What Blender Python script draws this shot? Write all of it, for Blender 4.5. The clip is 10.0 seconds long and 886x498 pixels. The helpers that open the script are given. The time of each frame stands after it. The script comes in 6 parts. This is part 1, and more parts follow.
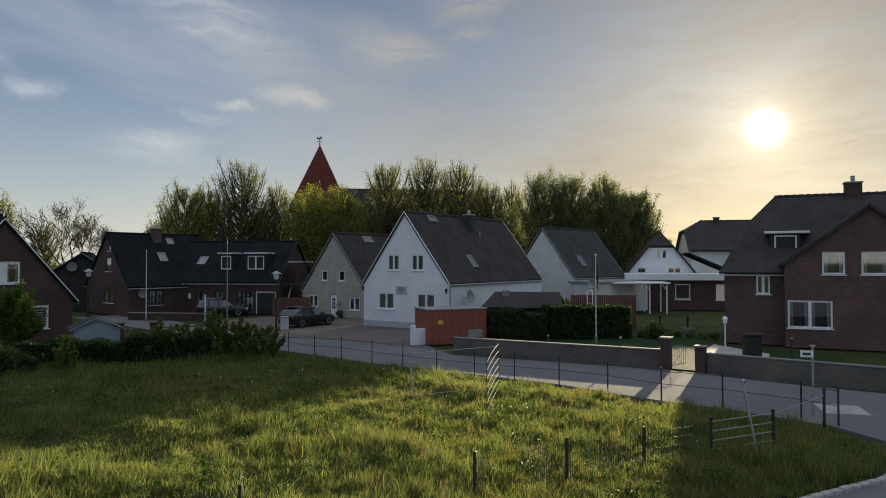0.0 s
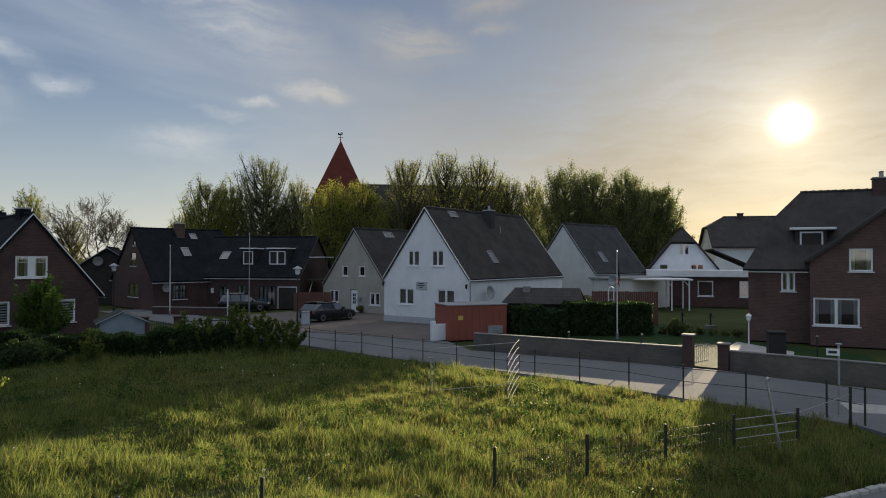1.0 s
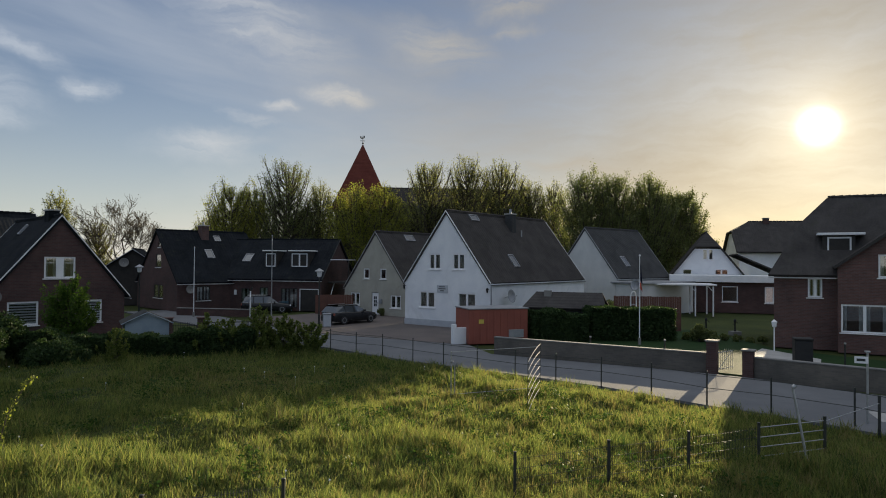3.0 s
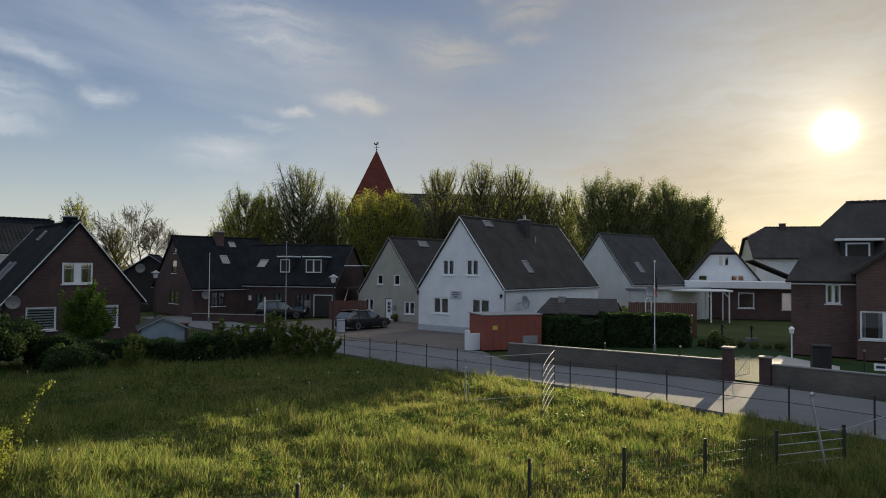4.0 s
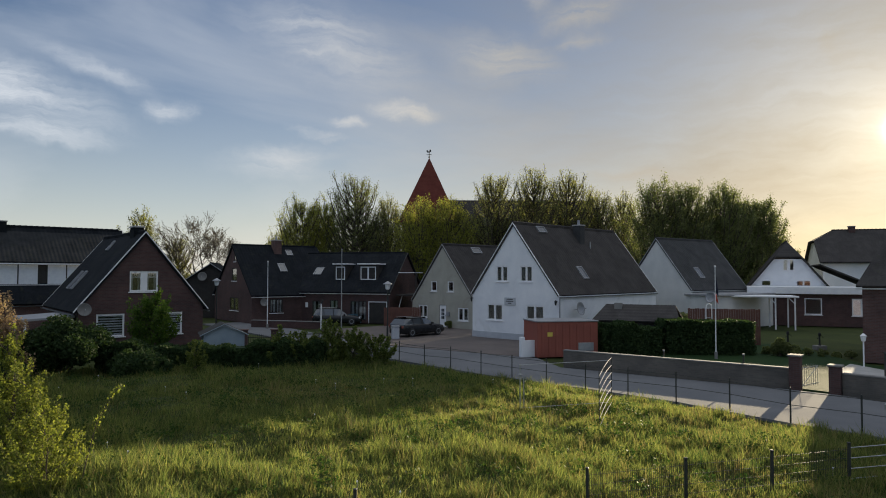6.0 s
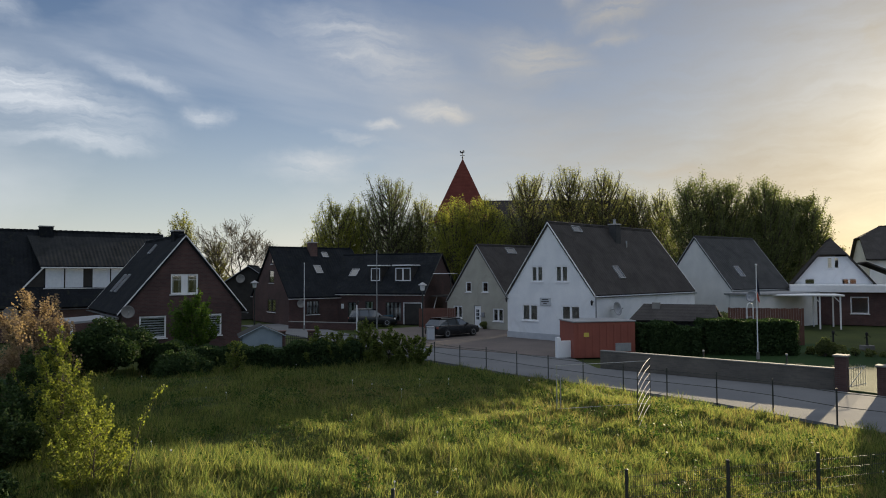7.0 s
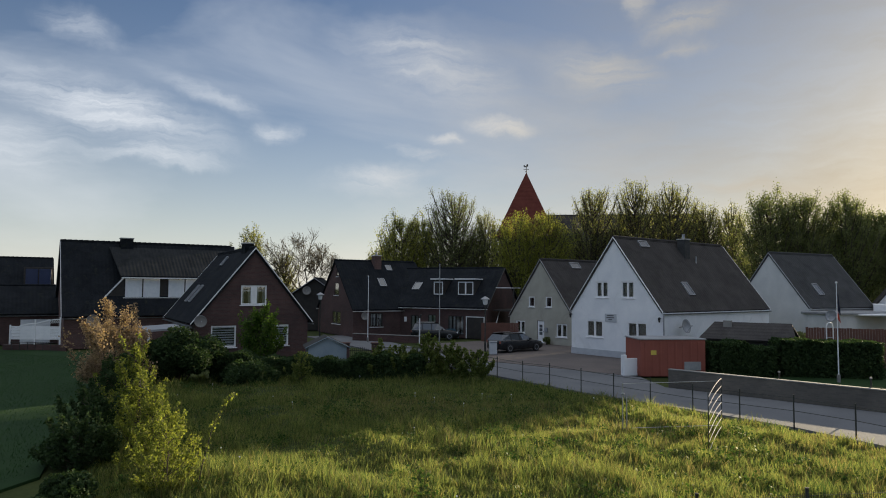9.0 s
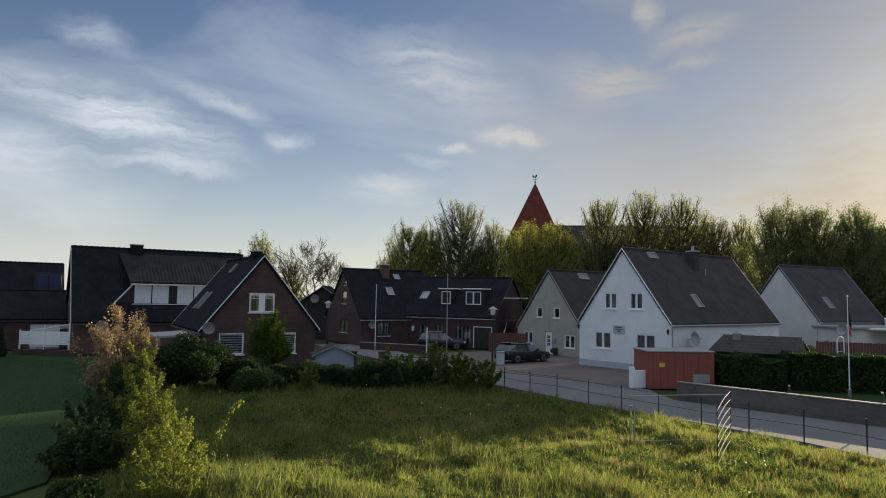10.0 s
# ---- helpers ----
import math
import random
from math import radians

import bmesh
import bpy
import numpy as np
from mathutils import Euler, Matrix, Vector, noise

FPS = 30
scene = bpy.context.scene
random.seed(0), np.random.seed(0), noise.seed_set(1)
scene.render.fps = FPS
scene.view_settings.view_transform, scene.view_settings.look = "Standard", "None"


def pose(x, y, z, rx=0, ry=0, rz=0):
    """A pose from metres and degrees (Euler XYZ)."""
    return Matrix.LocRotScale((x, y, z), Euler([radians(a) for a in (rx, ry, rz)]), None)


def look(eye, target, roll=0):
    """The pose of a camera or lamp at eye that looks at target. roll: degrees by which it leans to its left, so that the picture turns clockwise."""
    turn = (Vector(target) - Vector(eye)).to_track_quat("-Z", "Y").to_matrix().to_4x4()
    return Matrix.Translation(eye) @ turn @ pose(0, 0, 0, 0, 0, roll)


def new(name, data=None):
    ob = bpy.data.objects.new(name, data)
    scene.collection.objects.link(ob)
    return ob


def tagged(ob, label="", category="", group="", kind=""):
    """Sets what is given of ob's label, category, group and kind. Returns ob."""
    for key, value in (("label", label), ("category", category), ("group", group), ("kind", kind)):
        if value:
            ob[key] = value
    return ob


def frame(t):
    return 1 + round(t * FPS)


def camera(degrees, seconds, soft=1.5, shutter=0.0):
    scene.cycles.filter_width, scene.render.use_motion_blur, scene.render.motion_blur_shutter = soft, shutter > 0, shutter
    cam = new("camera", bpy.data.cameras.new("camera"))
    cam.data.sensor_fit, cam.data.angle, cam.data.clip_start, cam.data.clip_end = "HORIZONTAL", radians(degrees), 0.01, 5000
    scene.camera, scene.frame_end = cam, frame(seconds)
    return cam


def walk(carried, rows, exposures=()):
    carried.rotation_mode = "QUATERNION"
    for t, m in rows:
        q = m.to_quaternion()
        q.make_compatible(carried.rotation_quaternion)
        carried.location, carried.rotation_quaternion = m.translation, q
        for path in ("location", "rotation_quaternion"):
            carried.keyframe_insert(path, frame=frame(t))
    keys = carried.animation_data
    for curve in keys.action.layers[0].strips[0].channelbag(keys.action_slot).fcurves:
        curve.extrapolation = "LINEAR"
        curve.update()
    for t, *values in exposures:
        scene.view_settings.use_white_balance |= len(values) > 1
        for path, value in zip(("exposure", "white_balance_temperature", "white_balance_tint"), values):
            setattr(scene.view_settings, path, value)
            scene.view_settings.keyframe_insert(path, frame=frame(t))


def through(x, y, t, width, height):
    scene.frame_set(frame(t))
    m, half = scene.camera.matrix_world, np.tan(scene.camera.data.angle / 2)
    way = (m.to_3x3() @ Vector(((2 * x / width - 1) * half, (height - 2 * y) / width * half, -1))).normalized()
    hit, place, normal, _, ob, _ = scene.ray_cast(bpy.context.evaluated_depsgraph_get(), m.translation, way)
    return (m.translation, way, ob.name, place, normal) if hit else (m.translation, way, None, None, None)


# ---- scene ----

cam = camera(66.54, 10.0, soft=1.0)
EYE = 5.0
# seconds, x, y, z from the first eye, yaw, pitch, roll
ROWS = [
    (0.0, 0.0000, 0.0000, 0.0000, 0.000, 1.150, -0.100),
    (0.5, -0.0052, -0.0015, -0.0007, 0.898, 0.915, -0.018),
    (1.0, -0.0100, -0.0028, -0.0014, 1.706, 0.784, 0.076),
    (1.5, -0.0135, -0.0039, -0.0019, 2.322, 0.792, 0.149),
    (2.0, -0.0161, -0.0046, -0.0023, 2.753, 0.891, 0.269),
    (3.5, -0.0231, -0.0066, -0.0033, 3.966, 1.245, 0.468),
    (4.0, -0.0271, -0.0077, -0.0039, 4.638, 1.559, 0.462),
    (4.5, -0.0326, -0.0093, -0.0047, 5.597, 1.863, 0.512),
    (5.0, -0.0393, -0.0112, -0.0056, 6.731, 2.033, 0.542),
    (5.5, -0.0460, -0.0131, -0.0066, 7.879, 2.091, 0.403),
    (7.0, -0.0702, -0.0201, -0.0100, 12.034, 2.165, -0.288),
    (7.5, -0.0793, -0.0227, -0.0113, 13.602, 2.323, -0.245),
    (8.0, -0.0879, -0.0251, -0.0126, 15.069, 2.570, 0.001),
    (8.5, -0.0954, -0.0272, -0.0136, 16.347, 2.915, 0.269),
    (9.0, -0.1012, -0.0289, -0.0145, 17.349, 3.347, 0.401),
    (9.5, -0.1046, -0.0299, -0.0149, 17.938, 3.822, 0.668),
    (10.0, -0.1053, -0.0301, -0.0150, 18.051, 4.148, 1.009),
]
walk(cam, [(t, pose(x, y, EYE + z, 90 + pitch, 0, yaw) @ pose(0, 0, 0, 0, 0, roll)) for t, x, y, z, yaw, pitch, roll in ROWS],
     exposures=[(0.0, 0.60), (4.5, 0.67), (10.0, 0.80)])

# ---------------------------------------------------------------- world and sun
SUN_AZ, SUN_EL = 25.6, 10.15         # degrees to the right of +y, above the horizon
sun_dir = Vector((math.sin(radians(SUN_AZ)) * math.cos(radians(SUN_EL)), math.cos(radians(SUN_AZ)) * math.cos(radians(SUN_EL)), math.sin(radians(SUN_EL))))


class Nodes:
    """Short hand for building a node tree."""

    def __init__(self, tree):
        self.tree = tree

    def add(self, kind, ins=None, **props):
        n = self.tree.nodes.new(kind)
        for k, v in props.items():
            setattr(n, k, v)
        for k, v in (ins or {}).items():
            if isinstance(v, bpy.types.NodeSocket):
                self.tree.links.new(v, n.inputs[k])
            else:
                n.inputs[k].default_value = v
        return n

    def math(self, op, a, b=0.0, clamp=False):
        return self.add("ShaderNodeMath", {0: a, 1: b}, operation=op, use_clamp=clamp).outputs[0]

    def mix(self, fac, a, b, blend="MIX"):
        n = self.add("ShaderNodeMix", {0: fac, 6: a, 7: b}, data_type="RGBA", blend_type=blend)
        return n.outputs[2]

    def ramp(self, fac, stops):
        n = self.add("ShaderNodeValToRGB", {0: fac})
        while len(n.color_ramp.elements) < len(stops):
            n.color_ramp.elements.new(0.5)
        for e, (p, c) in zip(n.color_ramp.elements, stops):
            e.position, e.color = p, (*c, 1) if len(c) == 3 else c
        return n.outputs[0]

    def noise(self, vec, scale, detail=4.0, rough=0.55, dist=0.0):
        return self.add("ShaderNodeTexNoise", {"Vector": vec, "Scale": scale, "Detail": detail, "Roughness": rough, "Distortion": dist}).outputs[0]


# clouds: bearing, height, half length, half depth, tilt, density
CLOUD_BANKS = [(-43.8, 13.2, 10.1, 1.7, -12, 0.9), (-40.4, 9.9, 5.0, 0.7, 0, 0.7), (-49.7, 10.2, 6.0, 2.0, 1, 0.45), (-46.3, 18.9, 3.2, 1.0, -13, 0.4), (-36.8, 15.2, 4.7, 0.6, -16, 0.4),
               (-18.5, 18.7, 8.0, 2.4, -15, 0.55), (-3.6, 17.8, 5.1, 1.7, -13, 0.7), (2.6, 20.9, 4.2, 0.9, 8, 0.8), (-22.7, 9.3, 5.3, 1.1, 5, 0.6)]
CLOUD_WISPS = [(-31.5, 12.9, 2.1, 0.7, 4, 0.6), (-0.9, 22.7, 1.3, 1.1, 39, 0.7), (2.4, 19.0, 2.1, 0.5, 4, 0.6), (-12.4, 13.7, 3.0, 0.6, -9, 1.0), (-16.9, 12.8, 2.0, 0.44, -2, 0.9),
               (-19.6, 11.6, 3.0, 0.44, -12, 0.55), (7.0, 8.0, 4.8, 0.5, -5, 0.5), (21.2, 16.4, 2.4, 0.7, -64, 0.4), (31.0, 8.7, 2.6, 0.16, 4, 0.9)]


def make_world():
    w = bpy.data.worlds.new("world")
    scene.world = w
    w.use_nodes = True
    w.node_tree.nodes.clear()
    n = Nodes(w.node_tree)
    sky = n.add("ShaderNodeTexSky", sky_type="NISHITA", sun_disc=False, sun_elevation=radians(SUN_EL), sun_rotation=radians(SUN_AZ),
                air_density=1.0, dust_density=0.4, ozone_density=1.2)
    co = n.add("ShaderNodeTexCoord").outputs["Generated"]
    d = n.add("ShaderNodeVectorMath", {0: co}, operation="NORMALIZE").outputs[0]
    sep = n.add("ShaderNodeSeparateXYZ", {0: d})
    up = n.math("MAXIMUM", sep.outputs[2], 0.0)
    # clouds lie in the sky by bearing and height above the horizon, in degrees
    bearing = n.math("MULTIPLY", n.math("ARCTAN2", sep.outputs[0], sep.outputs[1]), 57.2958)
    rise = n.math("MULTIPLY", n.math("ARCSINE", sep.outputs[2]), 57.2958)
    dome = n.add("ShaderNodeCombineXYZ", {0: bearing, 1: rise, 2: 0.0}).outputs[0]
    drift = n.add("ShaderNodeTexNoise", {"Vector": dome, "Scale": 0.16, "Detail": 5.0, "Roughness": 0.62})
    shove = n.add("ShaderNodeVectorMath", {0: n.add("ShaderNodeVectorMath", {0: drift.outputs[1], 1: (0.5, 0.5, 0.5)}, operation="SUBTRACT").outputs[0], 1: (5.0, 3.4, 0.0)}, operation="MULTIPLY").outputs[0]
    blown = n.add("ShaderNodeVectorMath", {0: dome, 1: shove}, operation="ADD").outputs[0]
    combed = n.add("ShaderNodeMapping", {0: blown, 1: (0, 0, 0), 2: (0, 0, radians(9)), 3: (0.09, 0.6, 1)}).outputs[0]
    veil = n.noise(n.add("ShaderNodeMapping", {0: dome, 1: (4.0, 1.0, 0), 2: (0, 0, radians(8)), 3: (0.030, 0.085, 1)}).outputs[0], 1.0, 6.0, 0.55, 0.4)
    wisp = n.noise(combed, 1.5, 7.0, 0.62, 0.3)
    strands = n.ramp(wisp, [(0.30, (0.18, 0.18, 0.18)), (0.66, (1, 1, 1))])
    cover = n.math("MULTIPLY", n.ramp(veil, [(0.46, (0, 0, 0)), (0.66, (1, 1, 1))]), 0.34)
    for a, e, reach, deep, tilt, dense in CLOUD_BANKS + CLOUD_WISPS:
        at = n.add("ShaderNodeMapping", {0: blown, 1: (a, e, 0), 2: (0, 0, radians(tilt)), 3: (reach * 1.25, deep * 1.7, 1)}, vector_type="TEXTURE").outputs[0]
        far = n.add("ShaderNodeVectorMath", {0: at}, operation="LENGTH").outputs["Value"]
        body = n.add("ShaderNodeMapRange", {0: far, 1: 1.0, 2: 0.1, 3: 0.0, 4: dense}, interpolation_type="SMOOTHSTEP").outputs[0]
        cover = n.math("ADD", cover, n.math("MULTIPLY", body, strands))
    cover = n.math("MINIMUM", cover, 1.0)
    # unseen high cloud, added towards the zenith to brighten the shade below
    zenith_fill = n.ramp(up, [(0.46, (0, 0, 0)), (0.80, (1, 1, 1))])
    cover = n.math("MAXIMUM", cover, zenith_fill)
    toward = n.add("ShaderNodeVectorMath", {0: d, 1: sun_dir}, operation="DOT_PRODUCT").outputs["Value"]
    near = n.math("MAXIMUM", toward, 0.0)
    glow_wide = n.math("POWER", near, 4.5)
    glow_mid = n.math("POWER", near, 45.0)
    glow_close = n.math("POWER", near, 500.0)
    glow_disc = n.math("POWER", near, 7500.0)
    low = n.math("POWER", n.math("SUBTRACT", 1.0, up), 6.5)
    base = n.mix(1.0, sky.outputs[0], (SKY_K[0], SKY_K[1], SKY_K[2], 1), "MULTIPLY")
    cloud_col = n.mix(glow_wide, (0.47, 0.50, 0.54, 1), (0.38, 0.33, 0.25, 1))
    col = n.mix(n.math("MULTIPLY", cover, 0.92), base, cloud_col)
    # a high grey veil hangs before the sun
    thin = n.ramp(n.math("ADD", n.math("MULTIPLY", veil, 0.7), n.math("MULTIPLY", wisp, 0.3)), [(0.38, (0.62, 0.62, 0.62)), (0.62, (0.92, 0.92, 0.92))])
    col = n.mix(n.math("MULTIPLY", glow_wide, thin), col, (0.168, 0.162, 0.148, 1))
    haze_col = n.mix(glow_wide, (0.54, 0.53, 0.50, 1), (0.56, 0.41, 0.23, 1))
    col = n.mix(n.math("MULTIPLY", low, 0.72), col, haze_col)
    bright = n.math("ADD", 0.6, n.math("MULTIPLY", veil, 0.8))
    for g, c in ((glow_mid, (0.15, 0.12, 0.07, 1)), (glow_close, (0.20, 0.17, 0.11, 1)), (glow_disc, (2.4, 2.2, 1.8, 1))):
        g = n.math("MULTIPLY", g, bright)
        tint = n.mix(1.0, c, n.add("ShaderNodeCombineXYZ", {0: g, 1: g, 2: g}).outputs[0], "MULTIPLY")
        col = n.mix(1.0, col, tint, "ADD")
    bg = n.add("ShaderNodeBackground", {0: col, 1: 1.0})
    n.add("ShaderNodeOutputWorld", {0: bg.outputs[0]})


SKY_K = (0.038, 0.047, 0.064)
make_world()
lamp = bpy.data.lights.new("sun", "SUN")
lamp.energy, lamp.angle, lamp.color = 6.2, radians(0.6), (1.0, 0.82, 0.55)
sun = new("sun", lamp)
sun.matrix_world = look((sun_dir * 100)[:], (0, 0, 0))

# ---------------------------------------------------------------- materials


def material(name):
    m = bpy.data.materials.new(name)
    m.use_nodes = True
    m.node_tree.nodes.clear()
    n = Nodes(m.node_tree)
    out = n.add("ShaderNodeOutputMaterial")
    return m, n, out


def surface(name, dark, light, scale=3.0, fine=40.0, rough=0.8, bump=0.3, metal=0.0, depth=0.01, stain=None, coords="Object"):
    """A surface with variation at two scales and a fine relief."""
    m, n, out = material(name)
    co = n.add("ShaderNodeTexCoord").outputs[coords]
    big, small = n.noise(co, scale, 5, 0.6, 0.3), n.noise(co, fine, 3, 0.6)
    f = n.math("ADD", n.math("MULTIPLY", big, 0.65), n.math("MULTIPLY", small, 0.35))
    col = n.ramp(f, [(0.35, dark), (0.65, light)])
    if stain:
        spots = n.ramp(n.noise(co, scale * 0.37, 6, 0.7, 1.2), [(0.52, (0, 0, 0)), (0.68, (1, 1, 1))])
        col = n.mix(n.math("MULTIPLY", spots, 0.6), col, (*stain, 1))
    b = n.add("ShaderNodeBump", {"Strength": bump, "Distance": depth, "Height": small})
    r = n.math("ADD", n.math("MULTIPLY", big, 0.2), rough - 0.1)
    p = n.add("ShaderNodeBsdfPrincipled", {"Base Color": col, "Roughness": r, "Metallic": metal, "Specular IOR Level": 0.12 if rough >= 0.9 else 0.4, "Normal": b.outputs[0]})
    n.tree.links.new(p.outputs[0], out.inputs[0])
    return m


def brickwork(name, a, b, mortar, w=0.25, h=0.083):
    """Bricks laid on upright walls: the joints run along the wall, whichever way it faces."""
    m, n, out = material(name)
    co = n.add("ShaderNodeTexCoord").outputs["Object"]
    s = n.add("ShaderNodeSeparateXYZ", {0: co})
    along = n.math("ADD", s.outputs[0], s.outputs[1])
    flat = n.add("ShaderNodeCombineXYZ", {0: along, 1: s.outputs[2], 2: 0.0}).outputs[0]
    t = n.add("ShaderNodeTexBrick", {"Vector": flat, "Color1": (*a, 1), "Color2": (*b, 1), "Mortar": (*mortar, 1), "Scale": 1.0, "Mortar Size": 0.008,
                                     "Mortar Smooth": 0.2, "Bias": 0.0, "Brick Width": w, "Row Height": h})
    big = n.noise(co, 0.6, 5, 0.6, 0.4)
    tone = n.ramp(big, [(0.3, (0.62, 0.62, 0.64)), (0.7, (1.15, 1.1, 1.08))])
    col = n.mix(1.0, t.outputs[0], tone, "MULTIPLY")
    bp = n.add("ShaderNodeBump", {"Strength": 0.5, "Distance": 0.006, "Height": n.math("SUBTRACT", 1.0, t.outputs[1])})
    p = n.add("ShaderNodeBsdfPrincipled", {"Base Color": col, "Roughness": 0.85, "Normal": bp.outputs[0]})
    n.tree.links.new(p.outputs[0], out.inputs[0])
    return m


def tiles(name, dark, light, moss=(0.05, 0.055, 0.035), course=0.34, wide=0.3, rough=0.7):
    """Pantiles: courses across the slope and rolls down it, with lichen."""
    m, n, out = material(name)
    co = n.add("ShaderNodeTexCoord").outputs["Object"]
    s = n.add("ShaderNodeSeparateXYZ", {0: co})
    rows = n.math("FRACT", n.math("DIVIDE", s.outputs[2], course * 0.78))
    rolls = n.math("SINE", n.math("MULTIPLY", s.outputs[1], 6.283 / wide))
    f = n.noise(co, 0.8, 6, 0.65, 0.6)
    g = n.noise(co, 14.0, 3, 0.6)
    col = n.ramp(n.math("ADD", n.math("MULTIPLY", f, 0.6), n.math("MULTIPLY", g, 0.4)), [(0.36, dark), (0.66, light)])
    spots = n.ramp(n.noise(co, 1.7, 7, 0.75, 1.0), [(0.55, (0, 0, 0)), (0.72, (1, 1, 1))])
    col = n.mix(n.math("MULTIPLY", spots, 0.5), col, (*moss, 1))
    h = n.math("ADD", n.math("MULTIPLY", rows, 0.6), n.math("MULTIPLY", rolls, 0.35))
    b = n.add("ShaderNodeBump", {"Strength": 0.8, "Distance": 0.03, "Height": h})
    p = n.add("ShaderNodeBsdfPrincipled", {"Base Color": col, "Roughness": 0.9, "Specular IOR Level": 0.06, "Normal": b.outputs[0]})
    n.tree.links.new(p.outputs[0], out.inputs[0])
    return m


def foliage(name, dark, light, through=0.45, rough=0.55):
    """Leaves and blades: each island has its own tone, and light comes through them."""
    m, n, out = material(name)
    g = n.add("ShaderNodeNewGeometry")
    co = n.add("ShaderNodeTexCoord").outputs["Object"]
    patch = n.noise(co, 0.35, 3, 0.5)
    f = n.math("ADD", n.math("MULTIPLY", g.outputs["Random Per Island"], 0.6), n.math("MULTIPLY", patch, 0.4))
    col = n.ramp(f, [(0.15, dark), (0.85, light)])
    p = n.add("ShaderNodeBsdfPrincipled", {"Base Color": col, "Roughness": rough, "Specular IOR Level": 0.12})
    t = n.add("ShaderNodeBsdfTranslucent", {"Color": n.mix(1.0, col, (1.6, 1.7, 1.1, 1), "MULTIPLY")})
    mx = n.add("ShaderNodeMixShader", {0: through, 1: p.outputs[0], 2: t.outputs[0]})
    n.tree.links.new(mx.outputs[0], out.inputs[0])
    return m


def glass(name="glass"):
    m, n, out = material(name)
    fr = n.add("ShaderNodeFresnel", {"IOR": 1.5}).outputs[0]
    tr = n.add("ShaderNodeBsdfTransparent", {0: (0.92, 0.94, 0.94, 1)})
    gl = n.add("ShaderNodeBsdfGlossy", {0: (1, 1, 1, 1), 1: 0.03})
    mx = n.add("ShaderNodeMixShader", {0: n.math("ADD", n.math("MULTIPLY", fr, 0.85), 0.10), 1: tr.outputs[0], 2: gl.outputs[0]})
    n.tree.links.new(mx.outputs[0], out.inputs[0])
    return m


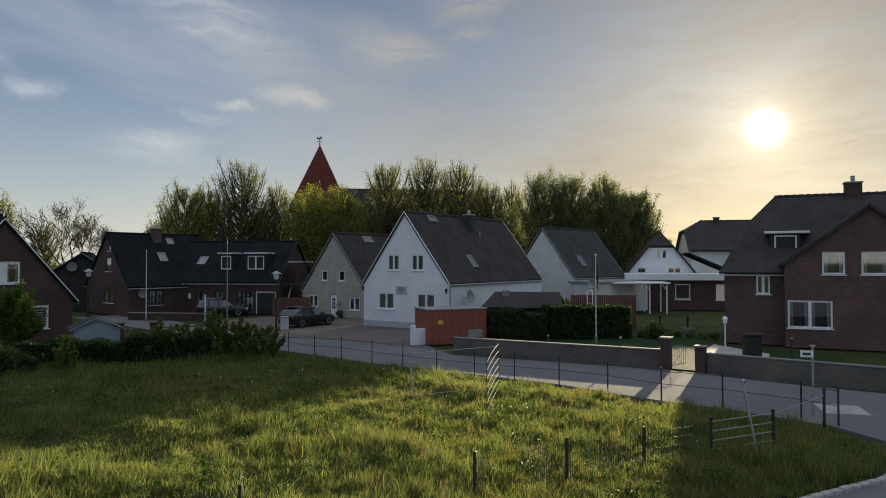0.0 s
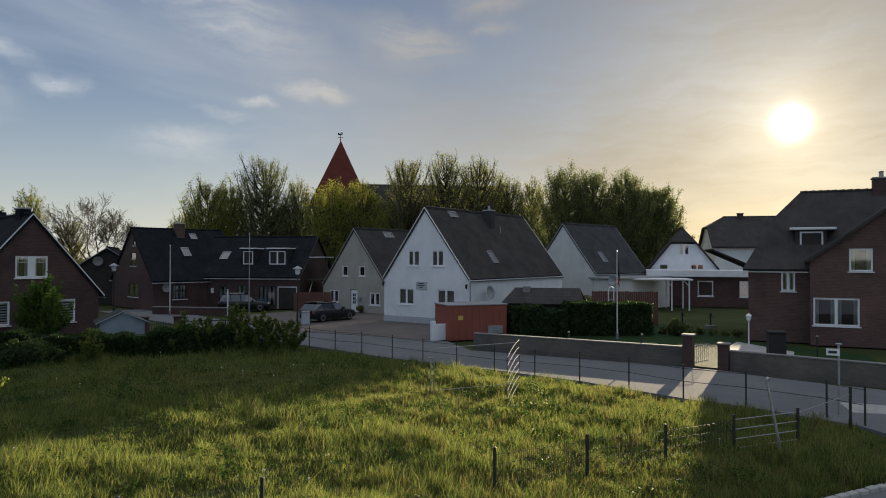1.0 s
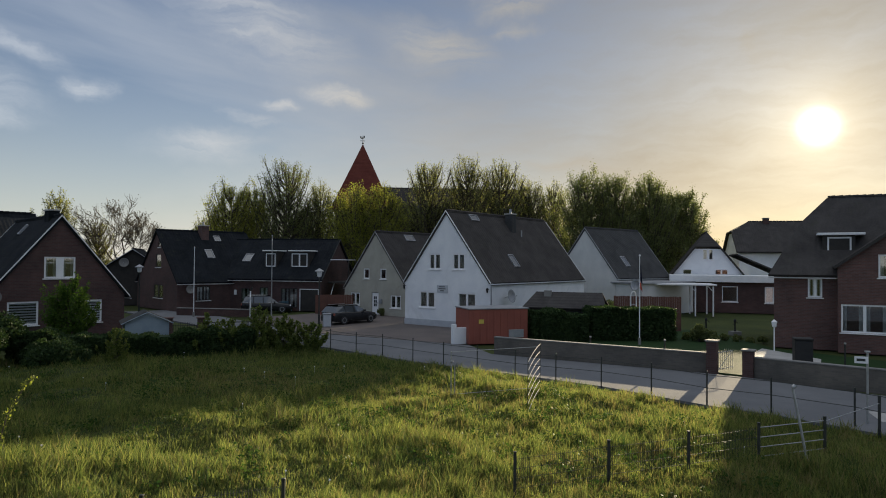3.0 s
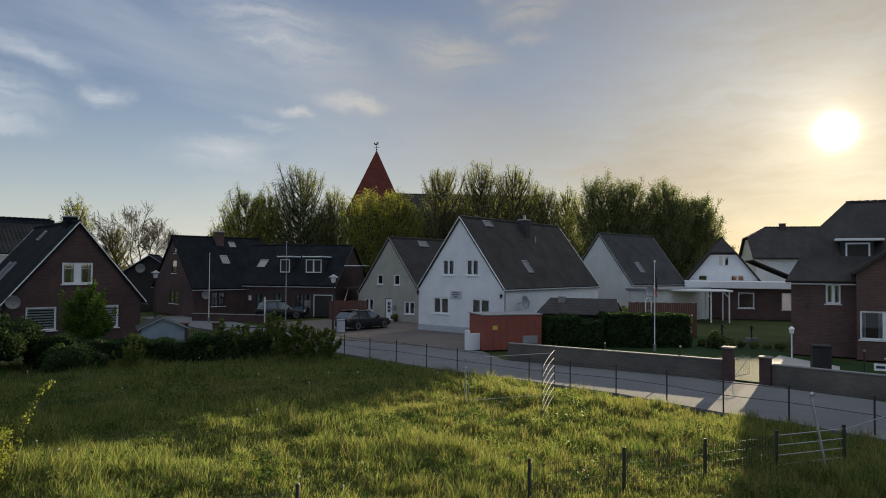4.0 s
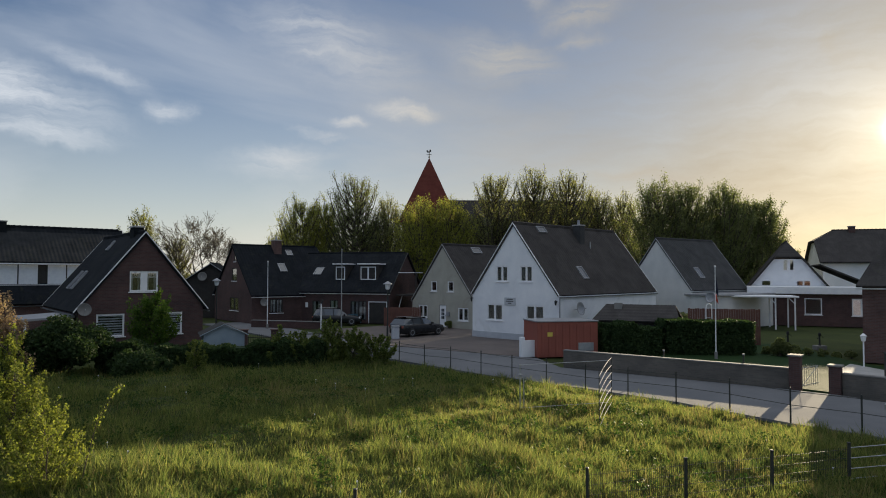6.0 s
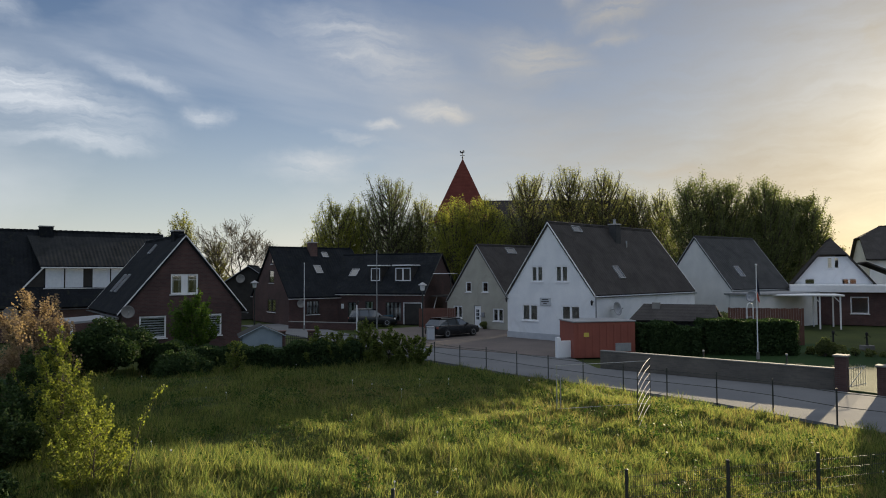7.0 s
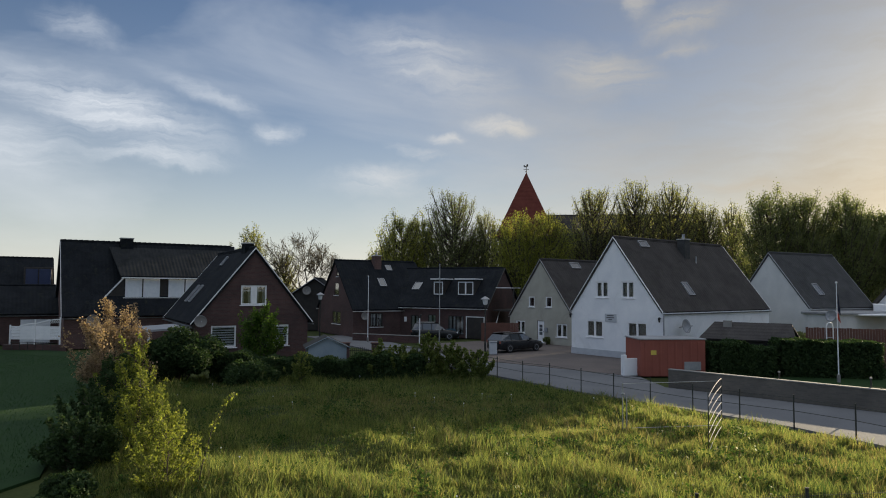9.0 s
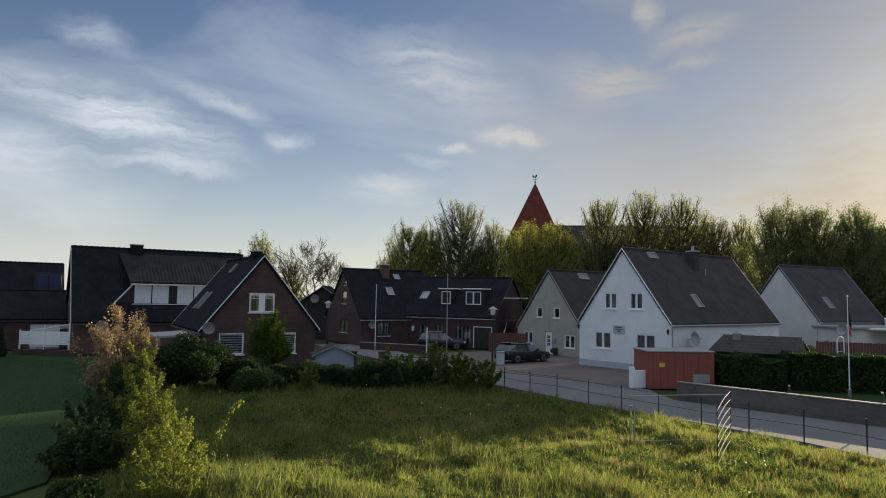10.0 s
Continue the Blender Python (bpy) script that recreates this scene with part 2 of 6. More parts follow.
M = dict(
    white_wall=surface("white_plaster", (0.70, 0.72, 0.76), (0.84, 0.85, 0.87), 0.7, 60, 0.85, 0.25, stain=(0.6, 0.61, 0.62)),
    plinth=surface("grey_plinth", (0.40, 0.42, 0.46), (0.52, 0.54, 0.57), 1.2, 50, 0.85),
    grey_wall=surface("grey_render", (0.34, 0.33, 0.285), (0.44, 0.425, 0.365), 0.8, 60, 0.9, 0.3, stain=(0.22, 0.21, 0.18)),
    pale_wall=surface("pale_render", (0.55, 0.56, 0.56), (0.68, 0.68, 0.67), 0.7, 60, 0.9, 0.3),
    brick_red=brickwork("red_brick", (0.105, 0.052, 0.046), (0.145, 0.074, 0.064), (0.13, 0.115, 0.108)),
    brick_dark=brickwork("dark_red_brick", (0.068, 0.034, 0.032), (0.095, 0.048, 0.044), (0.080, 0.070, 0.066)),
    brick_low=brickwork("garden_wall_brick", (0.105, 0.098, 0.088), (0.135, 0.122, 0.108), (0.12, 0.118, 0.108)),
    roof_black=tiles("black_tiles", (0.009, 0.011, 0.014), (0.023, 0.026, 0.031)),
    roof_grey=tiles("grey_tiles", (0.045, 0.047, 0.05), (0.085, 0.086, 0.088)),
    roof_slate=tiles("weathered_slates", (0.016, 0.018, 0.020), (0.042, 0.044, 0.047), (0.045, 0.05, 0.03)),
    roof_brown=tiles("brown_tiles", (0.045, 0.042, 0.042), (0.082, 0.076, 0.074)),
    roof_red=tiles("red_tiles", (0.16, 0.055, 0.04), (0.24, 0.085, 0.06), (0.12, 0.07, 0.05)),
    spire=tiles("copper_red_shingles", (0.115, 0.034, 0.028), (0.17, 0.055, 0.042), (0.10, 0.045, 0.038)),
    white=surface("white_paint", (0.72, 0.73, 0.75), (0.84, 0.84, 0.85), 2.0, 60, 0.5, 0.1),
    cream=surface("ridge_mortar", (0.25, 0.25, 0.25), (0.36, 0.36, 0.35), 3.0, 40, 0.8),
    dark_wood=surface("dark_boards", (0.020, 0.018, 0.017), (0.045, 0.04, 0.036), 2.0, 30, 0.7),
    curtain=surface("curtain_cloth", (0.55, 0.52, 0.46), (0.74, 0.71, 0.64), 4.0, 80, 0.9),
    net=surface("net_curtain", (0.60, 0.62, 0.64), (0.78, 0.79, 0.8), 4.0, 80, 0.9),
    blind=surface("roller_shutter", (0.66, 0.69, 0.74), (0.80, 0.82, 0.85), 3.0, 60, 0.6),
    metal=surface("galvanised_steel", (0.30, 0.31, 0.32), (0.46, 0.47, 0.48), 4.0, 70, 0.45, 0.1, 0.8),
    steel_dark=surface("dark_green_steel", (0.020, 0.024, 0.023), (0.05, 0.055, 0.052), 6.0, 70, 0.42, 0.15, 0.3),
    zinc=surface("zinc", (0.26, 0.27, 0.29), (0.38, 0.39, 0.41), 3.0, 50, 0.5, 0.1, 0.5),
    asphalt=surface("asphalt", (0.125, 0.130, 0.140), (0.175, 0.180, 0.190), 0.35, 45, 0.95, 0.4, stain=(0.12, 0.125, 0.135), coords="Object"),
    pavers=surface("clay_pavers", (0.090, 0.076, 0.072), (0.145, 0.120, 0.110), 0.5, 12, 0.85, 0.5, stain=(0.075, 0.068, 0.065)),
    concrete=surface("concrete", (0.30, 0.30, 0.29), (0.42, 0.41, 0.40), 1.5, 40, 0.85, 0.4, stain=(0.2, 0.2, 0.19)),
    earth=surface("meadow_soil", (0.030, 0.042, 0.014), (0.060, 0.075, 0.024), 0.25, 9, 0.95, 0.6, depth=0.05),
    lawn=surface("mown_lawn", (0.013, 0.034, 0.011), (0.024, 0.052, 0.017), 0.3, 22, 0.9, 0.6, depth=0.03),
    red_paint=surface("red_container_paint", (0.22, 0.062, 0.045), (0.30, 0.088, 0.062), 0.9, 30, 0.6, 0.2, stain=(0.17, 0.06, 0.045)),
    bark=surface("bark", (0.05, 0.042, 0.033), (0.11, 0.095, 0.075), 3.0, 25, 0.9, 0.8, depth=0.03),
    glass=glass(),
    red_boards=surface("red_brown_boards", (0.10, 0.045, 0.035), (0.16, 0.075, 0.055), 1.5, 30, 0.8, 0.4),
    blue_wall=surface("pale_blue_boards", (0.20, 0.25, 0.30), (0.28, 0.34, 0.39), 1.2, 30, 0.7),
    blue_paint=surface("blue_paint", (0.06, 0.14, 0.20), (0.10, 0.20, 0.27), 2.0, 40, 0.5),
    yellow=surface("yellow_plate", (0.55, 0.42, 0.08), (0.65, 0.5, 0.1), 4.0, 40, 0.5),
    plinth_dark=surface("weathered_coping", (0.16, 0.155, 0.15), (0.24, 0.235, 0.225), 1.2, 40, 0.85, 0.3),
    dark_cloth=surface("dark_pennant", (0.03, 0.035, 0.06), (0.06, 0.065, 0.1), 4.0, 60, 0.9),
    car_black=surface("black_car_paint", (0.010, 0.011, 0.013), (0.018, 0.019, 0.022), 2.0, 90, 0.22, 0.02),
    black=surface("black_rubber", (0.012, 0.012, 0.013), (0.025, 0.025, 0.026), 6, 60, 0.7, 0.2),
)

# ---------------------------------------------------------------- building blocks


def box(bm, x0, x1, y0, y1, z0, z1, m=None):
    vs = [bm.verts.new((x, y, z)) for z in (z0, z1) for x, y in ((x0, y0), (x1, y0), (x1, y1), (x0, y1))]
    for f in ((3, 2, 1, 0), (4, 5, 6, 7), (0, 1, 5, 4), (1, 2, 6, 5), (2, 3, 7, 6), (3, 0, 4, 7)):
        bm.faces.new([vs[i] for i in f])
    if m is not None:
        bmesh.ops.transform(bm, matrix=m, verts=vs)
    return vs


def rounded_box(x0, x1, y0, y1, z0, z1, r=0.01, segments=2):
    bm = bmesh.new()
    box(bm, x0, x1, y0, y1, z0, z1)
    bmesh.ops.bevel(bm, geom=bm.edges[:], offset=r, segments=segments, affect="EDGES", profile=0.5)
    return bm


def tube(bm, a, b, r0, r1=None, seg=8, caps=True):
    """A tapered round bar from a to b."""
    r1 = r0 if r1 is None else r1
    a, b = Vector(a), Vector(b)
    z = (b - a).normalized()
    x = z.orthogonal().normalized()
    y = z.cross(x)
    rings = []
    for p, r in ((a, r0), (b, r1)):
        rings.append([bm.verts.new(p + (x * math.cos(k * math.tau / seg) + y * math.sin(k * math.tau / seg)) * r) for k in range(seg)])
    for k in range(seg):
        bm.faces.new((rings[0][k], rings[0][(k + 1) % seg], rings[1][(k + 1) % seg], rings[1][k]))
    if caps:
        bm.faces.new(rings[0][::-1]), bm.faces.new(rings[1])


def lathe(bm, profile, seg=16, at=(0, 0, 0)):
    """A turned shape from (radius, height) pairs."""
    at, rings = Vector(at), []
    for r, z in profile:
        rings.append([bm.verts.new(at + Vector((r * math.cos(k * math.tau / seg), r * math.sin(k * math.tau / seg), z))) for k in range(seg)])
    for a, b in zip(rings, rings[1:]):
        for k in range(seg):
            bm.faces.new((a[k], a[(k + 1) % seg], b[(k + 1) % seg], b[k]))
    bm.faces.new(rings[0][::-1]), bm.faces.new(rings[-1])


def slab(bm, pts, thick):
    """A plate: the outline pts, thickened downwards along its normal."""
    pts = [Vector(p) for p in pts]
    nrm = (pts[1] - pts[0]).cross(pts[2] - pts[0]).normalized()
    nrm = -nrm if nrm.z < 0 else nrm
    top = [bm.verts.new(p) for p in pts]
    low = [bm.verts.new(p - nrm * thick) for p in pts]
    bm.faces.new(top), bm.faces.new(low[::-1])
    for k in range(len(pts)):
        j = (k + 1) % len(pts)
        bm.faces.new((top[j], top[k], low[k], low[j]))


def finish(name, bm, mat, smooth=False):
    me = bpy.data.meshes.new(name)
    bmesh.ops.recalc_face_normals(bm, faces=bm.faces[:])
    bm.to_mesh(me)
    bm.free()
    if smooth:
        me.polygons.foreach_set("use_smooth", [True] * len(me.polygons))
    if mat is not None:
        me.materials.append(M[mat] if isinstance(mat, str) else mat)
    return me


def part(name, bm, mat, parent, label="", at=None, smooth=False):
    ob = new(name, finish(name, bm, mat, smooth))
    ob.parent = parent
    if at is not None:
        ob.matrix_basis = at
    return tagged(ob, label)


def thing(name, at, label, category, group="", kind=""):
    ob = new(name)
    ob.empty_display_size = 0.2
    ob.matrix_basis = at
    return tagged(ob, label, category, group, kind)


def solo(name, bm, mat, at, label, category, group="", kind="", smooth=False):
    ob = new(name, finish(name, bm, mat, smooth))
    ob.matrix_basis = at
    return tagged(ob, label, category, group, kind)


def clip(poly, axis, limit, keep_above):
    out = []
    for k in range(len(poly)):
        a, b = poly[k], poly[(k + 1) % len(poly)]
        ia, ib = ((p[axis] >= limit) == keep_above or abs(p[axis] - limit) < 1e-9 for p in (a, b))
        if ia:
            out.append(a)
        if ia != ib:
            s = (limit - a[axis]) / (b[axis] - a[axis])
            out.append((a[0] + s * (b[0] - a[0]), a[1] + s * (b[1] - a[1])))
    return out


def wall(bm, origin, u, n, poly, holes=(), thick=0.3):
    """An upright wall: the outline poly in (along, up) from origin, along u, with its outer face there and its thickness towards n; holes (u0, u1, v0, v1) go through."""
    origin, u, n, up = Vector(origin), Vector(u).normalized(), Vector(n).normalized(), Vector((0, 0, 1))
    put = lambda p, d: bm.verts.new(origin + u * p[0] + up * p[1] + n * d)
    us = sorted({p[0] for p in poly} | {h[k] for h in holes for k in (0, 1)})
    vs = sorted({min(p[1] for p in poly), max(p[1] for p in poly)} | {h[k] for h in holes for k in (2, 3)})
    for u0, u1 in zip(us, us[1:]):
        for v0, v1 in zip(vs, vs[1:]):
            cu, cv = (u0 + u1) / 2, (v0 + v1) / 2
            if any(h[0] < cu < h[1] and h[2] < cv < h[3] for h in holes):
                continue
            c = clip(clip(clip(clip(list(poly), 0, u0, True), 0, u1, False), 1, v0, True), 1, v1, False)
            if len(c) > 2:
                bm.faces.new([put(p, 0) for p in c])
                bm.faces.new([put(p, thick) for p in c][::-1])
    edges = [(poly[k], poly[(k + 1) % len(poly)]) for k in range(len(poly))]
    for h in holes:
        c = [(h[0], h[2]), (h[1], h[2]), (h[1], h[3]), (h[0], h[3])]
        edges += [(c[(k + 1) % 4], c[k]) for k in range(4)]
    for a, b in edges:
        bm.faces.new((put(b, 0), put(a, 0), put(a, thick), put(b, thick)))
    bmesh.ops.remove_doubles(bm, verts=bm.verts[:], dist=0.0005)


def frame_matrix(origin, u, n):
    """A pose whose x runs along a wall, y into it, z up."""
    u, n = Vector(u).normalized(), Vector(n).normalized()
    return Matrix.Translation(origin) @ Matrix((u, n, Vector((0, 0, 1)))).transposed().to_4x4()


def window(parent, at, w, h, sashes=2, curtain="curtain", split=None, sill=True, frame="white", drape=0.34, name="window", mull=0.08):
    """A casement set into its opening, at the opening's lower outer corner (x along, y into the wall)."""
    bm = bmesh.new()
    f, y0, y1 = 0.095, 0.03, 0.11
    box(bm, 0, w, y0, y1, 0, f), box(bm, 0, w, y0, y1, h - f, h)
    box(bm, 0, f, y0, y1, f, h - f), box(bm, w - f, w, y0, y1, f, h - f)
    edges = [f]
    for k in range(1, sashes):
        x = w * (split if split and sashes == 2 else k / sashes)
        box(bm, x - mull, x + mull, y0 - 0.01, y1, f, h - f)
        edges += [x - mull, x + mull]
    edges.append(w - f)
    ob = part(name, bm, frame, parent, "white plastic casement" if frame == "white" else "dark casement", at)
    for a, b in zip(edges[::2], edges[1::2]):
        bm = bmesh.new()
        box(bm, a - 0.01, b + 0.01, 0.06, 0.075, f - 0.01, h - f + 0.01)
        pane = part("pane", bm, "glass", ob)
        pane.visible_shadow = False
        if curtain:
            bm = bmesh.new()
            cols, wide = 10, (b - a) * drape
            for x0 in (a, b - wide) if drape < 0.5 else (a,):
                wide = wide if drape < 0.5 else b - a
                row = []
                for k in range(cols + 1):
                    x, y = x0 + wide * k / cols, 0.16 + 0.02 * math.sin(k * 2.1)
                    row.append((bm.verts.new((x, y, 0.04)), bm.verts.new((x, y, h - 0.03))))
                for p, q in zip(row, row[1:]):
                    bm.faces.new((p[0], q[0], q[1], p[1]))
            bmesh.ops.solidify(bm, geom=bm.faces[:], thickness=0.006)
            part("curtain", bm, curtain, ob, "hanging curtain")
    if sill:
        part("sill", rounded_box(-0.08, w + 0.08, -0.07, 0.05, -0.07, -0.012, 0.008, 1), "white", ob)
    return ob


def gable_roof(parent, W, L, eave, ridge, mat, over=0.3, front=0.15, thick=0.16, half_hip=0.0, gutter="zinc", verge="white", y0=0.0, batter=0.0):
    """Two slopes over a ridge along y; half_hip: how far the ends of the ridge are cut back; batter: how far tiled ends lean in."""
    hw, s = W / 2, (ridge - eave) / (W / 2)
    lift = thick * math.sqrt(1 + s * s) * 0.6
    ya, yb = y0 - front, y0 + L + front
    zr, ze = ridge + lift, eave + lift - over * s
    for side in (-1, 1):
        bm = bmesh.new()
        xe = side * (hw + over)
        if half_hip:
            k = 0.34
            zc, xc = zr - (zr - ze) * k, xe * k
            pts = [(0, ya + half_hip, zr), (xc, ya + batter, zc), (xe, ya, ze), (xe, yb, ze), (xc, yb - batter, zc), (0, yb - half_hip, zr)]
        else:
            pts = [(0, ya, zr), (xe, ya, ze), (xe, yb, ze), (0, yb, zr)]
        slab(bm, pts if side < 0 else pts[::-1], thick)
        part("roof_slope", bm, mat, parent)
        if gutter:
            bm = bmesh.new()
            gx = xe + side * 0.05
            ring = []
            for y in (ya, yb):
                ring.append([bm.verts.new((gx + 0.075 * math.cos(a), y, ze - thick * 0.9 + 0.075 * math.sin(a))) for a in np.linspace(math.pi, math.tau, 6)])
            for a in range(5):
                bm.faces.new((ring[0][a], ring[0][a + 1], ring[1][a + 1], ring[1][a]))
            bmesh.ops.solidify(bm, geom=bm.faces[:], thickness=0.012)
            part("gutter", bm, gutter, parent, "half-round rain gutter")
    if half_hip:
        k = 0.34
        zc, xc = zr - (zr - ze) * k, (hw + over) * k
        for ye, yi, lean in ((ya, ya + half_hip, batter), (yb, yb - half_hip, -batter)):
            if batter:
                bm = bmesh.new()
                quad = [(xc, ye + lean, zc), (-xc, ye + lean, zc), (-hw - over, ye, ze), (hw + over, ye, ze)]
                slab(bm, quad if ye < yi else quad[::-1], thick * 0.6)
                part("end_slope", bm, mat, parent)
            ye += lean
            bm = bmesh.new()
            tri = [(0, yi, zr + 0.004), (-xc, ye, zc), (xc, ye, zc)]
            slab(bm, tri if ye < yi else tri[::-1], thick)
            part("half_hip", bm, mat, parent)
    bm = bmesh.new()
    for k in range(int((yb - ya - 2 * half_hip) / 0.42)):
        y = ya + half_hip + k * 0.42
        tube(bm, (0, y, zr - 0.01), (0, y + 0.43, zr + 0.012), 0.09, 0.105, 7)
    part("ridge_tiles", bm, mat, parent)
    if verge:
        for y in (ya - 0.012, yb + 0.012):
            for side in (-1, 1):
                bm = bmesh.new()
                k = 0.34 if half_hip else 0.0
                a, b = Vector((side * (hw + over) * k, y, zr - (zr - ze) * k + 0.01)), Vector((side * (hw + over), y, ze + 0.01))
                dn = Vector((0, 0, -0.09))
                e = Vector((0, 0.03, 0))
                q = [a - e, b - e, b - e + dn, a - e + dn, a + e, b + e, b + e + dn, a + e + dn]
                v = [bm.verts.new(p) for p in q]
                for f in ((0, 1, 2, 3), (7, 6, 5, 4), (0, 4, 5, 1), (1, 5, 6, 2), (2, 6, 7, 3), (3, 7, 4, 0)):
                    bm.faces.new([v[i] for i in f])
                part("verge_board", bm, verge, parent)


def roof_z(x, W, eave, ridge):
    return ridge - abs(x) * (ridge - eave) / (W / 2)


def house_shell(parent, W, L, eave, ridge, mat, front=(), back=(), left=(), right=(), base=None, plinth=0.45, hip=0.0):
    """Four walls with openings through them. Openings: (along, sill height, width, height)."""
    hw = W / 2
    rect = lambda hs: [(a, a + w, z, z + h) for a, z, w, h in hs]
    gable = [(0, 0), (W, 0), (W, eave), (hw, ridge), (0, eave)]
    if hip:
        zc = ridge - (ridge - eave) * hip
        gable[3:4] = [(hw + hw * hip, zc), (hw - hw * hip, zc)]
    side = [(0, 0), (L - 0.6, 0), (L - 0.6, eave), (0, eave)]
    for nm, o, u, n, poly, hs in (("front_wall", (-hw, 0, 0), (1, 0, 0), (0, 1, 0), gable, front), ("back_wall", (hw, L, 0), (-1, 0, 0), (0, -1, 0), gable, back),
                                  ("side_wall", (-hw, L - 0.3, 0), (0, -1, 0), (1, 0, 0), side, left), ("side_wall", (hw, 0.3, 0), (0, 1, 0), (-1, 0, 0), side, right)):
        bm = bmesh.new()
        wall(bm, o, u, n, poly, rect(hs))
        part(nm, bm, mat, parent)
    if base:
        bm = bmesh.new()
        box(bm, -hw - 0.03, hw + 0.03, -0.03, L + 0.03, 0, plinth)
        part("plinth", bm, base, parent, "grey painted plinth")
    bm = bmesh.new()
    box(bm, -hw + 0.3, hw - 0.3, 0.3, L - 0.3, eave - 0.1, eave)
    box(bm, -hw + 0.3, hw - 0.3, 0.3, L - 0.3, 0.02, 0.12)
    part("floor_slab", bm, "dark_wood", parent)


def front_at(W, a, z):
    return frame_matrix((-W / 2 + a, 0, z), (1, 0, 0), (0, 1, 0))


def right_at(W, a, z):
    return frame_matrix((W / 2, 0.3 + a, z), (0, 1, 0), (-1, 0, 0))


def left_at(W, L, a, z):
    return frame_matrix((-W / 2, L - 0.3 - a, z), (0, -1, 0), (1, 0, 0))


def skylight(parent, side, y, x, W, eave, ridge, w=0.78, h=1.2):
    """A roof window lying in the slope; x: how far out from the ridge its top edge is."""
    s = math.atan2(ridge - eave, W / 2)
    lift = 0.16 * math.sqrt(1 + math.tan(s) ** 2) * 0.6
    m = Matrix.Translation((side * x, y, ridge + lift - x * math.tan(s))) @ Matrix(((side * math.cos(s), 0, side * math.sin(s)), (0, 1, 0), (-math.sin(s), 0, math.cos(s)))).to_4x4()
    bm = bmesh.new()
    f = 0.07
    for r in ((0, h, 0, f), (0, h, w - f, w), (0, f, f, w - f), (h - f, h, f, w - f)):
        box(bm, r[0], r[1], r[2], r[3], -0.02, 0.09)
    ob = part("roof_window", bm, "zinc", parent, "roof window in a grey metal frame", m)
    bm = bmesh.new()
    box(bm, f - 0.01, h - f + 0.01, f - 0.01, w - f + 0.01, 0.03, 0.055)
    part("pane", bm, "sky_glass", ob)
    return ob


def chimney(parent, x, y, z0, z1, w=0.7, d=0.7, mat="brick_dark", pots=1):
    bm = bmesh.new()
    box(bm, x - w / 2, x + w / 2, y - d / 2, y + d / 2, z0, z1)
    ob = part("chimney", bm, mat, parent)
    part("chimney_cap", rounded_box(x - w / 2 - 0.06, x + w / 2 + 0.06, y - d / 2 - 0.06, y + d / 2 + 0.06, z1 + 0.002, z1 + 0.1, 0.02, 1), "concrete", ob)
    for k in range(pots):
        bm = bmesh.new()
        lathe(bm, [(0.12, z1 + 0.1), (0.1, z1 + 0.4), (0.13, z1 + 0.42), (0.13, z1 + 0.47), (0.1, z1 + 0.48)], 10, (x + (k - (pots - 1) / 2) * 0.35, y, 0))
        part("chimney_pot", bm, "zinc", ob)
    return ob


def mirror_pane(name="roof_pane", tint=(0.05, 0.06, 0.07)):
    m, n, out = material(name)
    p = n.add("ShaderNodeBsdfPrincipled", {"Base Color": (*tint, 1), "Roughness": 0.06, "Specular IOR Level": 0.9, "Coat Weight": 1.0, "Coat Roughness": 0.03})
    n.tree.links.new(p.outputs[0], out.inputs[0])
    return m


M["sky_glass"] = mirror_pane()
M["blue_glass"] = surface("blue_glazing", (0.018, 0.028, 0.075), (0.03, 0.042, 0.10), 1.0, 10, 0.35, 0.02)

# ---------------------------------------------------------------- ground


def sheet(name, pts, z, mat, label, category, thick=0.04, kind="structure"):
    bm = bmesh.new()
    slab(bm, [(x, y, z) for x, y in pts], thick)
    return solo(name, bm, mat, Matrix(), label, category, kind=kind)


def wave_noise(x, y, seed, scale):
    """A cheap smooth field in about -1..1 from crossed waves."""
    r = np.random.default_rng(seed)
    s = np.zeros_like(x)
    for k in range(9):
        a, f, p = r.uniform(0, math.tau), scale * r.uniform(0.5, 2.0), r.uniform(0, math.tau)
        s += np.sin((x * math.cos(a) + y * math.sin(a)) * f + p)
    return s / 4.5


def inside(px, py, poly):
    hit = np.zeros(len(px), bool)
    for (x0, y0), (x1, y1) in zip(poly, poly[1:] + poly[:1]):
        hit ^= ((y0 > py) != (y1 > py)) & (px < (x1 - x0) * (py - y0) / (y1 - y0 + 1e-12) + x0)
    return hit


MEADOW = [(-4.2, 8.8), (4.0, 12.7), (8.0, 14.8), (10.0, 15.8), (11.4, 17.2), (12.0, 18.8), (11.6, 20.4), (9.5, 22.8), (7.7, 24.1), (4.6, 27.3), (1.2, 29.9), (-3.6, 33.2),
          (-10.2, 38.6), (-13, 36.8), (-22, 33), (-27, 29), (-20, 20.5), (-14.6, 14), (-12.0, 9)]


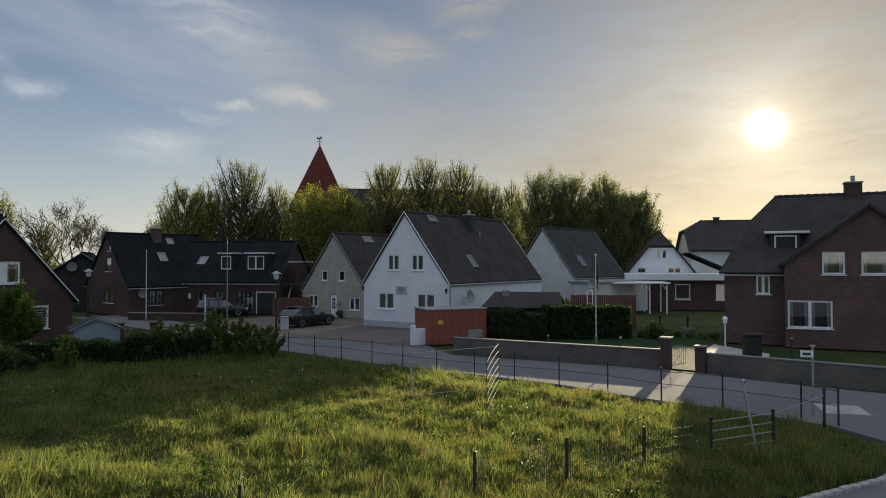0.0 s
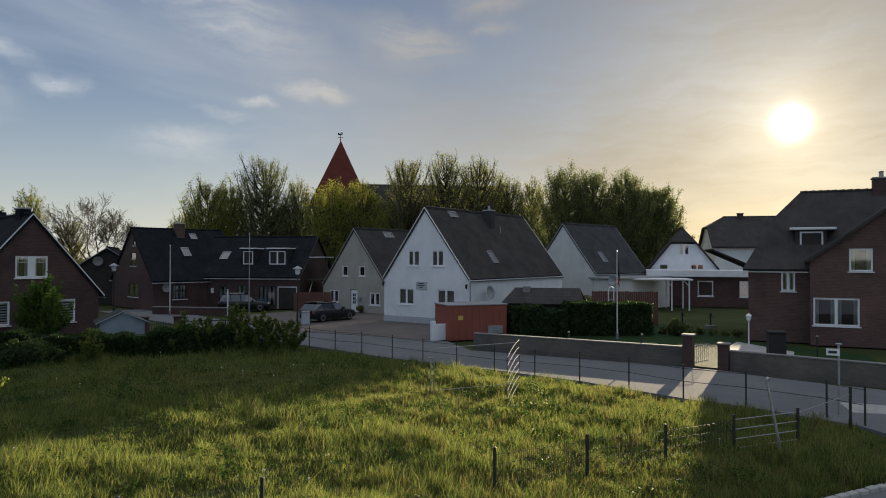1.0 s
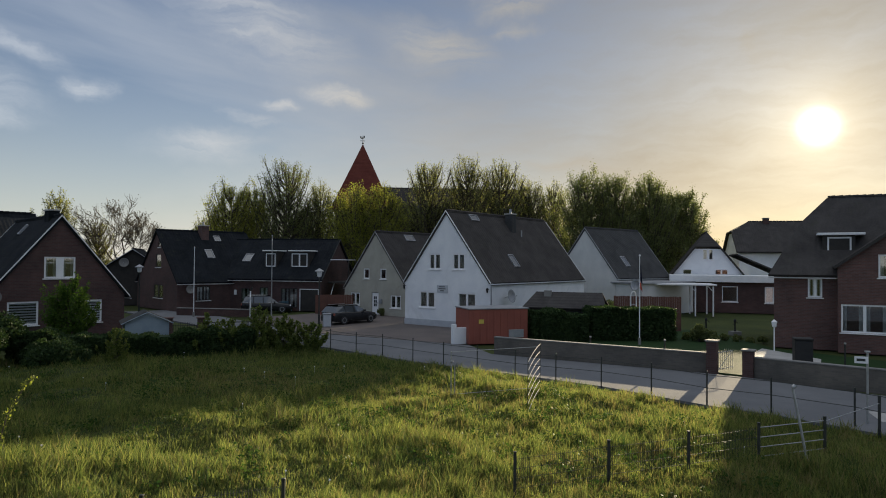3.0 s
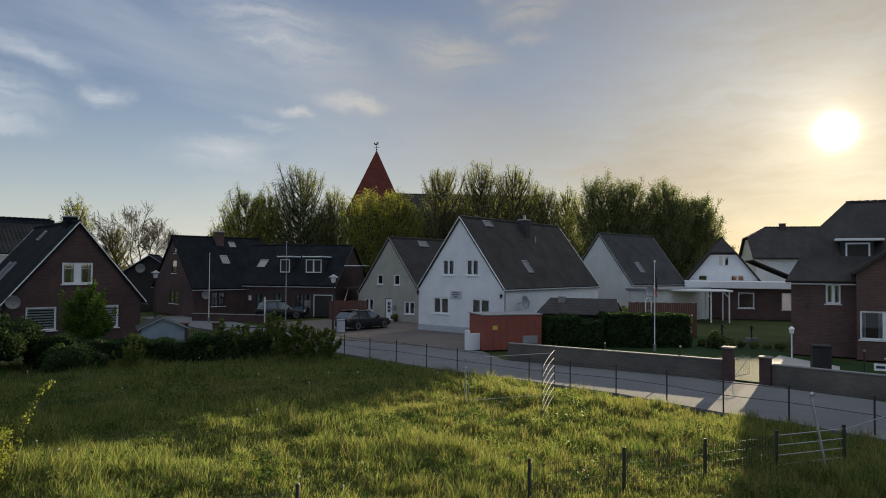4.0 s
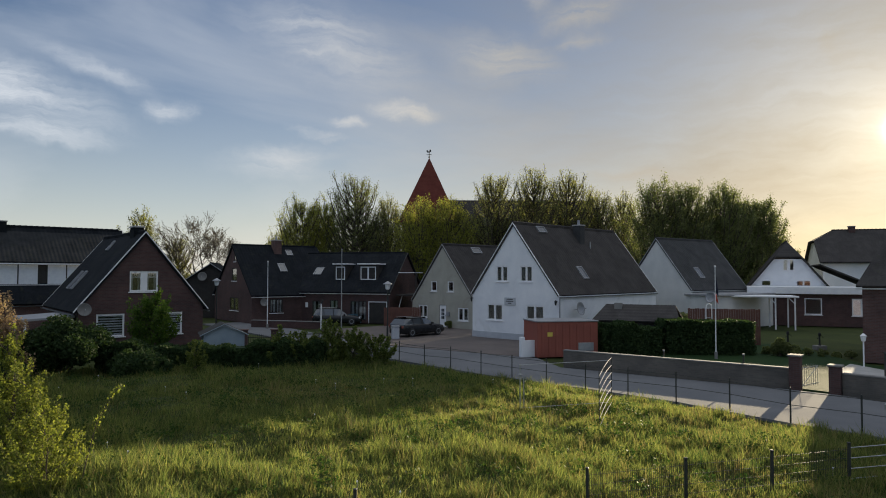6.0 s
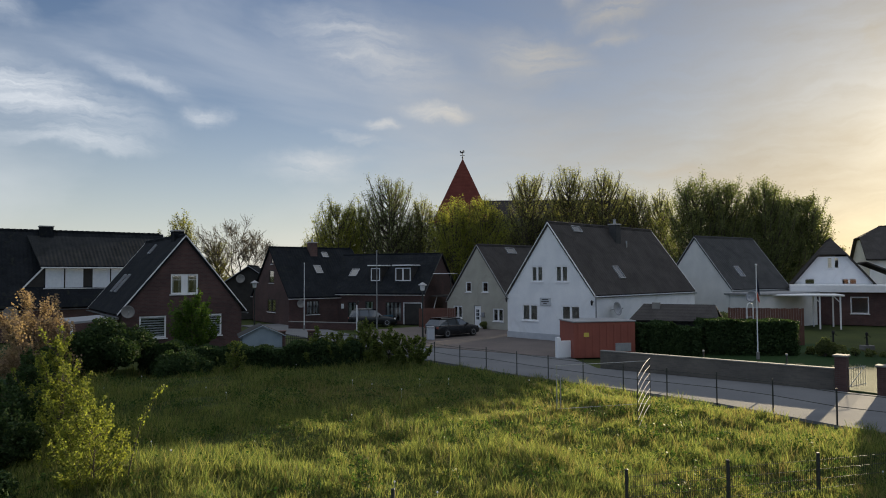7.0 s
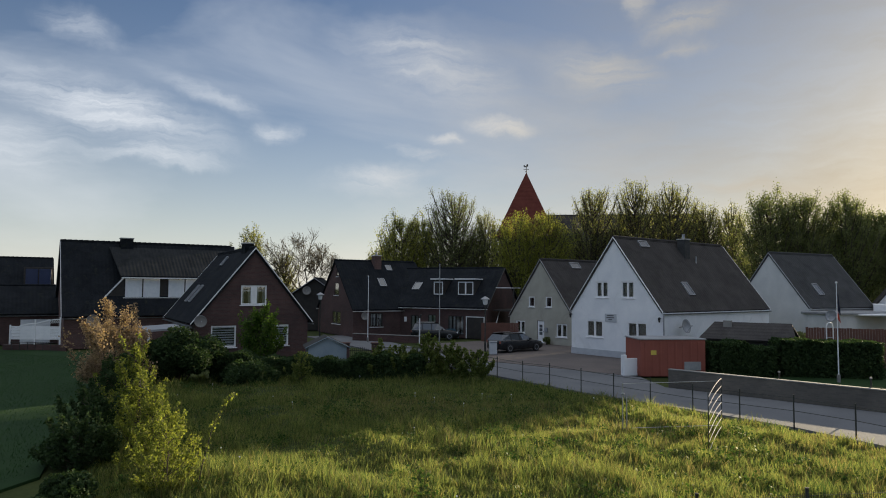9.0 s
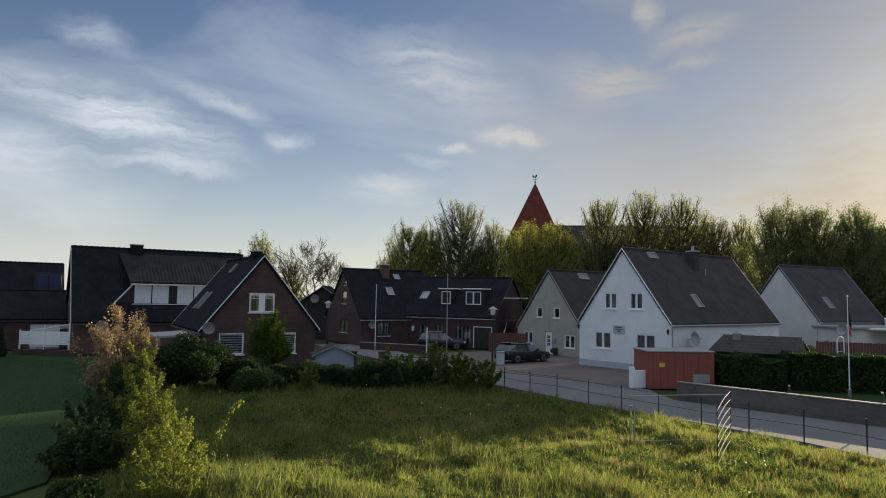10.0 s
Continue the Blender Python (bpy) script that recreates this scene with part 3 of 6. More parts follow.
def ground_z(x, y):
    """The uneven meadow, which runs out flat at its edges."""
    edge = np.full(len(x), 1e9)
    for (x0, y0), (x1, y1) in zip(MEADOW, MEADOW[1:] + MEADOW[:1]):
        t = np.clip(((x - x0) * (x1 - x0) + (y - y0) * (y1 - y0)) / ((x1 - x0) ** 2 + (y1 - y0) ** 2), 0, 1)
        edge = np.minimum(edge, np.hypot(x - x0 - t * (x1 - x0), y - y0 - t * (y1 - y0)))
    fade = np.where(inside(x, y, MEADOW), np.clip(edge / 2.2, 0, 1), 0.0)
    return -0.08 + fade * (0.14 + 0.13 * wave_noise(x, y, 5, 0.7) + 0.08 * wave_noise(x, y, 6, 2.0))


def make_ground():
    bm = bmesh.new()
    xs = np.concatenate([[-2500, -900, -300, -120, -80, -60, -45], np.arange(-30, 16.1, 0.6), [22, 30, 60, 100, 300, 900, 2500]])
    ys = np.concatenate([[-2500, -900, -200, -60, -20, 0], np.arange(6, 41.1, 0.6), [50, 60, 80, 100, 140, 300, 900, 2500]])
    gx, gy = np.meshgrid(xs, ys)
    gz = ground_z(gx.ravel(), gy.ravel()).reshape(gx.shape)
    grid = [[bm.verts.new((x, y, z)) for x, y, z in zip(*row)] for row in zip(gx, gy, gz)]
    for a, b in zip(grid, grid[1:]):
        for k in range(len(xs) - 1):
            bm.faces.new((a[k], a[k + 1], b[k + 1], b[k]))
    return solo("ground", bm, "earth", Matrix(), "rough grassy ground reaching to the horizon", "ground", kind="structure", smooth=True)


make_ground()
ROAD_NEAR = [(-34, 62), (-22, 50.5), (-10.2, 39.4), (-3.4, 33.5), (1.4, 30.2), (4.8, 27.6), (7.9, 24.3), (9.7, 22.9), (11.8, 20.6), (12.3, 18.8), (11.7, 17.0), (10.1, 15.5), (8.0, 14.4), (4.0, 12.3), (-4.0, 8.4), (-30, -6), (-30, -12)]
ROAD_FAR = [(30, -12), (27, 8), (22.5, 18), (17.5, 25), (14.2, 27.6), (11.6, 30.4), (10.0, 31.5), (0.4, 36.7), (-0.9, 40.5), (-12, 46), (-16, 50), (-30, 66)]
sheet("road", ROAD_NEAR[::-1] + ROAD_FAR[::-1], 0.02, "asphalt", "grey asphalt village lane with patched surface", "road", 0.1)

# ---------------------------------------------------------------- white house with the steep gable


def add_windows(house, W, L, front=(), right=(), left=(), **kw):
    for a, z, w, h, s in front:
        window(house, front_at(W, a, z), w, h, s, **kw)
    for a, z, w, h, s in right:
        window(house, right_at(W, a, z), w, h, s, **kw)
    for a, z, w, h, s in left:
        window(house, left_at(W, L, a, z), w, h, s, **kw)


def openings(ws):
    return [w[:4] for w in ws]


def dish(parent, at, r=0.45, mat="zinc"):
    """A satellite dish on its arm: at is a pose whose -y looks outward."""
    bm = bmesh.new()
    lathe(bm, [(0.03, 0.0), (r * 0.5, 0.03), (r * 0.85, 0.1), (r, 0.16), (r, 0.175), (r * 0.84, 0.115), (r * 0.48, 0.045), (0.02, 0.02)], 20)
    ob = part("satellite_dish", bm, mat, parent, "round satellite dish", at @ pose(0, -0.45, 0, 78, 0, 0), True)
    bm = bmesh.new()
    tube(bm, (0, 0, 0), (0, 0, -0.45), 0.025), tube(bm, (0, -r * 0.8, 0.12), (0, -0.05, r * 1.1), 0.012), tube(bm, (0, -0.05, r * 1.05), (0, -0.05, r * 1.22), 0.03)
    part("arm", bm, "metal", ob)


def wall_lamp(parent, at):
    bm = bmesh.new()
    tube(bm, (0, 0, 0), (0, -0.22, 0.1), 0.015)
    lathe(bm, [(0.05, -0.3), (0.1, -0.05), (0.12, -0.04), (0.02, 0.08)], 6, (0, -0.24, 0.05))
    part("wall_lamp", bm, "black", parent, "black lantern on the wall corner", at)


W, L, EA, RI = 8.15, 15.2, 3.4, 8.75
white_house = thing("house", pose(-2.9, 51.3, 0, 0, 0, -34.0), "white plastered house with a steep dark tiled roof", "house", "village houses")
wf = [(2.42, 4.4, 1.12, 1.2, 2), (4.70, 4.4, 1.12, 1.2, 2), (1.50, 1.42, 1.52, 1.25, 2), (5.22, 1.42, 1.62, 1.25, 2)]
house_shell(white_house, W, L, EA, RI, "white_wall", openings(wf), base="plinth", plinth=0.5)
add_windows(white_house, W, L, wf, drape=0.5)
gable_roof(white_house, W, L, EA, RI, "roof_brown", 0.06, 0.1, verge="white", gutter="zinc")
skylight(white_house, 1, 4.6, 2.55, W, EA, RI)
skylight(white_house, 1, 2.6, 0.15, W, EA, RI, 1.1, 0.6)
chimney(white_house, 0.75, 8.0, 7.0, 9.0, 0.7, 0.7, "roof_grey", 1)
bm = bmesh.new()
tube(bm, (1.3, 8.9, 6.8), (1.3, 8.9, 7.7), 0.06)
part("vent_pipe", bm, "zinc", white_house)
bm = bmesh.new()
tube(bm, (W / 2 + 0.08, -0.06, 0.1), (W / 2 + 0.08, -0.06, EA - 0.15), 0.05)
part("downpipe", bm, "zinc", white_house)
board = part("sign_board", rounded_box(0, 1.02, -0.07, -0.01, 0, 0.58, 0.01, 1), "plinth", white_house, "grey sign board on the gable", front_at(W, 3.25, 2.62))
for z, w in ((0.42, 0.6), (0.27, 0.7), (0.12, 0.34)):
    bm = bmesh.new()
    box(bm, 0.51 - w / 2, 0.51 + w / 2, -0.08, -0.066, z, z + 0.06)
    part("text_bar", bm, "dark_wood", board)
wall_lamp(white_house, frame_matrix((W / 2 - 0.15, 0, 3.0), (1, 0, 0), (0, 1, 0)))
wall_lamp(white_house, frame_matrix((-W / 2 + 0.1, 0, 3.05), (1, 0, 0), (0, 1, 0)))
dish(white_house, frame_matrix((W / 2, 1.9, 2.45), (0, 1, 0), (-1, 0, 0)), 0.5)

# ---------------------------------------------------------------- grey house
W, L, EA, RI = 8.1, 11.0, 2.45, 7.6
grey_house = thing("house", pose(-10.06, 62.0, 0, 0, 0, -34.8), "grey-beige rendered house with a steep dark roof", "house", "village houses")
hw = W / 2
wf = [(hw - 1.52, 3.34, 0.75, 0.95, 1), (hw + 0.63, 3.34, 0.75, 0.95, 1), (hw - 3.2, 0.85, 1.2, 1.15, 2), (hw + 1.95, 0.75, 1.25, 1.15, 2)]
house_shell(grey_house, W, L, EA, RI, "grey_wall", openings(wf) + [(hw - 0.45, 0.06, 0.9, 2.04)])
add_windows(grey_house, W, L, wf, curtain="net")
gable_roof(grey_house, W, L, EA, RI, "roof_brown", 0.06, 0.08, verge="cream")
skylight(grey_house, 1, 3.6, 0.2, W, EA, RI, 1.3, 0.7)
door = part("door", rounded_box(0.04, 0.86, 0.06, 0.11, 0.02, 2.0, 0.01, 1), "white", grey_house, "white front door with small panes", front_at(W, hw - 0.45, 0.06))
for x in (0.27, 0.47):
    for z in (0.75, 1.08, 1.41):
        part("pane", rounded_box(x, x + 0.16, 0.045, 0.058, z, z + 0.27, 0.003, 1), "sky_glass", door)
part("door_handle", rounded_box(0.76, 0.8, 0.0, 0.055, 1.0, 1.14, 0.008, 1), "metal", door)
part("letter_box", rounded_box(0.55, 0.9, -0.14, -0.004, 1.1, 1.5, 0.02, 1), "zinc", grey_house, "", front_at(W, hw + 0.05, 0))

# ---------------------------------------------------------------- pale house behind the white one
W, L, EA, RI = 8.0, 9.6, 3.4, 8.45
pale_house = thing("house", pose(10.3, 70.0, 0, 0, 0, -45), "pale rendered house with a grey tiled roof", "house", "village houses")
house_shell(pale_house, W, L, EA, RI, "pale_wall")
gable_roof(pale_house, W, L, EA, RI, "roof_grey", 0.05, 0.08, verge="zinc")
skylight(pale_house, 1, 2.6, 2.35, W, EA, RI, 0.8, 1.3)
bm = bmesh.new()
wall(bm, (4.03, -1.0, 0), (0, 1, 0), (1, 0, 0), [(0, 0), (9.5, 0), (9.5, 3.0), (0, 3.0)])
wall(bm, (4.36, -1.0, 0), (1, 0, 0), (0, 1, 0), [(0, 0), (2.9, 0), (2.9, 3.0), (0, 3.0)])
wall(bm, (6.96, -0.7, 0), (0, 1, 0), (1, 0, 0), [(0, 0), (9.2, 0), (9.2, 3.0), (0, 3.0)])
part("annex", bm, "pale_wall", pale_house)
part("annex_roof", rounded_box(3.9, 7.5, -1.2, 8.6, 3.004, 3.2, 0.03, 1), "zinc", pale_house)
dish(pale_house, frame_matrix((6.9, -1.0, 2.9), (1, 0, 0), (0, 1, 0)), 0.5)

# ---------------------------------------------------------------- villa with the low garden wing
W, L, EA, RI = 6.9, 11.0, 4.0, 8.35
villa = thing("house", pose(24.3, 75.3, 0, 0, 0, -14), "white gabled villa with half-hipped roof and brick garden wing", "house", "village houses")
wf = [(2.96, 5.4, 0.5, 1.15, 1), (3.56, 5.4, 0.5, 1.15, 1), (0.9, 3.75, 0.97, 0.65, 1), (4.2, 3.75, 1.35, 0.65, 2)]
house_shell(villa, W, L, EA, RI, "white_wall", openings(wf), hip=0.4)
add_windows(villa, W, L, wf, curtain=None)
gable_roof(villa, W, L, EA, RI, "roof_brown", 0.35, 0.4, half_hip=1.6, verge="dark_wood")
WF = [(4.6, 1.1, 1.5, 1.6, 1), (8.6, 1.05, 1.6, 1.65, 2)]
bm = bmesh.new()
wall(bm, (-3.5, -4.35, 0), (1, 0, 0), (0, 1, 0), [(0, 0), (11.2, 0), (11.2, 3.1), (0, 3.1)], [(a, a + w, z, z + h) for a, z, w, h, s in WF])
wall(bm, (-3.5, -4.05, 0), (0, 1, 0), (1, 0, 0), [(0, 0), (3.9, 0), (3.9, 3.1), (0, 3.1)])
wall(bm, (7.4, -4.05, 0), (0, 1, 0), (1, 0, 0), [(0, 0), (6.2, 0), (6.2, 3.1), (0, 3.1)])
part("wing_wall", bm, "brick_dark", villa, "brick wall of the garden wing")
for a, z, w, h, s in WF:
    window(villa, frame_matrix((-3.5 + a, -4.35, z), (1, 0, 0), (0, 1, 0)), w, h, s, curtain=None)
part("wing_roof", rounded_box(-4.0, 8.1, -4.85, -0.03, 3.104, 3.8, 0.03, 1), "white", villa, "flat roof with a broad white fascia")
bm = bmesh.new()
slab(bm, [(3.1, 1.4, 6.1), (8.0, 0.5, 3.85), (8.0, 9.6, 3.85), (3.1, 9.6, 6.1)], 0.15)
part("lean_to_roof", bm, "roof_brown", villa)

# carport in front of the villa's wing
carport = thing("carport", pose(18.6, 67.0, 0, 0, 0, -8), "flat white carport roof on slim white posts", "carport")
part("roof", rounded_box(-3.5, 3.5, -1.7, 2.2, 2.9, 3.05, 0.03, 1), "white", carport)
for x in (-3.2, 1.6, 3.2):
    for y in (-1.4, 1.9):
        bm = bmesh.new()
        box(bm, x - 0.06, x + 0.06, y - 0.06, y + 0.06, 0, 2.9)
        part("post", bm, "white", carport)
for x in (1.6, 3.2):
    bm = bmesh.new()
    tube(bm, (x, -1.4, 2.35), (x - 0.5, -1.4, 2.89), 0.045, seg=6)
    part("brace", bm, "white", carport)

# house behind the villa: broad dark hipped roof over a white wall
W, L, EA, RI = 10.4, 11.0, 6.8, 10.6
rear_house = thing("house", pose(33.6, 94.0, 0, 0, 0, -100), "house with a broad dark hipped roof and white wall", "house", "village houses")
house_shell(rear_house, W, L, EA, RI, "white_wall", hip=0.4)
gable_roof(rear_house, W, L, EA, RI, "roof_brown", 0.5, 0.4, half_hip=2.4, verge=None)
chimney(rear_house, 0.2, 4.2, 9.6, 11.1, 0.7, 0.7, "brick_dark", 0)

# ---------------------------------------------------------------- red brick house by the lane bend
W, L, EA, RI = 9.0, 15.0, 4.55, 9.2
lane_house = thing("house", pose(19.33, 46.1, 0, 0, 0, -114.2), "two-storey red brick house with half-hipped dark roof", "house", "village houses")
wr = [(1.5, 3.05, 0.75, 1.15, 2)]
house_shell(lane_house, W, L, EA, EA + 0.02, "brick_red", right=openings(wr))
add_windows(lane_house, W, L, right=wr, curtain="net")
gable_roof(lane_house, W, L, EA, RI, "roof_brown", 0.3, 0.3, half_hip=3.3, verge=None, gutter="white", batter=1.75)
chimney(lane_house, 0, 7.5, 8.4, 10.0, 0.8, 0.95, "brick_dark", 2)
# cross gable towards the garden
gx, g0, gw = W / 2 + 0.9, 3.3, 8.6
wg = [(0.15, 1.15, 2.3, 1.6, 2), (1.95, 4.28, 1.15, 1.3, 1), (3.9, 4.28, 1.35, 1.3, 1)]
bm = bmesh.new()
wall(bm, (gx, g0, 0), (0, 1, 0), (-1, 0, 0), [(0, 0), (gw, 0), (gw, 4.9), (gw / 2, 8.1), (0, 4.9)], [(a, a + w, z, z + h) for a, z, w, h, s in wg])
wall(bm, (W / 2 + 0.004, g0, 0), (1, 0, 0), (0, 1, 0), [(0, 0), (0.59, 0), (0.59, 4.9), (0, 4.9)])
wall(bm, (W / 2 + 0.004, g0 + gw, 0), (1, 0, 0), (0, -1, 0), [(0, 0), (0.59, 0), (0.59, 4.9), (0, 4.9)])
part("cross_gable", bm, "brick_red", lane_house)
for a, z, w, h, s in wg:
    window(lane_house, frame_matrix((gx, g0 + a, z), (0, 1, 0), (-1, 0, 0)), w, h, s, curtain="net", drape=0.2)
for sgn in (0, 1):
    bm = bmesh.new()
    ye = g0 - 0.25 if sgn == 0 else g0 + gw + 0.25
    pts = [(gx + 0.25, g0 + gw / 2, 8.3), (gx + 0.25, ye, 4.88), (3.9, ye, 4.88), (0.75, g0 + gw / 2, 8.3)]
    slab(bm, pts[::-1] if sgn == 0 else pts, 0.16)
    part("cross_roof_slope", bm, "roof_brown", lane_house)
# small dormer with a flat roof
dormer = part("dormer", rounded_box(2.2, 3.35, 2.6, 4.3, 5.0, 6.75, 0.02, 1), "dark_wood", lane_house, "small flat-roofed dormer")
part("dormer_roof", rounded_box(1.4, 3.6, 2.3, 4.8, 6.754, 6.9, 0.02, 1), "white", dormer)
window(lane_house, frame_matrix((3.40, 2.85, 5.5), (0, 1, 0), (-1, 0, 0)), 1.25, 1.15, 1, curtain=None, sill=False)

# ---------------------------------------------------------------- brown brick gable house by the hedge
W, L, EA, RI = 7.2, 10.4, 2.95, 7.4
gable_house = thing("house", pose(-24.7, 38.0, 0, 0, 0, 48), "dark red brick house with white-edged gable", "house", "village houses")
wf = [(2.75, 3.85, 1.65, 1.25, 2), (0.95, 1.2, 1.55, 1.35, 1), (4.35, 1.2, 1.55, 1.35, 1)]
house_shell(gable_house, W, L, EA, RI, "brick_dark", openings(wf))
for a, z, w, h, s in wf[:1]:
    ob = window(gable_house, front_at(W, a, z), w, h, s, curtain="net", drape=0.25, mull=0.2)
    for x in (0.1, w / 2 + 0.2):
        part("glazing_bar", rounded_box(x, x + w / 2 - 0.3, 0.045, 0.058, h * 0.7, h * 0.7 + 0.03, 0.004, 1), "white", ob)
for a, z, w, h, s in wf[1:]:
    ob = window(gable_house, front_at(W, a, z), w, h, s, curtain=None)
    for k in range(8):
        part("blind_slat", rounded_box(0.09, w - 0.09, 0.12, 0.13, 0.12 + k * 0.15, 0.2 + k * 0.15, 0.003, 1), "blind", ob)
gable_roof(gable_house, W, L, EA, RI, "roof_black", 0.3, 0.12, verge="white")
skylight(gable_house, -1, 5.6, 2.0, W, EA, RI, 0.55, 1.5)
skylight(gable_house, -1, 6.9, 2.0, W, EA, RI, 0.55, 1.5)
skylight(gable_house, -1, 5.6, 0.35, W, EA, RI, 0.5, 0.8)
chimney(gable_house, 0.0, 1.9, 6.9, 7.85, 0.6, 0.9, "roof_black", 0)
dish(gable_house, frame_matrix((-W / 2 + 0.2, 0, 2.85), (1, 0, 0), (0, 1, 0)), 0.38, "plinth_dark")

# porch roof on white posts at the side of the gable house
porch = thing("porch", gable_house.matrix_basis @ pose(-W / 2 - 0.05, 0.6, 0), "low porch roof on white wooden posts", "porch")
bm = bmesh.new()
slab(bm, [(-2.6, 0, 2.35), (0, 0, 2.5), (0, 4.5, 2.5), (-2.6, 4.5, 2.35)], 0.12)
part("roof", bm, "zinc", porch)
for x, y in ((-0.15, 0.08), (-2.5, 0.08), (-2.5, 4.4)):
    bm = bmesh.new()
    box(bm, x - 0.06, x + 0.06, y - 0.06, y + 0.06, 0, 2.3)
    part("post", bm, "white", porch)
bm = bmesh.new()
tube(bm, (-0.15, 0.08, 1.75), (-0.75, 0.08, 2.28), 0.045, seg=6)
part("brace", bm, "white", porch)

# ---------------------------------------------------------------- long house with the wide dormer
W, L, EA, RI = 9.4, 14.2, 2.8, 8.7
long_house = thing("house", pose(-48.0, 45.0, 0, 0, 0, -40), "long red brick house with a wide shuttered dormer", "house", "village houses")
wf = [(W / 2 + 1.2, 4.0, 0.9, 1.3, 1)]
house_shell(long_house, W, L, EA, RI, "brick_red", openings(wf))
add_windows(long_house, W, L, wf, curtain=None)
gable_roof(long_house, W, L, EA, RI, "roof_black", 0.3, 0.2, verge="zinc", gutter="zinc")
chimney(long_house, 0.3, 4.9, 8.0, 9.15, 0.8, 1.0, "roof_black", 0)
d0, d1, dx = 4.4, 13.2, 3.75
bm = bmesh.new()
slab(bm, [(0.5, d0 - 0.9, 8.4), (dx + 0.4, d0 - 0.35, 5.86), (dx + 0.4, d1 + 0.3, 5.86), (0.5, d1 + 0.3, 8.4)], 0.14)
part("dormer_roof", bm, "roof_slate", long_house)
bm = bmesh.new()
for y in (d0, d1 - 0.2):
    vs = [bm.verts.new(p) for p in ((dx, y, 4.05), (dx, y, 5.75), (1.2, y, 7.6), (1.2, y, 7.0), (dx, y + 0.2, 4.05), (dx, y + 0.2, 5.75), (1.2, y + 0.2, 7.6), (1.2, y + 0.2, 7.0))]
    for f in ((0, 1, 2, 3), (7, 6, 5, 4), (0, 4, 5, 1), (1, 5, 6, 2), (2, 6, 7, 3), (3, 7, 4, 0)):
        bm.faces.new([vs[i] for i in f])
part("dormer_cheek", bm, "roof_slate", long_house)
bm = bmesh.new()
box(bm, dx - 0.2, dx - 0.02, d0 + 0.2, d1 - 0.2, 4.0, 5.75)
part("dormer_front", bm, "dark_wood", long_house)
bm = bmesh.new()
box(bm, dx - 0.05, dx + 0.12, d0 - 0.1, d1 + 0.1, 3.95, 4.05), box(bm, dx + 0.3, dx + 0.42, d0 - 0.3, d1 + 0.3, 5.64, 5.74)
part("dormer_trim", bm, "white", long_house)
# the slanting end of the dormer: a dark panel under a white board
bm = bmesh.new()
vs = [bm.verts.new(p) for p in ((dx - 0.1, d0 - 1.5, 4.0), (dx - 0.1, d0 - 0.02, 4.0), (dx - 0.1, d0 - 0.02, 5.7), (dx - 0.02, d0 - 1.5, 4.0), (dx - 0.02, d0 - 0.02, 4.0), (dx - 0.02, d0 - 0.02, 5.7))]
for f in ((2, 1, 0), (3, 4, 5), (0, 1, 4, 3), (1, 2, 5, 4), (2, 0, 3, 5)):
    bm.faces.new([vs[i] for i in f])
part("dormer_side_panel", bm, "dark_wood", long_house)
bm = bmesh.new()
tube(bm, (dx + 0.03, d0 - 1.55, 3.98), (dx + 0.03, d0 - 0.05, 5.74), 0.07, seg=4)
part("slanting_board", bm, "white", long_house, "white slanting edge board")
for y in (d0 + 0.05, d0 + 1.45, d0 + 3.45, d0 + 4.85):
    sh = part("roller_shutter", rounded_box(dx - 0.018, dx + 0.05, y, y + 1.3, 4.08, 5.62, 0.01, 1), "blind", long_house, "closed white roller shutter")
    for k in range(11):
        part("slat", rounded_box(dx + 0.05, dx + 0.058, y + 0.05, y + 1.25, 4.16 + k * 0.125, 4.26 + k * 0.125, 0.003, 1), "blind", sh)
dish(long_house, frame_matrix((W / 2, 2.0, 2.2), (0, 1, 0), (-1, 0, 0)), 0.5, "plinth_dark")

# ---------------------------------------------------------------- dark brick pair across the lane
W, L, EA, RI = 10.0, 9.6, 2.9, 7.85
mid_house = thing("house", pose(-32.9, 66.1, 0, 0, 0, -42), "dark brick house with black roof and chimney", "house", "village houses")
wf = [(4.3, 1.15, 2.3, 1.35, 2), (4.75, 4.2, 1.3, 1.35, 1), (5.3, 6.2, 0.6, 0.6, 1)]
wr = [(1.6, 1.0, 1.4, 1.4, 2)]
house_shell(mid_house, W, L, EA, RI, "brick_dark", openings(wf), right=openings(wr))
add_windows(mid_house, W, L, wf, wr, frame="dark_wood", curtain="net")
gable_roof(mid_house, W, L, EA, RI, "roof_black", 0.25, 0.15, verge=None, gutter="white")
skylight(mid_house, 1, 4.0, 2.0, W, EA, RI, 0.8, 1.2)
skylight(mid_house, 1, 5.6, 0.5, W, EA, RI, 0.7, 0.8)
chimney(mid_house, 0.5, 4.6, 6.6, 8.5, 0.9, 0.8, "brick_red", 1)
dish(mid_house, frame_matrix((W / 2, 1.0, 2.1), (0, 1, 0), (-1, 0, 0)), 0.4, "plinth_dark")

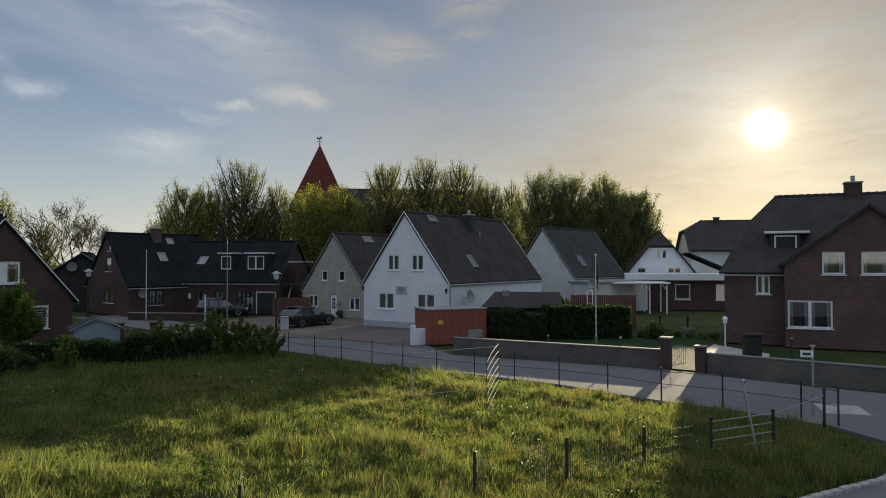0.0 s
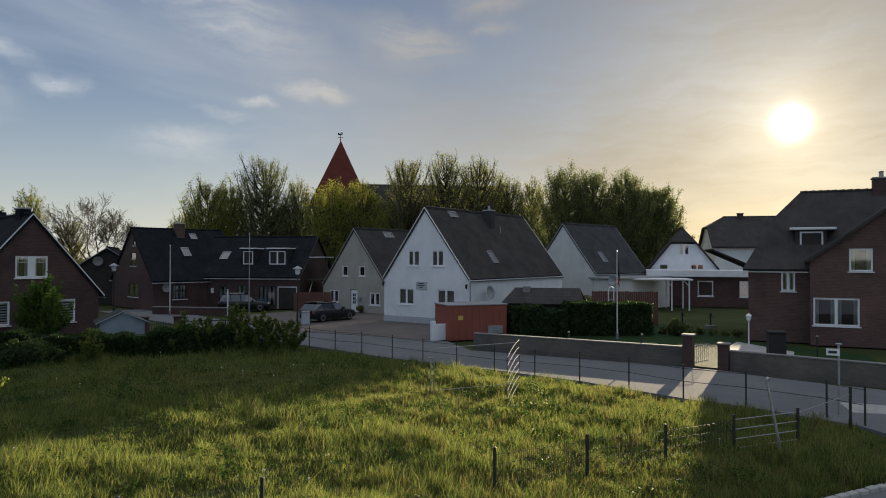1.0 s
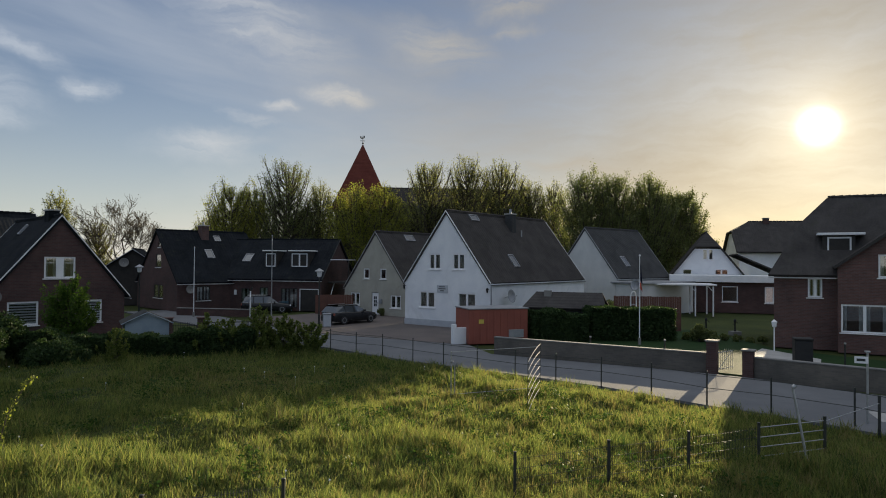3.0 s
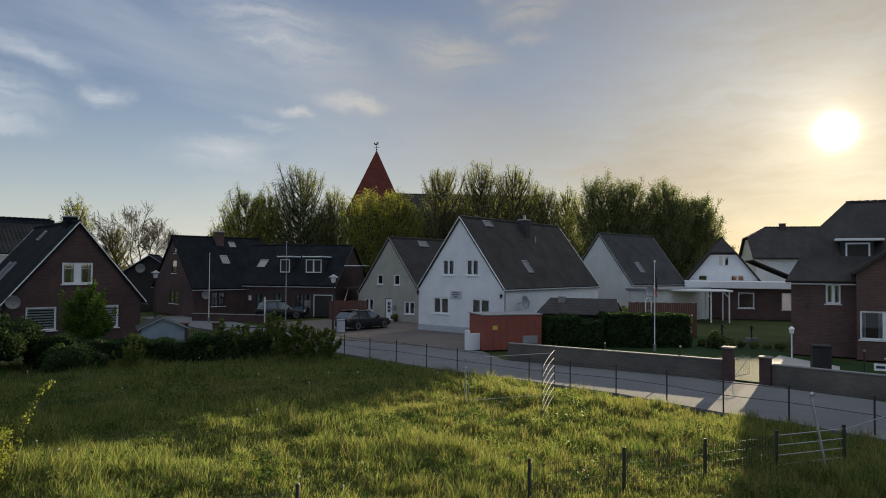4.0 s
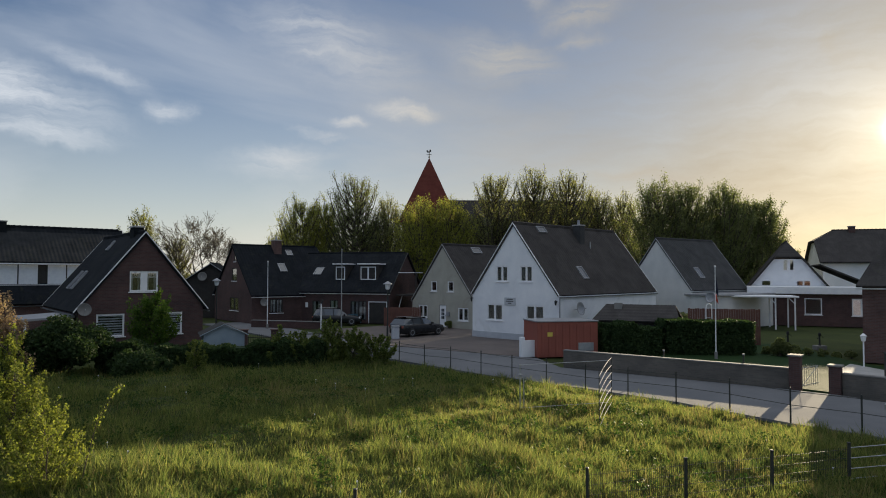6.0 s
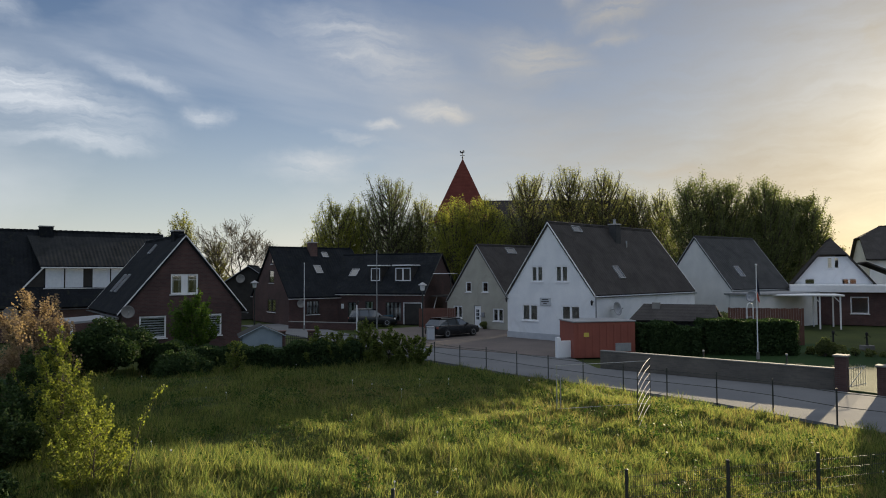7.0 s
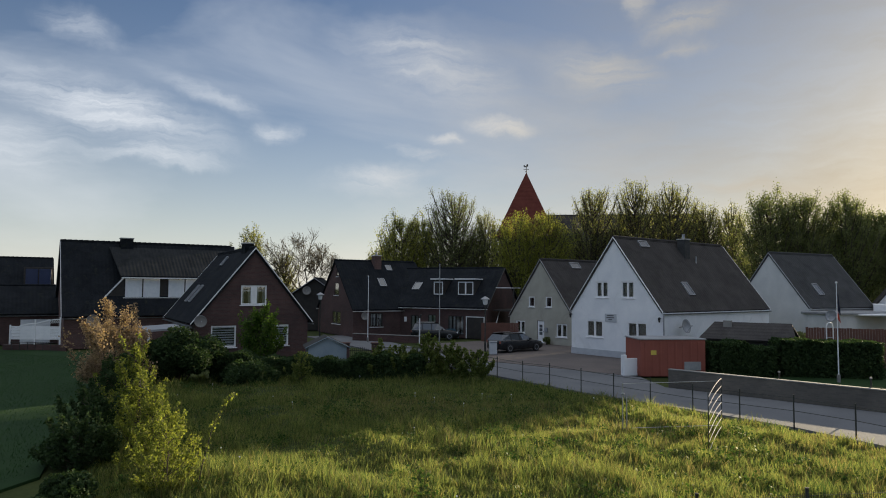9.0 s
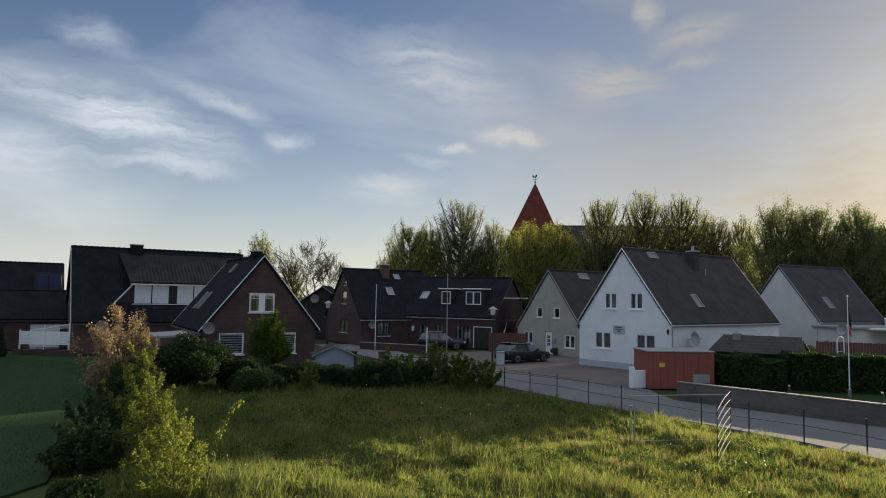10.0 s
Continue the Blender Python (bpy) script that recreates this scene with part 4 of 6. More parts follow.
W, L, EA, RI = 9.6, 12.15, 3.2, 7.1
twin_house = thing("house", pose(-27.3, 71.86, 0, 0, 0, -98), "dark brick house with two white-framed dormers", "house", "village houses")
wr = [(3.3, 0.15, 0.95, 2.05, 1), (5.3, 0.9, 0.95, 1.4, 1), (7.6, 0.3, 1.75, 1.95, 2)]
house_shell(twin_house, W, L, EA, RI, "brick_dark", right=openings(wr))
add_windows(twin_house, W, L, (), wr, frame="dark_wood", curtain="net", sill=False)
gable_roof(twin_house, W, L, EA, RI, "roof_black", 0.25, 0.15, verge="dark_wood", gutter="white")
bm = bmesh.new()
for y0, y1, z0, z1 in ((9.9, 9.98, 0.02, 2.2), (11.82, 11.9, 0.02, 2.2), (9.98, 11.82, 2.12, 2.2)):
    box(bm, W / 2 + 0.004, W / 2 + 0.05, y0, y1, z0, z1)
part("garage_door_frame", bm, "white", twin_house, "slim white door frame")
part("garage_door", rounded_box(W / 2 + 0.004, W / 2 + 0.03, 9.985, 11.815, 0.03, 2.115, 0.006, 1), "dark_wood", twin_house, "dark garage door")
part("wall_plate", rounded_box(W / 2 + 0.004, W / 2 + 0.06, 2.85, 3.15, 1.5, 2.0, 0.02, 1), "net", twin_house, "small pale wall plate")
skylight(twin_house, 1, 2.7, 2.0, W, EA, RI, 0.9, 1.2)
for y, w, s in ((5.65, 1.05, 1), (8.45, 1.7, 2)):
    z0, x1 = 4.25, 3.55
    d = part("dormer", rounded_box(0.8, x1, y - 0.15, y + w + 0.15, z0 - 0.6, 5.9, 0.02, 1), "dark_wood", twin_house, "boxed dormer with white trim")
    part("dormer_roof", rounded_box(0.5, x1 + 0.3, y - 0.28, y + w + 0.28, 5.904, 6.02, 0.02, 1), "white", d)
    window(twin_house, frame_matrix((x1 + 0.04, y, z0 + 0.1), (0, 1, 0), (-1, 0, 0)), w, 1.35, s, curtain=None, sill=False)

balcony = thing("balcony", twin_house.matrix_basis @ pose(0.5, L + 0.32, 0), "wooden balcony with a pale awning at the gable end", "balcony")
part("deck", rounded_box(-1.5, 3.4, 0, 2.2, 2.75, 2.9, 0.02, 1), "dark_wood", balcony)
part("awning", rounded_box(0.6, 3.5, 0.3, 1.9, 5.05, 5.12, 0.01, 1), "white", balcony, "pale flat awning")
for x in (-1.4, 1.0, 3.3):
    part("post", rounded_box(x - 0.06, x + 0.06, 2.05, 2.17, 0, 5.05, 0.01, 1), "dark_wood", balcony)
for k in range(14):
    part("baluster", rounded_box(-1.3 + k * 0.34, -1.25 + k * 0.34, 2.1, 2.14, 2.9, 3.8, 0.005, 1), "dark_wood", balcony)
part("handrail", rounded_box(-1.5, 3.4, 2.05, 2.18, 3.8, 3.88, 0.01, 1), "dark_wood", balcony)
for y in (0.3, 1.8):
    bm = bmesh.new()
    tube(bm, (3.3, y, 1.6), (2.4, y, 2.74), 0.05, seg=6)
    part("brace", bm, "white", balcony)

# small dark house further back
W, L, EA, RI = 7.0, 8.0, 3.6, 6.0
small_house = thing("house", pose(-38.0, 71.0, 0, 0, 0, 20), "small dark-roofed house with a round vent", "house", "village houses")
house_shell(small_house, W, L, EA, RI, "dark_wood")
gable_roof(small_house, W, L, EA, RI, "roof_black", 0.4, 0.3, verge="zinc")
dish(small_house, frame_matrix((-0.8, 0, 4.6), (1, 0, 0), (0, 1, 0)), 0.5, "plinth_dark")

# garage wing and dark house at the edge of the lawn
garage = thing("garage", pose(-58.5, 40.5, 0, 0, 0, -40), "low brick garage with a dark roof", "garage")
W, L, EA, RI = 6.0, 11.0, 2.7, 4.9
house_shell(garage, W, L, EA, RI, "brick_dark")
gable_roof(garage, W, L, EA, RI, "roof_black", 0.3, 0.1, verge=None)
door = part("garage_door", rounded_box(3.004, 3.06, 7.4, 9.6, 0.05, 2.1, 0.01, 1), "blind", garage, "white garage door")
back_house = thing("house", pose(-74.0, 51.0, 0, 0, 0, -40), "dark house with a large window under the roof", "house", "village houses")
W, L, EA, RI = 9.0, 12.5, 3.4, 8.0
house_shell(back_house, W, L, EA, RI, "brick_dark")
part("dormer", rounded_box(0.5, 3.5, 9.7, 12.4, 3.6, 7.0, 0.02, 1), "dark_wood", back_house, "dark boxed dormer")
for y in (9.85, 11.1):
    part("roof_glazing", rounded_box(3.504, 3.56, y, y + 1.15, 3.9, 6.8, 0.02, 1), "blue_glass", back_house, "large blue-tinted glazing")
gable_roof(back_house, W, L, EA, RI, "roof_black", 0.3, 0.1, verge=None)

# ---------------------------------------------------------------- church
church = thing("church", pose(-20.1, 110, 0, 0, 0, 9), "village church with a red pyramid spire", "church")
bm = bmesh.new()
wall(bm, (-4.2, -4.2, 0), (1, 0, 0), (0, 1, 0), [(0, 0), (8.4, 0), (8.4, 13.5), (0, 13.5)], [(3.7, 4.7, 9.5, 11.8)], 0.6)
wall(bm, (4.2, 4.2, 0), (-1, 0, 0), (0, -1, 0), [(0, 0), (8.4, 0), (8.4, 13.5), (0, 13.5)], (), 0.6)
wall(bm, (-4.2, 3.6, 0), (0, -1, 0), (1, 0, 0), [(0, 0), (7.2, 0), (7.2, 13.5), (0, 13.5)], (), 0.6)
wall(bm, (4.2, -3.6, 0), (0, 1, 0), (-1, 0, 0), [(0, 0), (7.2, 0), (7.2, 13.5), (0, 13.5)], (), 0.6)
part("tower", bm, "brick_red", church)
bm = bmesh.new()
apex = bm.verts.new((0, 0, 24.3))
ring0 = [bm.verts.new((4.9 * x, 4.9 * y, 13.2)) for x, y in ((-1, -1), (1, -1), (1, 1), (-1, 1))]
ring1 = [bm.verts.new((4.05 * x, 4.05 * y, 15.0)) for x, y in ((-1, -1), (1, -1), (1, 1), (-1, 1))]
for k in range(4):
    j = (k + 1) % 4
    bm.faces.new((ring0[k], ring0[j], ring1[j], ring1[k])), bm.faces.new((ring1[k], ring1[j], apex))
bm.faces.new(ring0[::-1])
part("spire", bm, "spire", church, "steep red shingled spire")
bm = bmesh.new()
tube(bm, (0, 0, 24.0), (0, 0, 25.6), 0.05), lathe(bm, [(0.02, 0), (0.16, 0.08), (0.16, 0.2), (0.02, 0.28)], 10, (0, 0, 24.25))
box(bm, -0.45, 0.4, -0.02, 0.02, 24.75, 24.83), box(bm, -0.35, 0.1, -0.02, 0.02, 25.15, 25.35), box(bm, -0.45, -0.25, -0.02, 0.02, 25.25, 25.55), box(bm, 0.1, 0.3, -0.02, 0.02, 25.25, 25.65)
part("weathercock", bm, "black", church)
bm = bmesh.new()
for side in (-1, 1):
    pts = [(3.0, 0, 17.2), (3.0, side * 5.6, 9.0), (29, side * 5.6, 9.0), (27, 0, 17.2)]
    slab(bm, pts if side < 0 else pts[::-1], 0.2)
part("nave_roof", bm, "roof_brown", church)
bm = bmesh.new()
wall(bm, (3.3, -5.2, 0), (1, 0, 0), (0, 1, 0), [(0, 0), (25, 0), (25, 9.2), (0, 9.2)], [(3 + 5 * k, 4.4 + 5 * k, 3.5, 7.0) for k in range(5)], 0.6)
wall(bm, (3.3, 5.2, 0), (1, 0, 0), (0, -1, 0), [(0, 0), (25, 0), (25, 9.2), (0, 9.2)], (), 0.6)
wall(bm, (28.3, -4.6, 0), (0, 1, 0), (-1, 0, 0), [(0, 0), (9.2, 0), (9.2, 9.2), (4.6, 16), (0, 9.2)], (), 0.6)
part("nave_wall", bm, "brick_red", church)

# ---------------------------------------------------------------- paving and lawns
sheet("yard", [(-13.5, 47.0), (-1.9, 41.0), (1.2, 42.6), (1.2, 49.2), (-6.0, 54.2), (-6.6, 60.0), (-14.5, 65.0), (-20, 57)], 0.035, "pavers", "brown clay-paved forecourt before the houses", "pavement", 0.1)
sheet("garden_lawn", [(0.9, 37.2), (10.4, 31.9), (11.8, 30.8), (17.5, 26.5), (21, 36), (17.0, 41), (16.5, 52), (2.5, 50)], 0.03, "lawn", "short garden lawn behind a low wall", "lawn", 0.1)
sheet("garden_path", [(12.2, 30.9), (14.0, 29.4), (17.6, 36.5), (16.3, 40.8), (14.6, 38.0)], 0.05, "concrete", "pale paved garden path", "path", 0.06)
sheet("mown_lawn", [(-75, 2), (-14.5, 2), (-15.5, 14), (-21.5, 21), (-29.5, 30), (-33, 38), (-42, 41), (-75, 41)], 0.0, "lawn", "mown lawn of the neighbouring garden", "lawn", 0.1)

LINE = [(-4.0, 8.4), (4.0, 12.3), (8.0, 14.4), (10.1, 15.5), (11.6, 16.9), (12.2, 18.6)]
kerb = thing("kerb", Matrix(), "row of worn granite kerb setts", "kerb", kind="structure")
SETTS = [finish("sett", rounded_box(-w, w, -0.08, 0.08, -0.08, 0.11, 0.018, 1), "concrete") for w in (0.142, 0.136, 0.148)]
for (x0, y0), (x1, y1) in zip(LINE, LINE[1:]):
    n = max(1, int(math.hypot(x1 - x0, y1 - y0) / 0.32))
    for k in range(n):
        x, y = x0 + (x1 - x0) * (k + 0.5) / n, y0 + (y1 - y0) * (k + 0.5) / n
        sett = new("sett", random.choice(SETTS))
        sett.parent = kerb
        sett.matrix_basis = pose(x, y, random.uniform(-0.012, 0.008), random.uniform(-3, 3), random.uniform(-3, 3), math.degrees(math.atan2(y1 - y0, x1 - x0)) + random.uniform(-3, 3))
sheet("kerb_ramp", [(12.6, 22.3), (13.9, 22.0), (14.3, 23.4), (13.0, 23.9)], 0.03, "concrete", "pale concrete slab beside the lane", "paving slab", 0.03)

# ---------------------------------------------------------------- fences


def fence_post(parent, x, y, h=1.15, r=0.025, cap=True, z=0.0):
    bm = bmesh.new()
    box(bm, -r, r, -r, r, -0.05, h)
    ob = part("post", bm, "steel_dark", parent, "", pose(x, y, z))
    if cap:
        part("post_cap", rounded_box(-r - 0.006, r + 0.006, -r - 0.006, r + 0.006, h, h + 0.03, 0.008, 1), "steel_dark", ob)
    return ob


def bar(parent, name, a, b, r, mat="steel_dark", seg=6, label=""):
    bm = bmesh.new()
    tube(bm, a, b, r, seg=seg)
    return part(name, bm, mat, parent, label)


def rod_mesh(parent, a, b, z0, z1, gap=0.05):
    """One welded panel: upright rods between pairs of level rods."""
    a, b = Vector((*a, 0)), Vector((*b, 0))
    bm = bmesh.new()
    n = int((b - a).length / gap)
    for k in range(1, n):
        p = a.lerp(b, k / n)
        tube(bm, (p.x, p.y, z0), (p.x, p.y, z1), 0.0052, seg=3, caps=False)
    for z in np.arange(z0 + 0.03, z1, 0.2):
        tube(bm, (a.x, a.y, z), (b.x, b.y, z), 0.005, seg=4, caps=False)
    return tagged(part("rod_panel", bm, "steel_dark", parent, "welded steel rod panel"), kind="stuff")


near_fence = thing("fence", Matrix(), "dark green welded-rod garden fence in tall grass", "fence", "meadow fences")
NEAR = [(0.64, 14.0), (2.74, 15.1), (4.75, 16.07), (6.74, 17.1), (8.72, 17.94)]
LEFT = [(-7.7, 9.9), (-5.64, 10.9), (-3.57, 11.93)]
for x, y in LEFT + NEAR:
    fence_post(near_fence, x, y, 1.08, 0.03)
for a, b in zip(LEFT, LEFT[1:]):
    rod_mesh(near_fence, a, b, 0.12, 1.0)
for a, b in zip(NEAR[:-2], NEAR[1:-1]):
    rod_mesh(near_fence, a, b, 0.12, 1.0)
for z in (0.27, 0.5, 0.74, 0.98):
    bar(near_fence, "rail", (6.74, 17.1, z), (8.72, 17.94, z + 0.02), 0.014, "metal", label="bright galvanised rail")
bar(near_fence, "rail", (8.72, 17.94, 0.98), (11.4, 20.3, 1.0), 0.014, "metal")
fence_post(near_fence, 11.4, 20.3, 1.2, 0.03)

far_fence = thing("fence", Matrix(), "row of thin dark posts with rails along the lane", "fence", "meadow fences")
FAR = [(-10.0, 38.8), (-8.53, 37.3), (-6.77, 35.6), (-5.25, 34.9), (-3.5, 33.3), (-1.9, 31.9), (-0.3, 30.7), (1.35, 29.4), (3.0, 28.5), (4.72, 27.6), (6.36, 26.2), (7.85, 24.4), (9.6, 23.3), (11.4, 21.6), (12.0, 20.6)]
for x, y in FAR:
    fence_post(far_fence, x, y, 1.18, 0.022)
for (x0, y0), (x1, y1) in zip(FAR, FAR[1:]):
    for z in (0.62, 1.08):
        bar(far_fence, "rail", (x0, y0, z), (x1, y1, z), 0.012)

gate = thing("field_gate", Matrix(), "open galvanised field gate with seven arched rails", "gate")
GA, GB = Vector((1.42, 22.0, 0)), Vector((2.08, 25.3, 0))
for k in range(7):
    z = 0.28 + k * 0.27
    bm = bmesh.new()
    for j in range(8):
        p, q = (GA.lerp(GB, u) + Vector((0, 0, z - 0.14 + 0.2 * u + 0.07 * math.sin(u * math.pi))) for u in (j / 8, (j + 1) / 8))
        tube(bm, p, q, 0.009, seg=6, caps=False)
    part("arched_rail", bm, "metal", gate)
for p, h in ((GA, 1.92), (GB, 1.98)):
    bar(gate, "stile", p, p + Vector((0, 0, h)), 0.014, "steel_dark")
leaf = thing("field_gate", Matrix(), "closed wire-filled gate leaf with slim frame", "gate")
GC = Vector((-1.17, 24.2, 0))
for p, q in ((GC, GC + Vector((0, 0, 1.78))), (GC + Vector((0.13, 0.05, 0)), GC + Vector((0.13, 0.05, 1.3)))):
    bar(leaf, "stile", p, q, 0.02, "metal")
for z in (0.25, 1.76):
    bar(leaf, "rail", GC + Vector((0, 0, z)), GB + Vector((-0.1, 0, z + 0.1)), 0.011, "metal")
bar(leaf, "latch", GC + Vector((-0.05, 0, 1.42)), GC + Vector((0.07, 0, 1.42)), 0.035, "zinc")

lean_post = solo("leaning_post", (lambda b: (tube(b, (0, 0, -0.1), (-0.33, 0.15, 1.95), 0.035, 0.032, 8), tube(b, (-0.33, 0.15, 1.95), (-0.27, 0.15, 2.0), 0.05, 0.05, 8), b)[-1])(bmesh.new()), "metal", pose(7.95, 17.1, 0), "leaning galvanised steel post in the grass", "post")
sign = thing("street_sign", pose(12.0, 22.0, 0, 0, 0, -20), "small white street sign on a steel post", "sign")
bar(sign, "post", (0, 0, 0), (0, 0, 2.25), 0.035, "metal", 8)
plate = part("plate", rounded_box(-0.36, 0.02, -0.05, -0.036, 1.9, 2.12, 0.004, 1), "white", sign, "white sign plate")
part("text_bar", rounded_box(-0.3, -0.06, -0.056, -0.051, 1.97, 2.05, 0.001, 1), "steel_dark", plate)
part("lamp_cap", rounded_box(-0.08, 0.08, -0.06, 0.06, 2.25, 2.3, 0.01, 1), "metal", sign)

# ---------------------------------------------------------------- garden wall, gate piers, hedge garden


def low_wall(a, b, h, label):
    a, b = Vector((*a, 0)), Vector((*b, 0))
    ang = math.degrees(math.atan2(b.y - a.y, b.x - a.x))
    w = thing("garden_wall", pose(a.x, a.y, 0, 0, 0, ang), label, "wall", "street walls")
    part("masonry", rounded_box(0, (b - a).length, 0, 0.24, -0.1, h, 0.01, 1), "brick_low", w)
    n = int((b - a).length / 0.5)
    for k in range(n):
        s = (b - a).length / n
        part("coping_stone", rounded_box(k * s + 0.004, (k + 1) * s - 0.004, -0.03, 0.27, h + 0.002, h + 0.06, 0.01, 1), "plinth_dark", w)
    return w


low_wall((0.55, 36.9), (10.15, 31.6), 0.88, "low brick street wall with a flat coping")
low_wall((11.85, 30.5), (18.6, 25.2), 0.85, "low brick street wall beside the gate")
for x, y, h in ((10.38, 31.5, 1.45), (11.66, 30.65, 1.15)):
    pier = thing("gate_pier", pose(x, y, 0, 0, 0, -32), "square dark brick gate pier with a stone cap", "pier", "gate piers")
    part("shaft", rounded_box(-0.22, 0.22, -0.22, 0.22, -0.1, h, 0.012, 1), "brick_dark", pier)
    part("cap", rounded_box(-0.28, 0.28, -0.28, 0.28, h + 0.002, h + 0.08, 0.02, 1), "plinth_dark", pier)
g = thing("garden_gate", pose(10.6, 31.4, 0, 0, 0, 38), "small open wrought-iron garden gate", "gate")
for z in (0.2, 0.95):
    bar(g, "rail", (0, 0, z), (1.15, 0, z + 0.05), 0.016, "metal")
for k in range(8):
    bar(g, "upright", (0.03 + k * 0.155, 0, 0.15), (0.03 + k * 0.155, 0, 1.0 + 0.12 * math.sin(k / 7 * math.pi)), 0.009, "metal")
bar(g, "brace", (0.03, 0, 0.2), (1.12, 0, 0.98), 0.012, "metal")
for x, y, h in ((8.62, 32.9, 1.3), (5.4, 34.8, 1.2), (17.2, 33.4, 1.2)):
    p = thing("bollard_light", pose(x, y, 0), "slim dark garden post with a bright cap", "garden post", "garden posts")
    bar(p, "post", (0, 0, 0), (0, 0, h), 0.04, "steel_dark", 8)
    bar(p, "cap", (0, 0, h), (0, 0, h + 0.07), 0.055, "metal", 8)
for x, y, h, label in ((15.4, 48.0, 1.25, "dark cast-iron garden pump on a stone block"), (17.5, 48.4, 1.15, "slim dark garden stand on a stone block")):
    pump = thing("garden_pump", pose(x, y, 0.0, 0, 0, 15), label, "ornament", "garden ornaments")
    part("block", rounded_box(-0.35, 0.35, -0.28, 0.28, 0.0, 0.3, 0.03, 1), "plinth_dark", pump)
    bm = bmesh.new()
    lathe(bm, [(0.09, 0.3), (0.09, 0.36), (0.055, 0.4), (0.05, h - 0.25), (0.09, h - 0.2), (0.09, h - 0.06), (0.03, h)], 12)
    part("column", bm, "black", pump)
    bar(pump, "spout", (0, 0, h - 0.32), (-0.2, -0.05, h - 0.38), 0.03, "black")
    bar(pump, "lever", (0, 0, h - 0.1), (0.3, 0.05, h - 0.35), 0.016, "black")
lamp_post = thing("garden_lamp", pose(16.5, 39.6, 0), "white garden lamp post with a lantern head", "lamp")
bar(lamp_post, "post", (0, 0, 0), (0, 0, 1.4), 0.04, "white", 8)
bm = bmesh.new()
lathe(bm, [(0.06, 1.4), (0.12, 1.45), (0.15, 1.68), (0.18, 1.7), (0.03, 1.84)], 8)
part("lantern", bm, "white", lamp_post)
bm = rounded_box(-0.4, 0.4, -0.4, 0.4, 0.06, 1.3, 0.05)
bin_big = thing("waste_bin", pose(15.6, 34.2, 0, 0, 0, -15), "large dark wheeled waste bin", "bin", "waste bins")
part("body", bm, "black", bin_big)
part("lid", rounded_box(-0.43, 0.43, -0.45, 0.42, 1.302, 1.4, 0.03), "black", bin_big)
for x in (-0.3, 0.3):
    bar(bin_big, "wheel", (x - 0.04, 0.36, 0.1), (x + 0.04, 0.36, 0.1), 0.1, "black", 12)

shed = thing("garden_shed", pose(5.7, 47.2, 0, 0, 0, -14), "dark garden shed with a low grey roof", "shed")
part("cladding", rounded_box(-2.5, 2.5, -1.3, 1.3, 0, 1.98, 0.02, 1), "dark_wood", shed)
for side in (-1, 1):
    bm = bmesh.new()
    pts = [(-2.1 if side < 0 else -2.1, 0, 2.95), (-2.8, side * 1.65, 1.95), (2.8, side * 1.65, 1.95), (2.4, 0, 2.95)]
    slab(bm, pts if side < 0 else pts[::-1], 0.1)
    part("roof_slope", bm, "roof_brown", shed)
part("chimney", rounded_box(-1.5, -1.0, -0.5, -0.1, 2.4, 3.05, 0.01, 1), "plinth_dark", shed)

board_fence = thing("board_fence", pose(9.6, 50.8, 0, 0, 0, -6), "red-brown upright board fence", "fence")
for k in range(30):
    part("board", rounded_box(k * 0.16, k * 0.16 + 0.15, 0, 0.03, 0.05, 2.55 + random.uniform(-0.02, 0.02), 0.006, 1), "red_boards" if "red_boards" in M else "brick_low", board_fence)
ladder = thing("pool_ladder", pose(10.15, 47.6, 0, 0, 0, 20), "bright chrome pool ladder handle", "ladder")
pts = [(0, 0, 1.2), (0, 0, 2.7), (0.06, 0, 2.95), (0.22, 0, 3.03), (0.38, 0, 2.95), (0.44, 0, 2.7), (0.44, 0, 1.2)]
bm = bmesh.new()
for a, b in zip(pts, pts[1:]):
    tube(bm, a, b, 0.035, seg=8)
part("handle", bm, "white", ladder)
for z in (1.3, 1.7, 2.1):
    bar(ladder, "rung", (0, 0, z), (0.44, 0, z), 0.025, "metal")
bm = bmesh.new()
tube(bm, (-0.0, 0, -1.2), (0, 0, 0), 0.03), tube(bm, (0.44, 0, -1.2), (0.44, 0, 0), 0.03)
bmesh.ops.translate(bm, verts=bm.verts[:], vec=(0, 0, 1.2))
part("legs", bm, "metal", ladder)

side_fence = thing("board_fence", pose(-15.7, 62.2, 0, 0, 0, 14), "red-brown board fence beside the grey house", "fence")
for k in range(22):
    part("board", rounded_box(k * 0.16, k * 0.16 + 0.15, 0, 0.03, 0.05, 1.8 + random.uniform(-0.02, 0.02), 0.006, 1), "red_boards", side_fence)
container = thing("container", pose(-0.9, 40.8, 0, 0, 0, 22), "rust-red steel container with a flat grey lid", "container")
part("body", rounded_box(0, 3.9, 0, 2.4, 0.0, 2.1, 0.03), "red_paint", container)
part("lid", rounded_box(-0.05, 3.95, -0.05, 2.45, 2.104, 2.18, 0.02), "zinc", container)
for k in range(8):
    part("rib", rounded_box(0.25 + k * 0.45, 0.36 + k * 0.45, -0.035, -0.002, 0.1, 2.0, 0.012, 1), "red_paint", container)
part("plate", rounded_box(0.62, 0.95, -0.045, -0.037, 1.25, 1.5, 0.005, 1), "yellow", container, "small yellow notice plate")
part("hatch", rounded_box(2.6, 3.6, -0.06, -0.037, 0.35, 0.85, 0.01, 1), "zinc", container, "pale metal hatch")
whitewall = thing("gate_wall", pose(-1.86, 40.75, 0, 0, 0, 28), "white rendered gate post with a low wall", "wall")
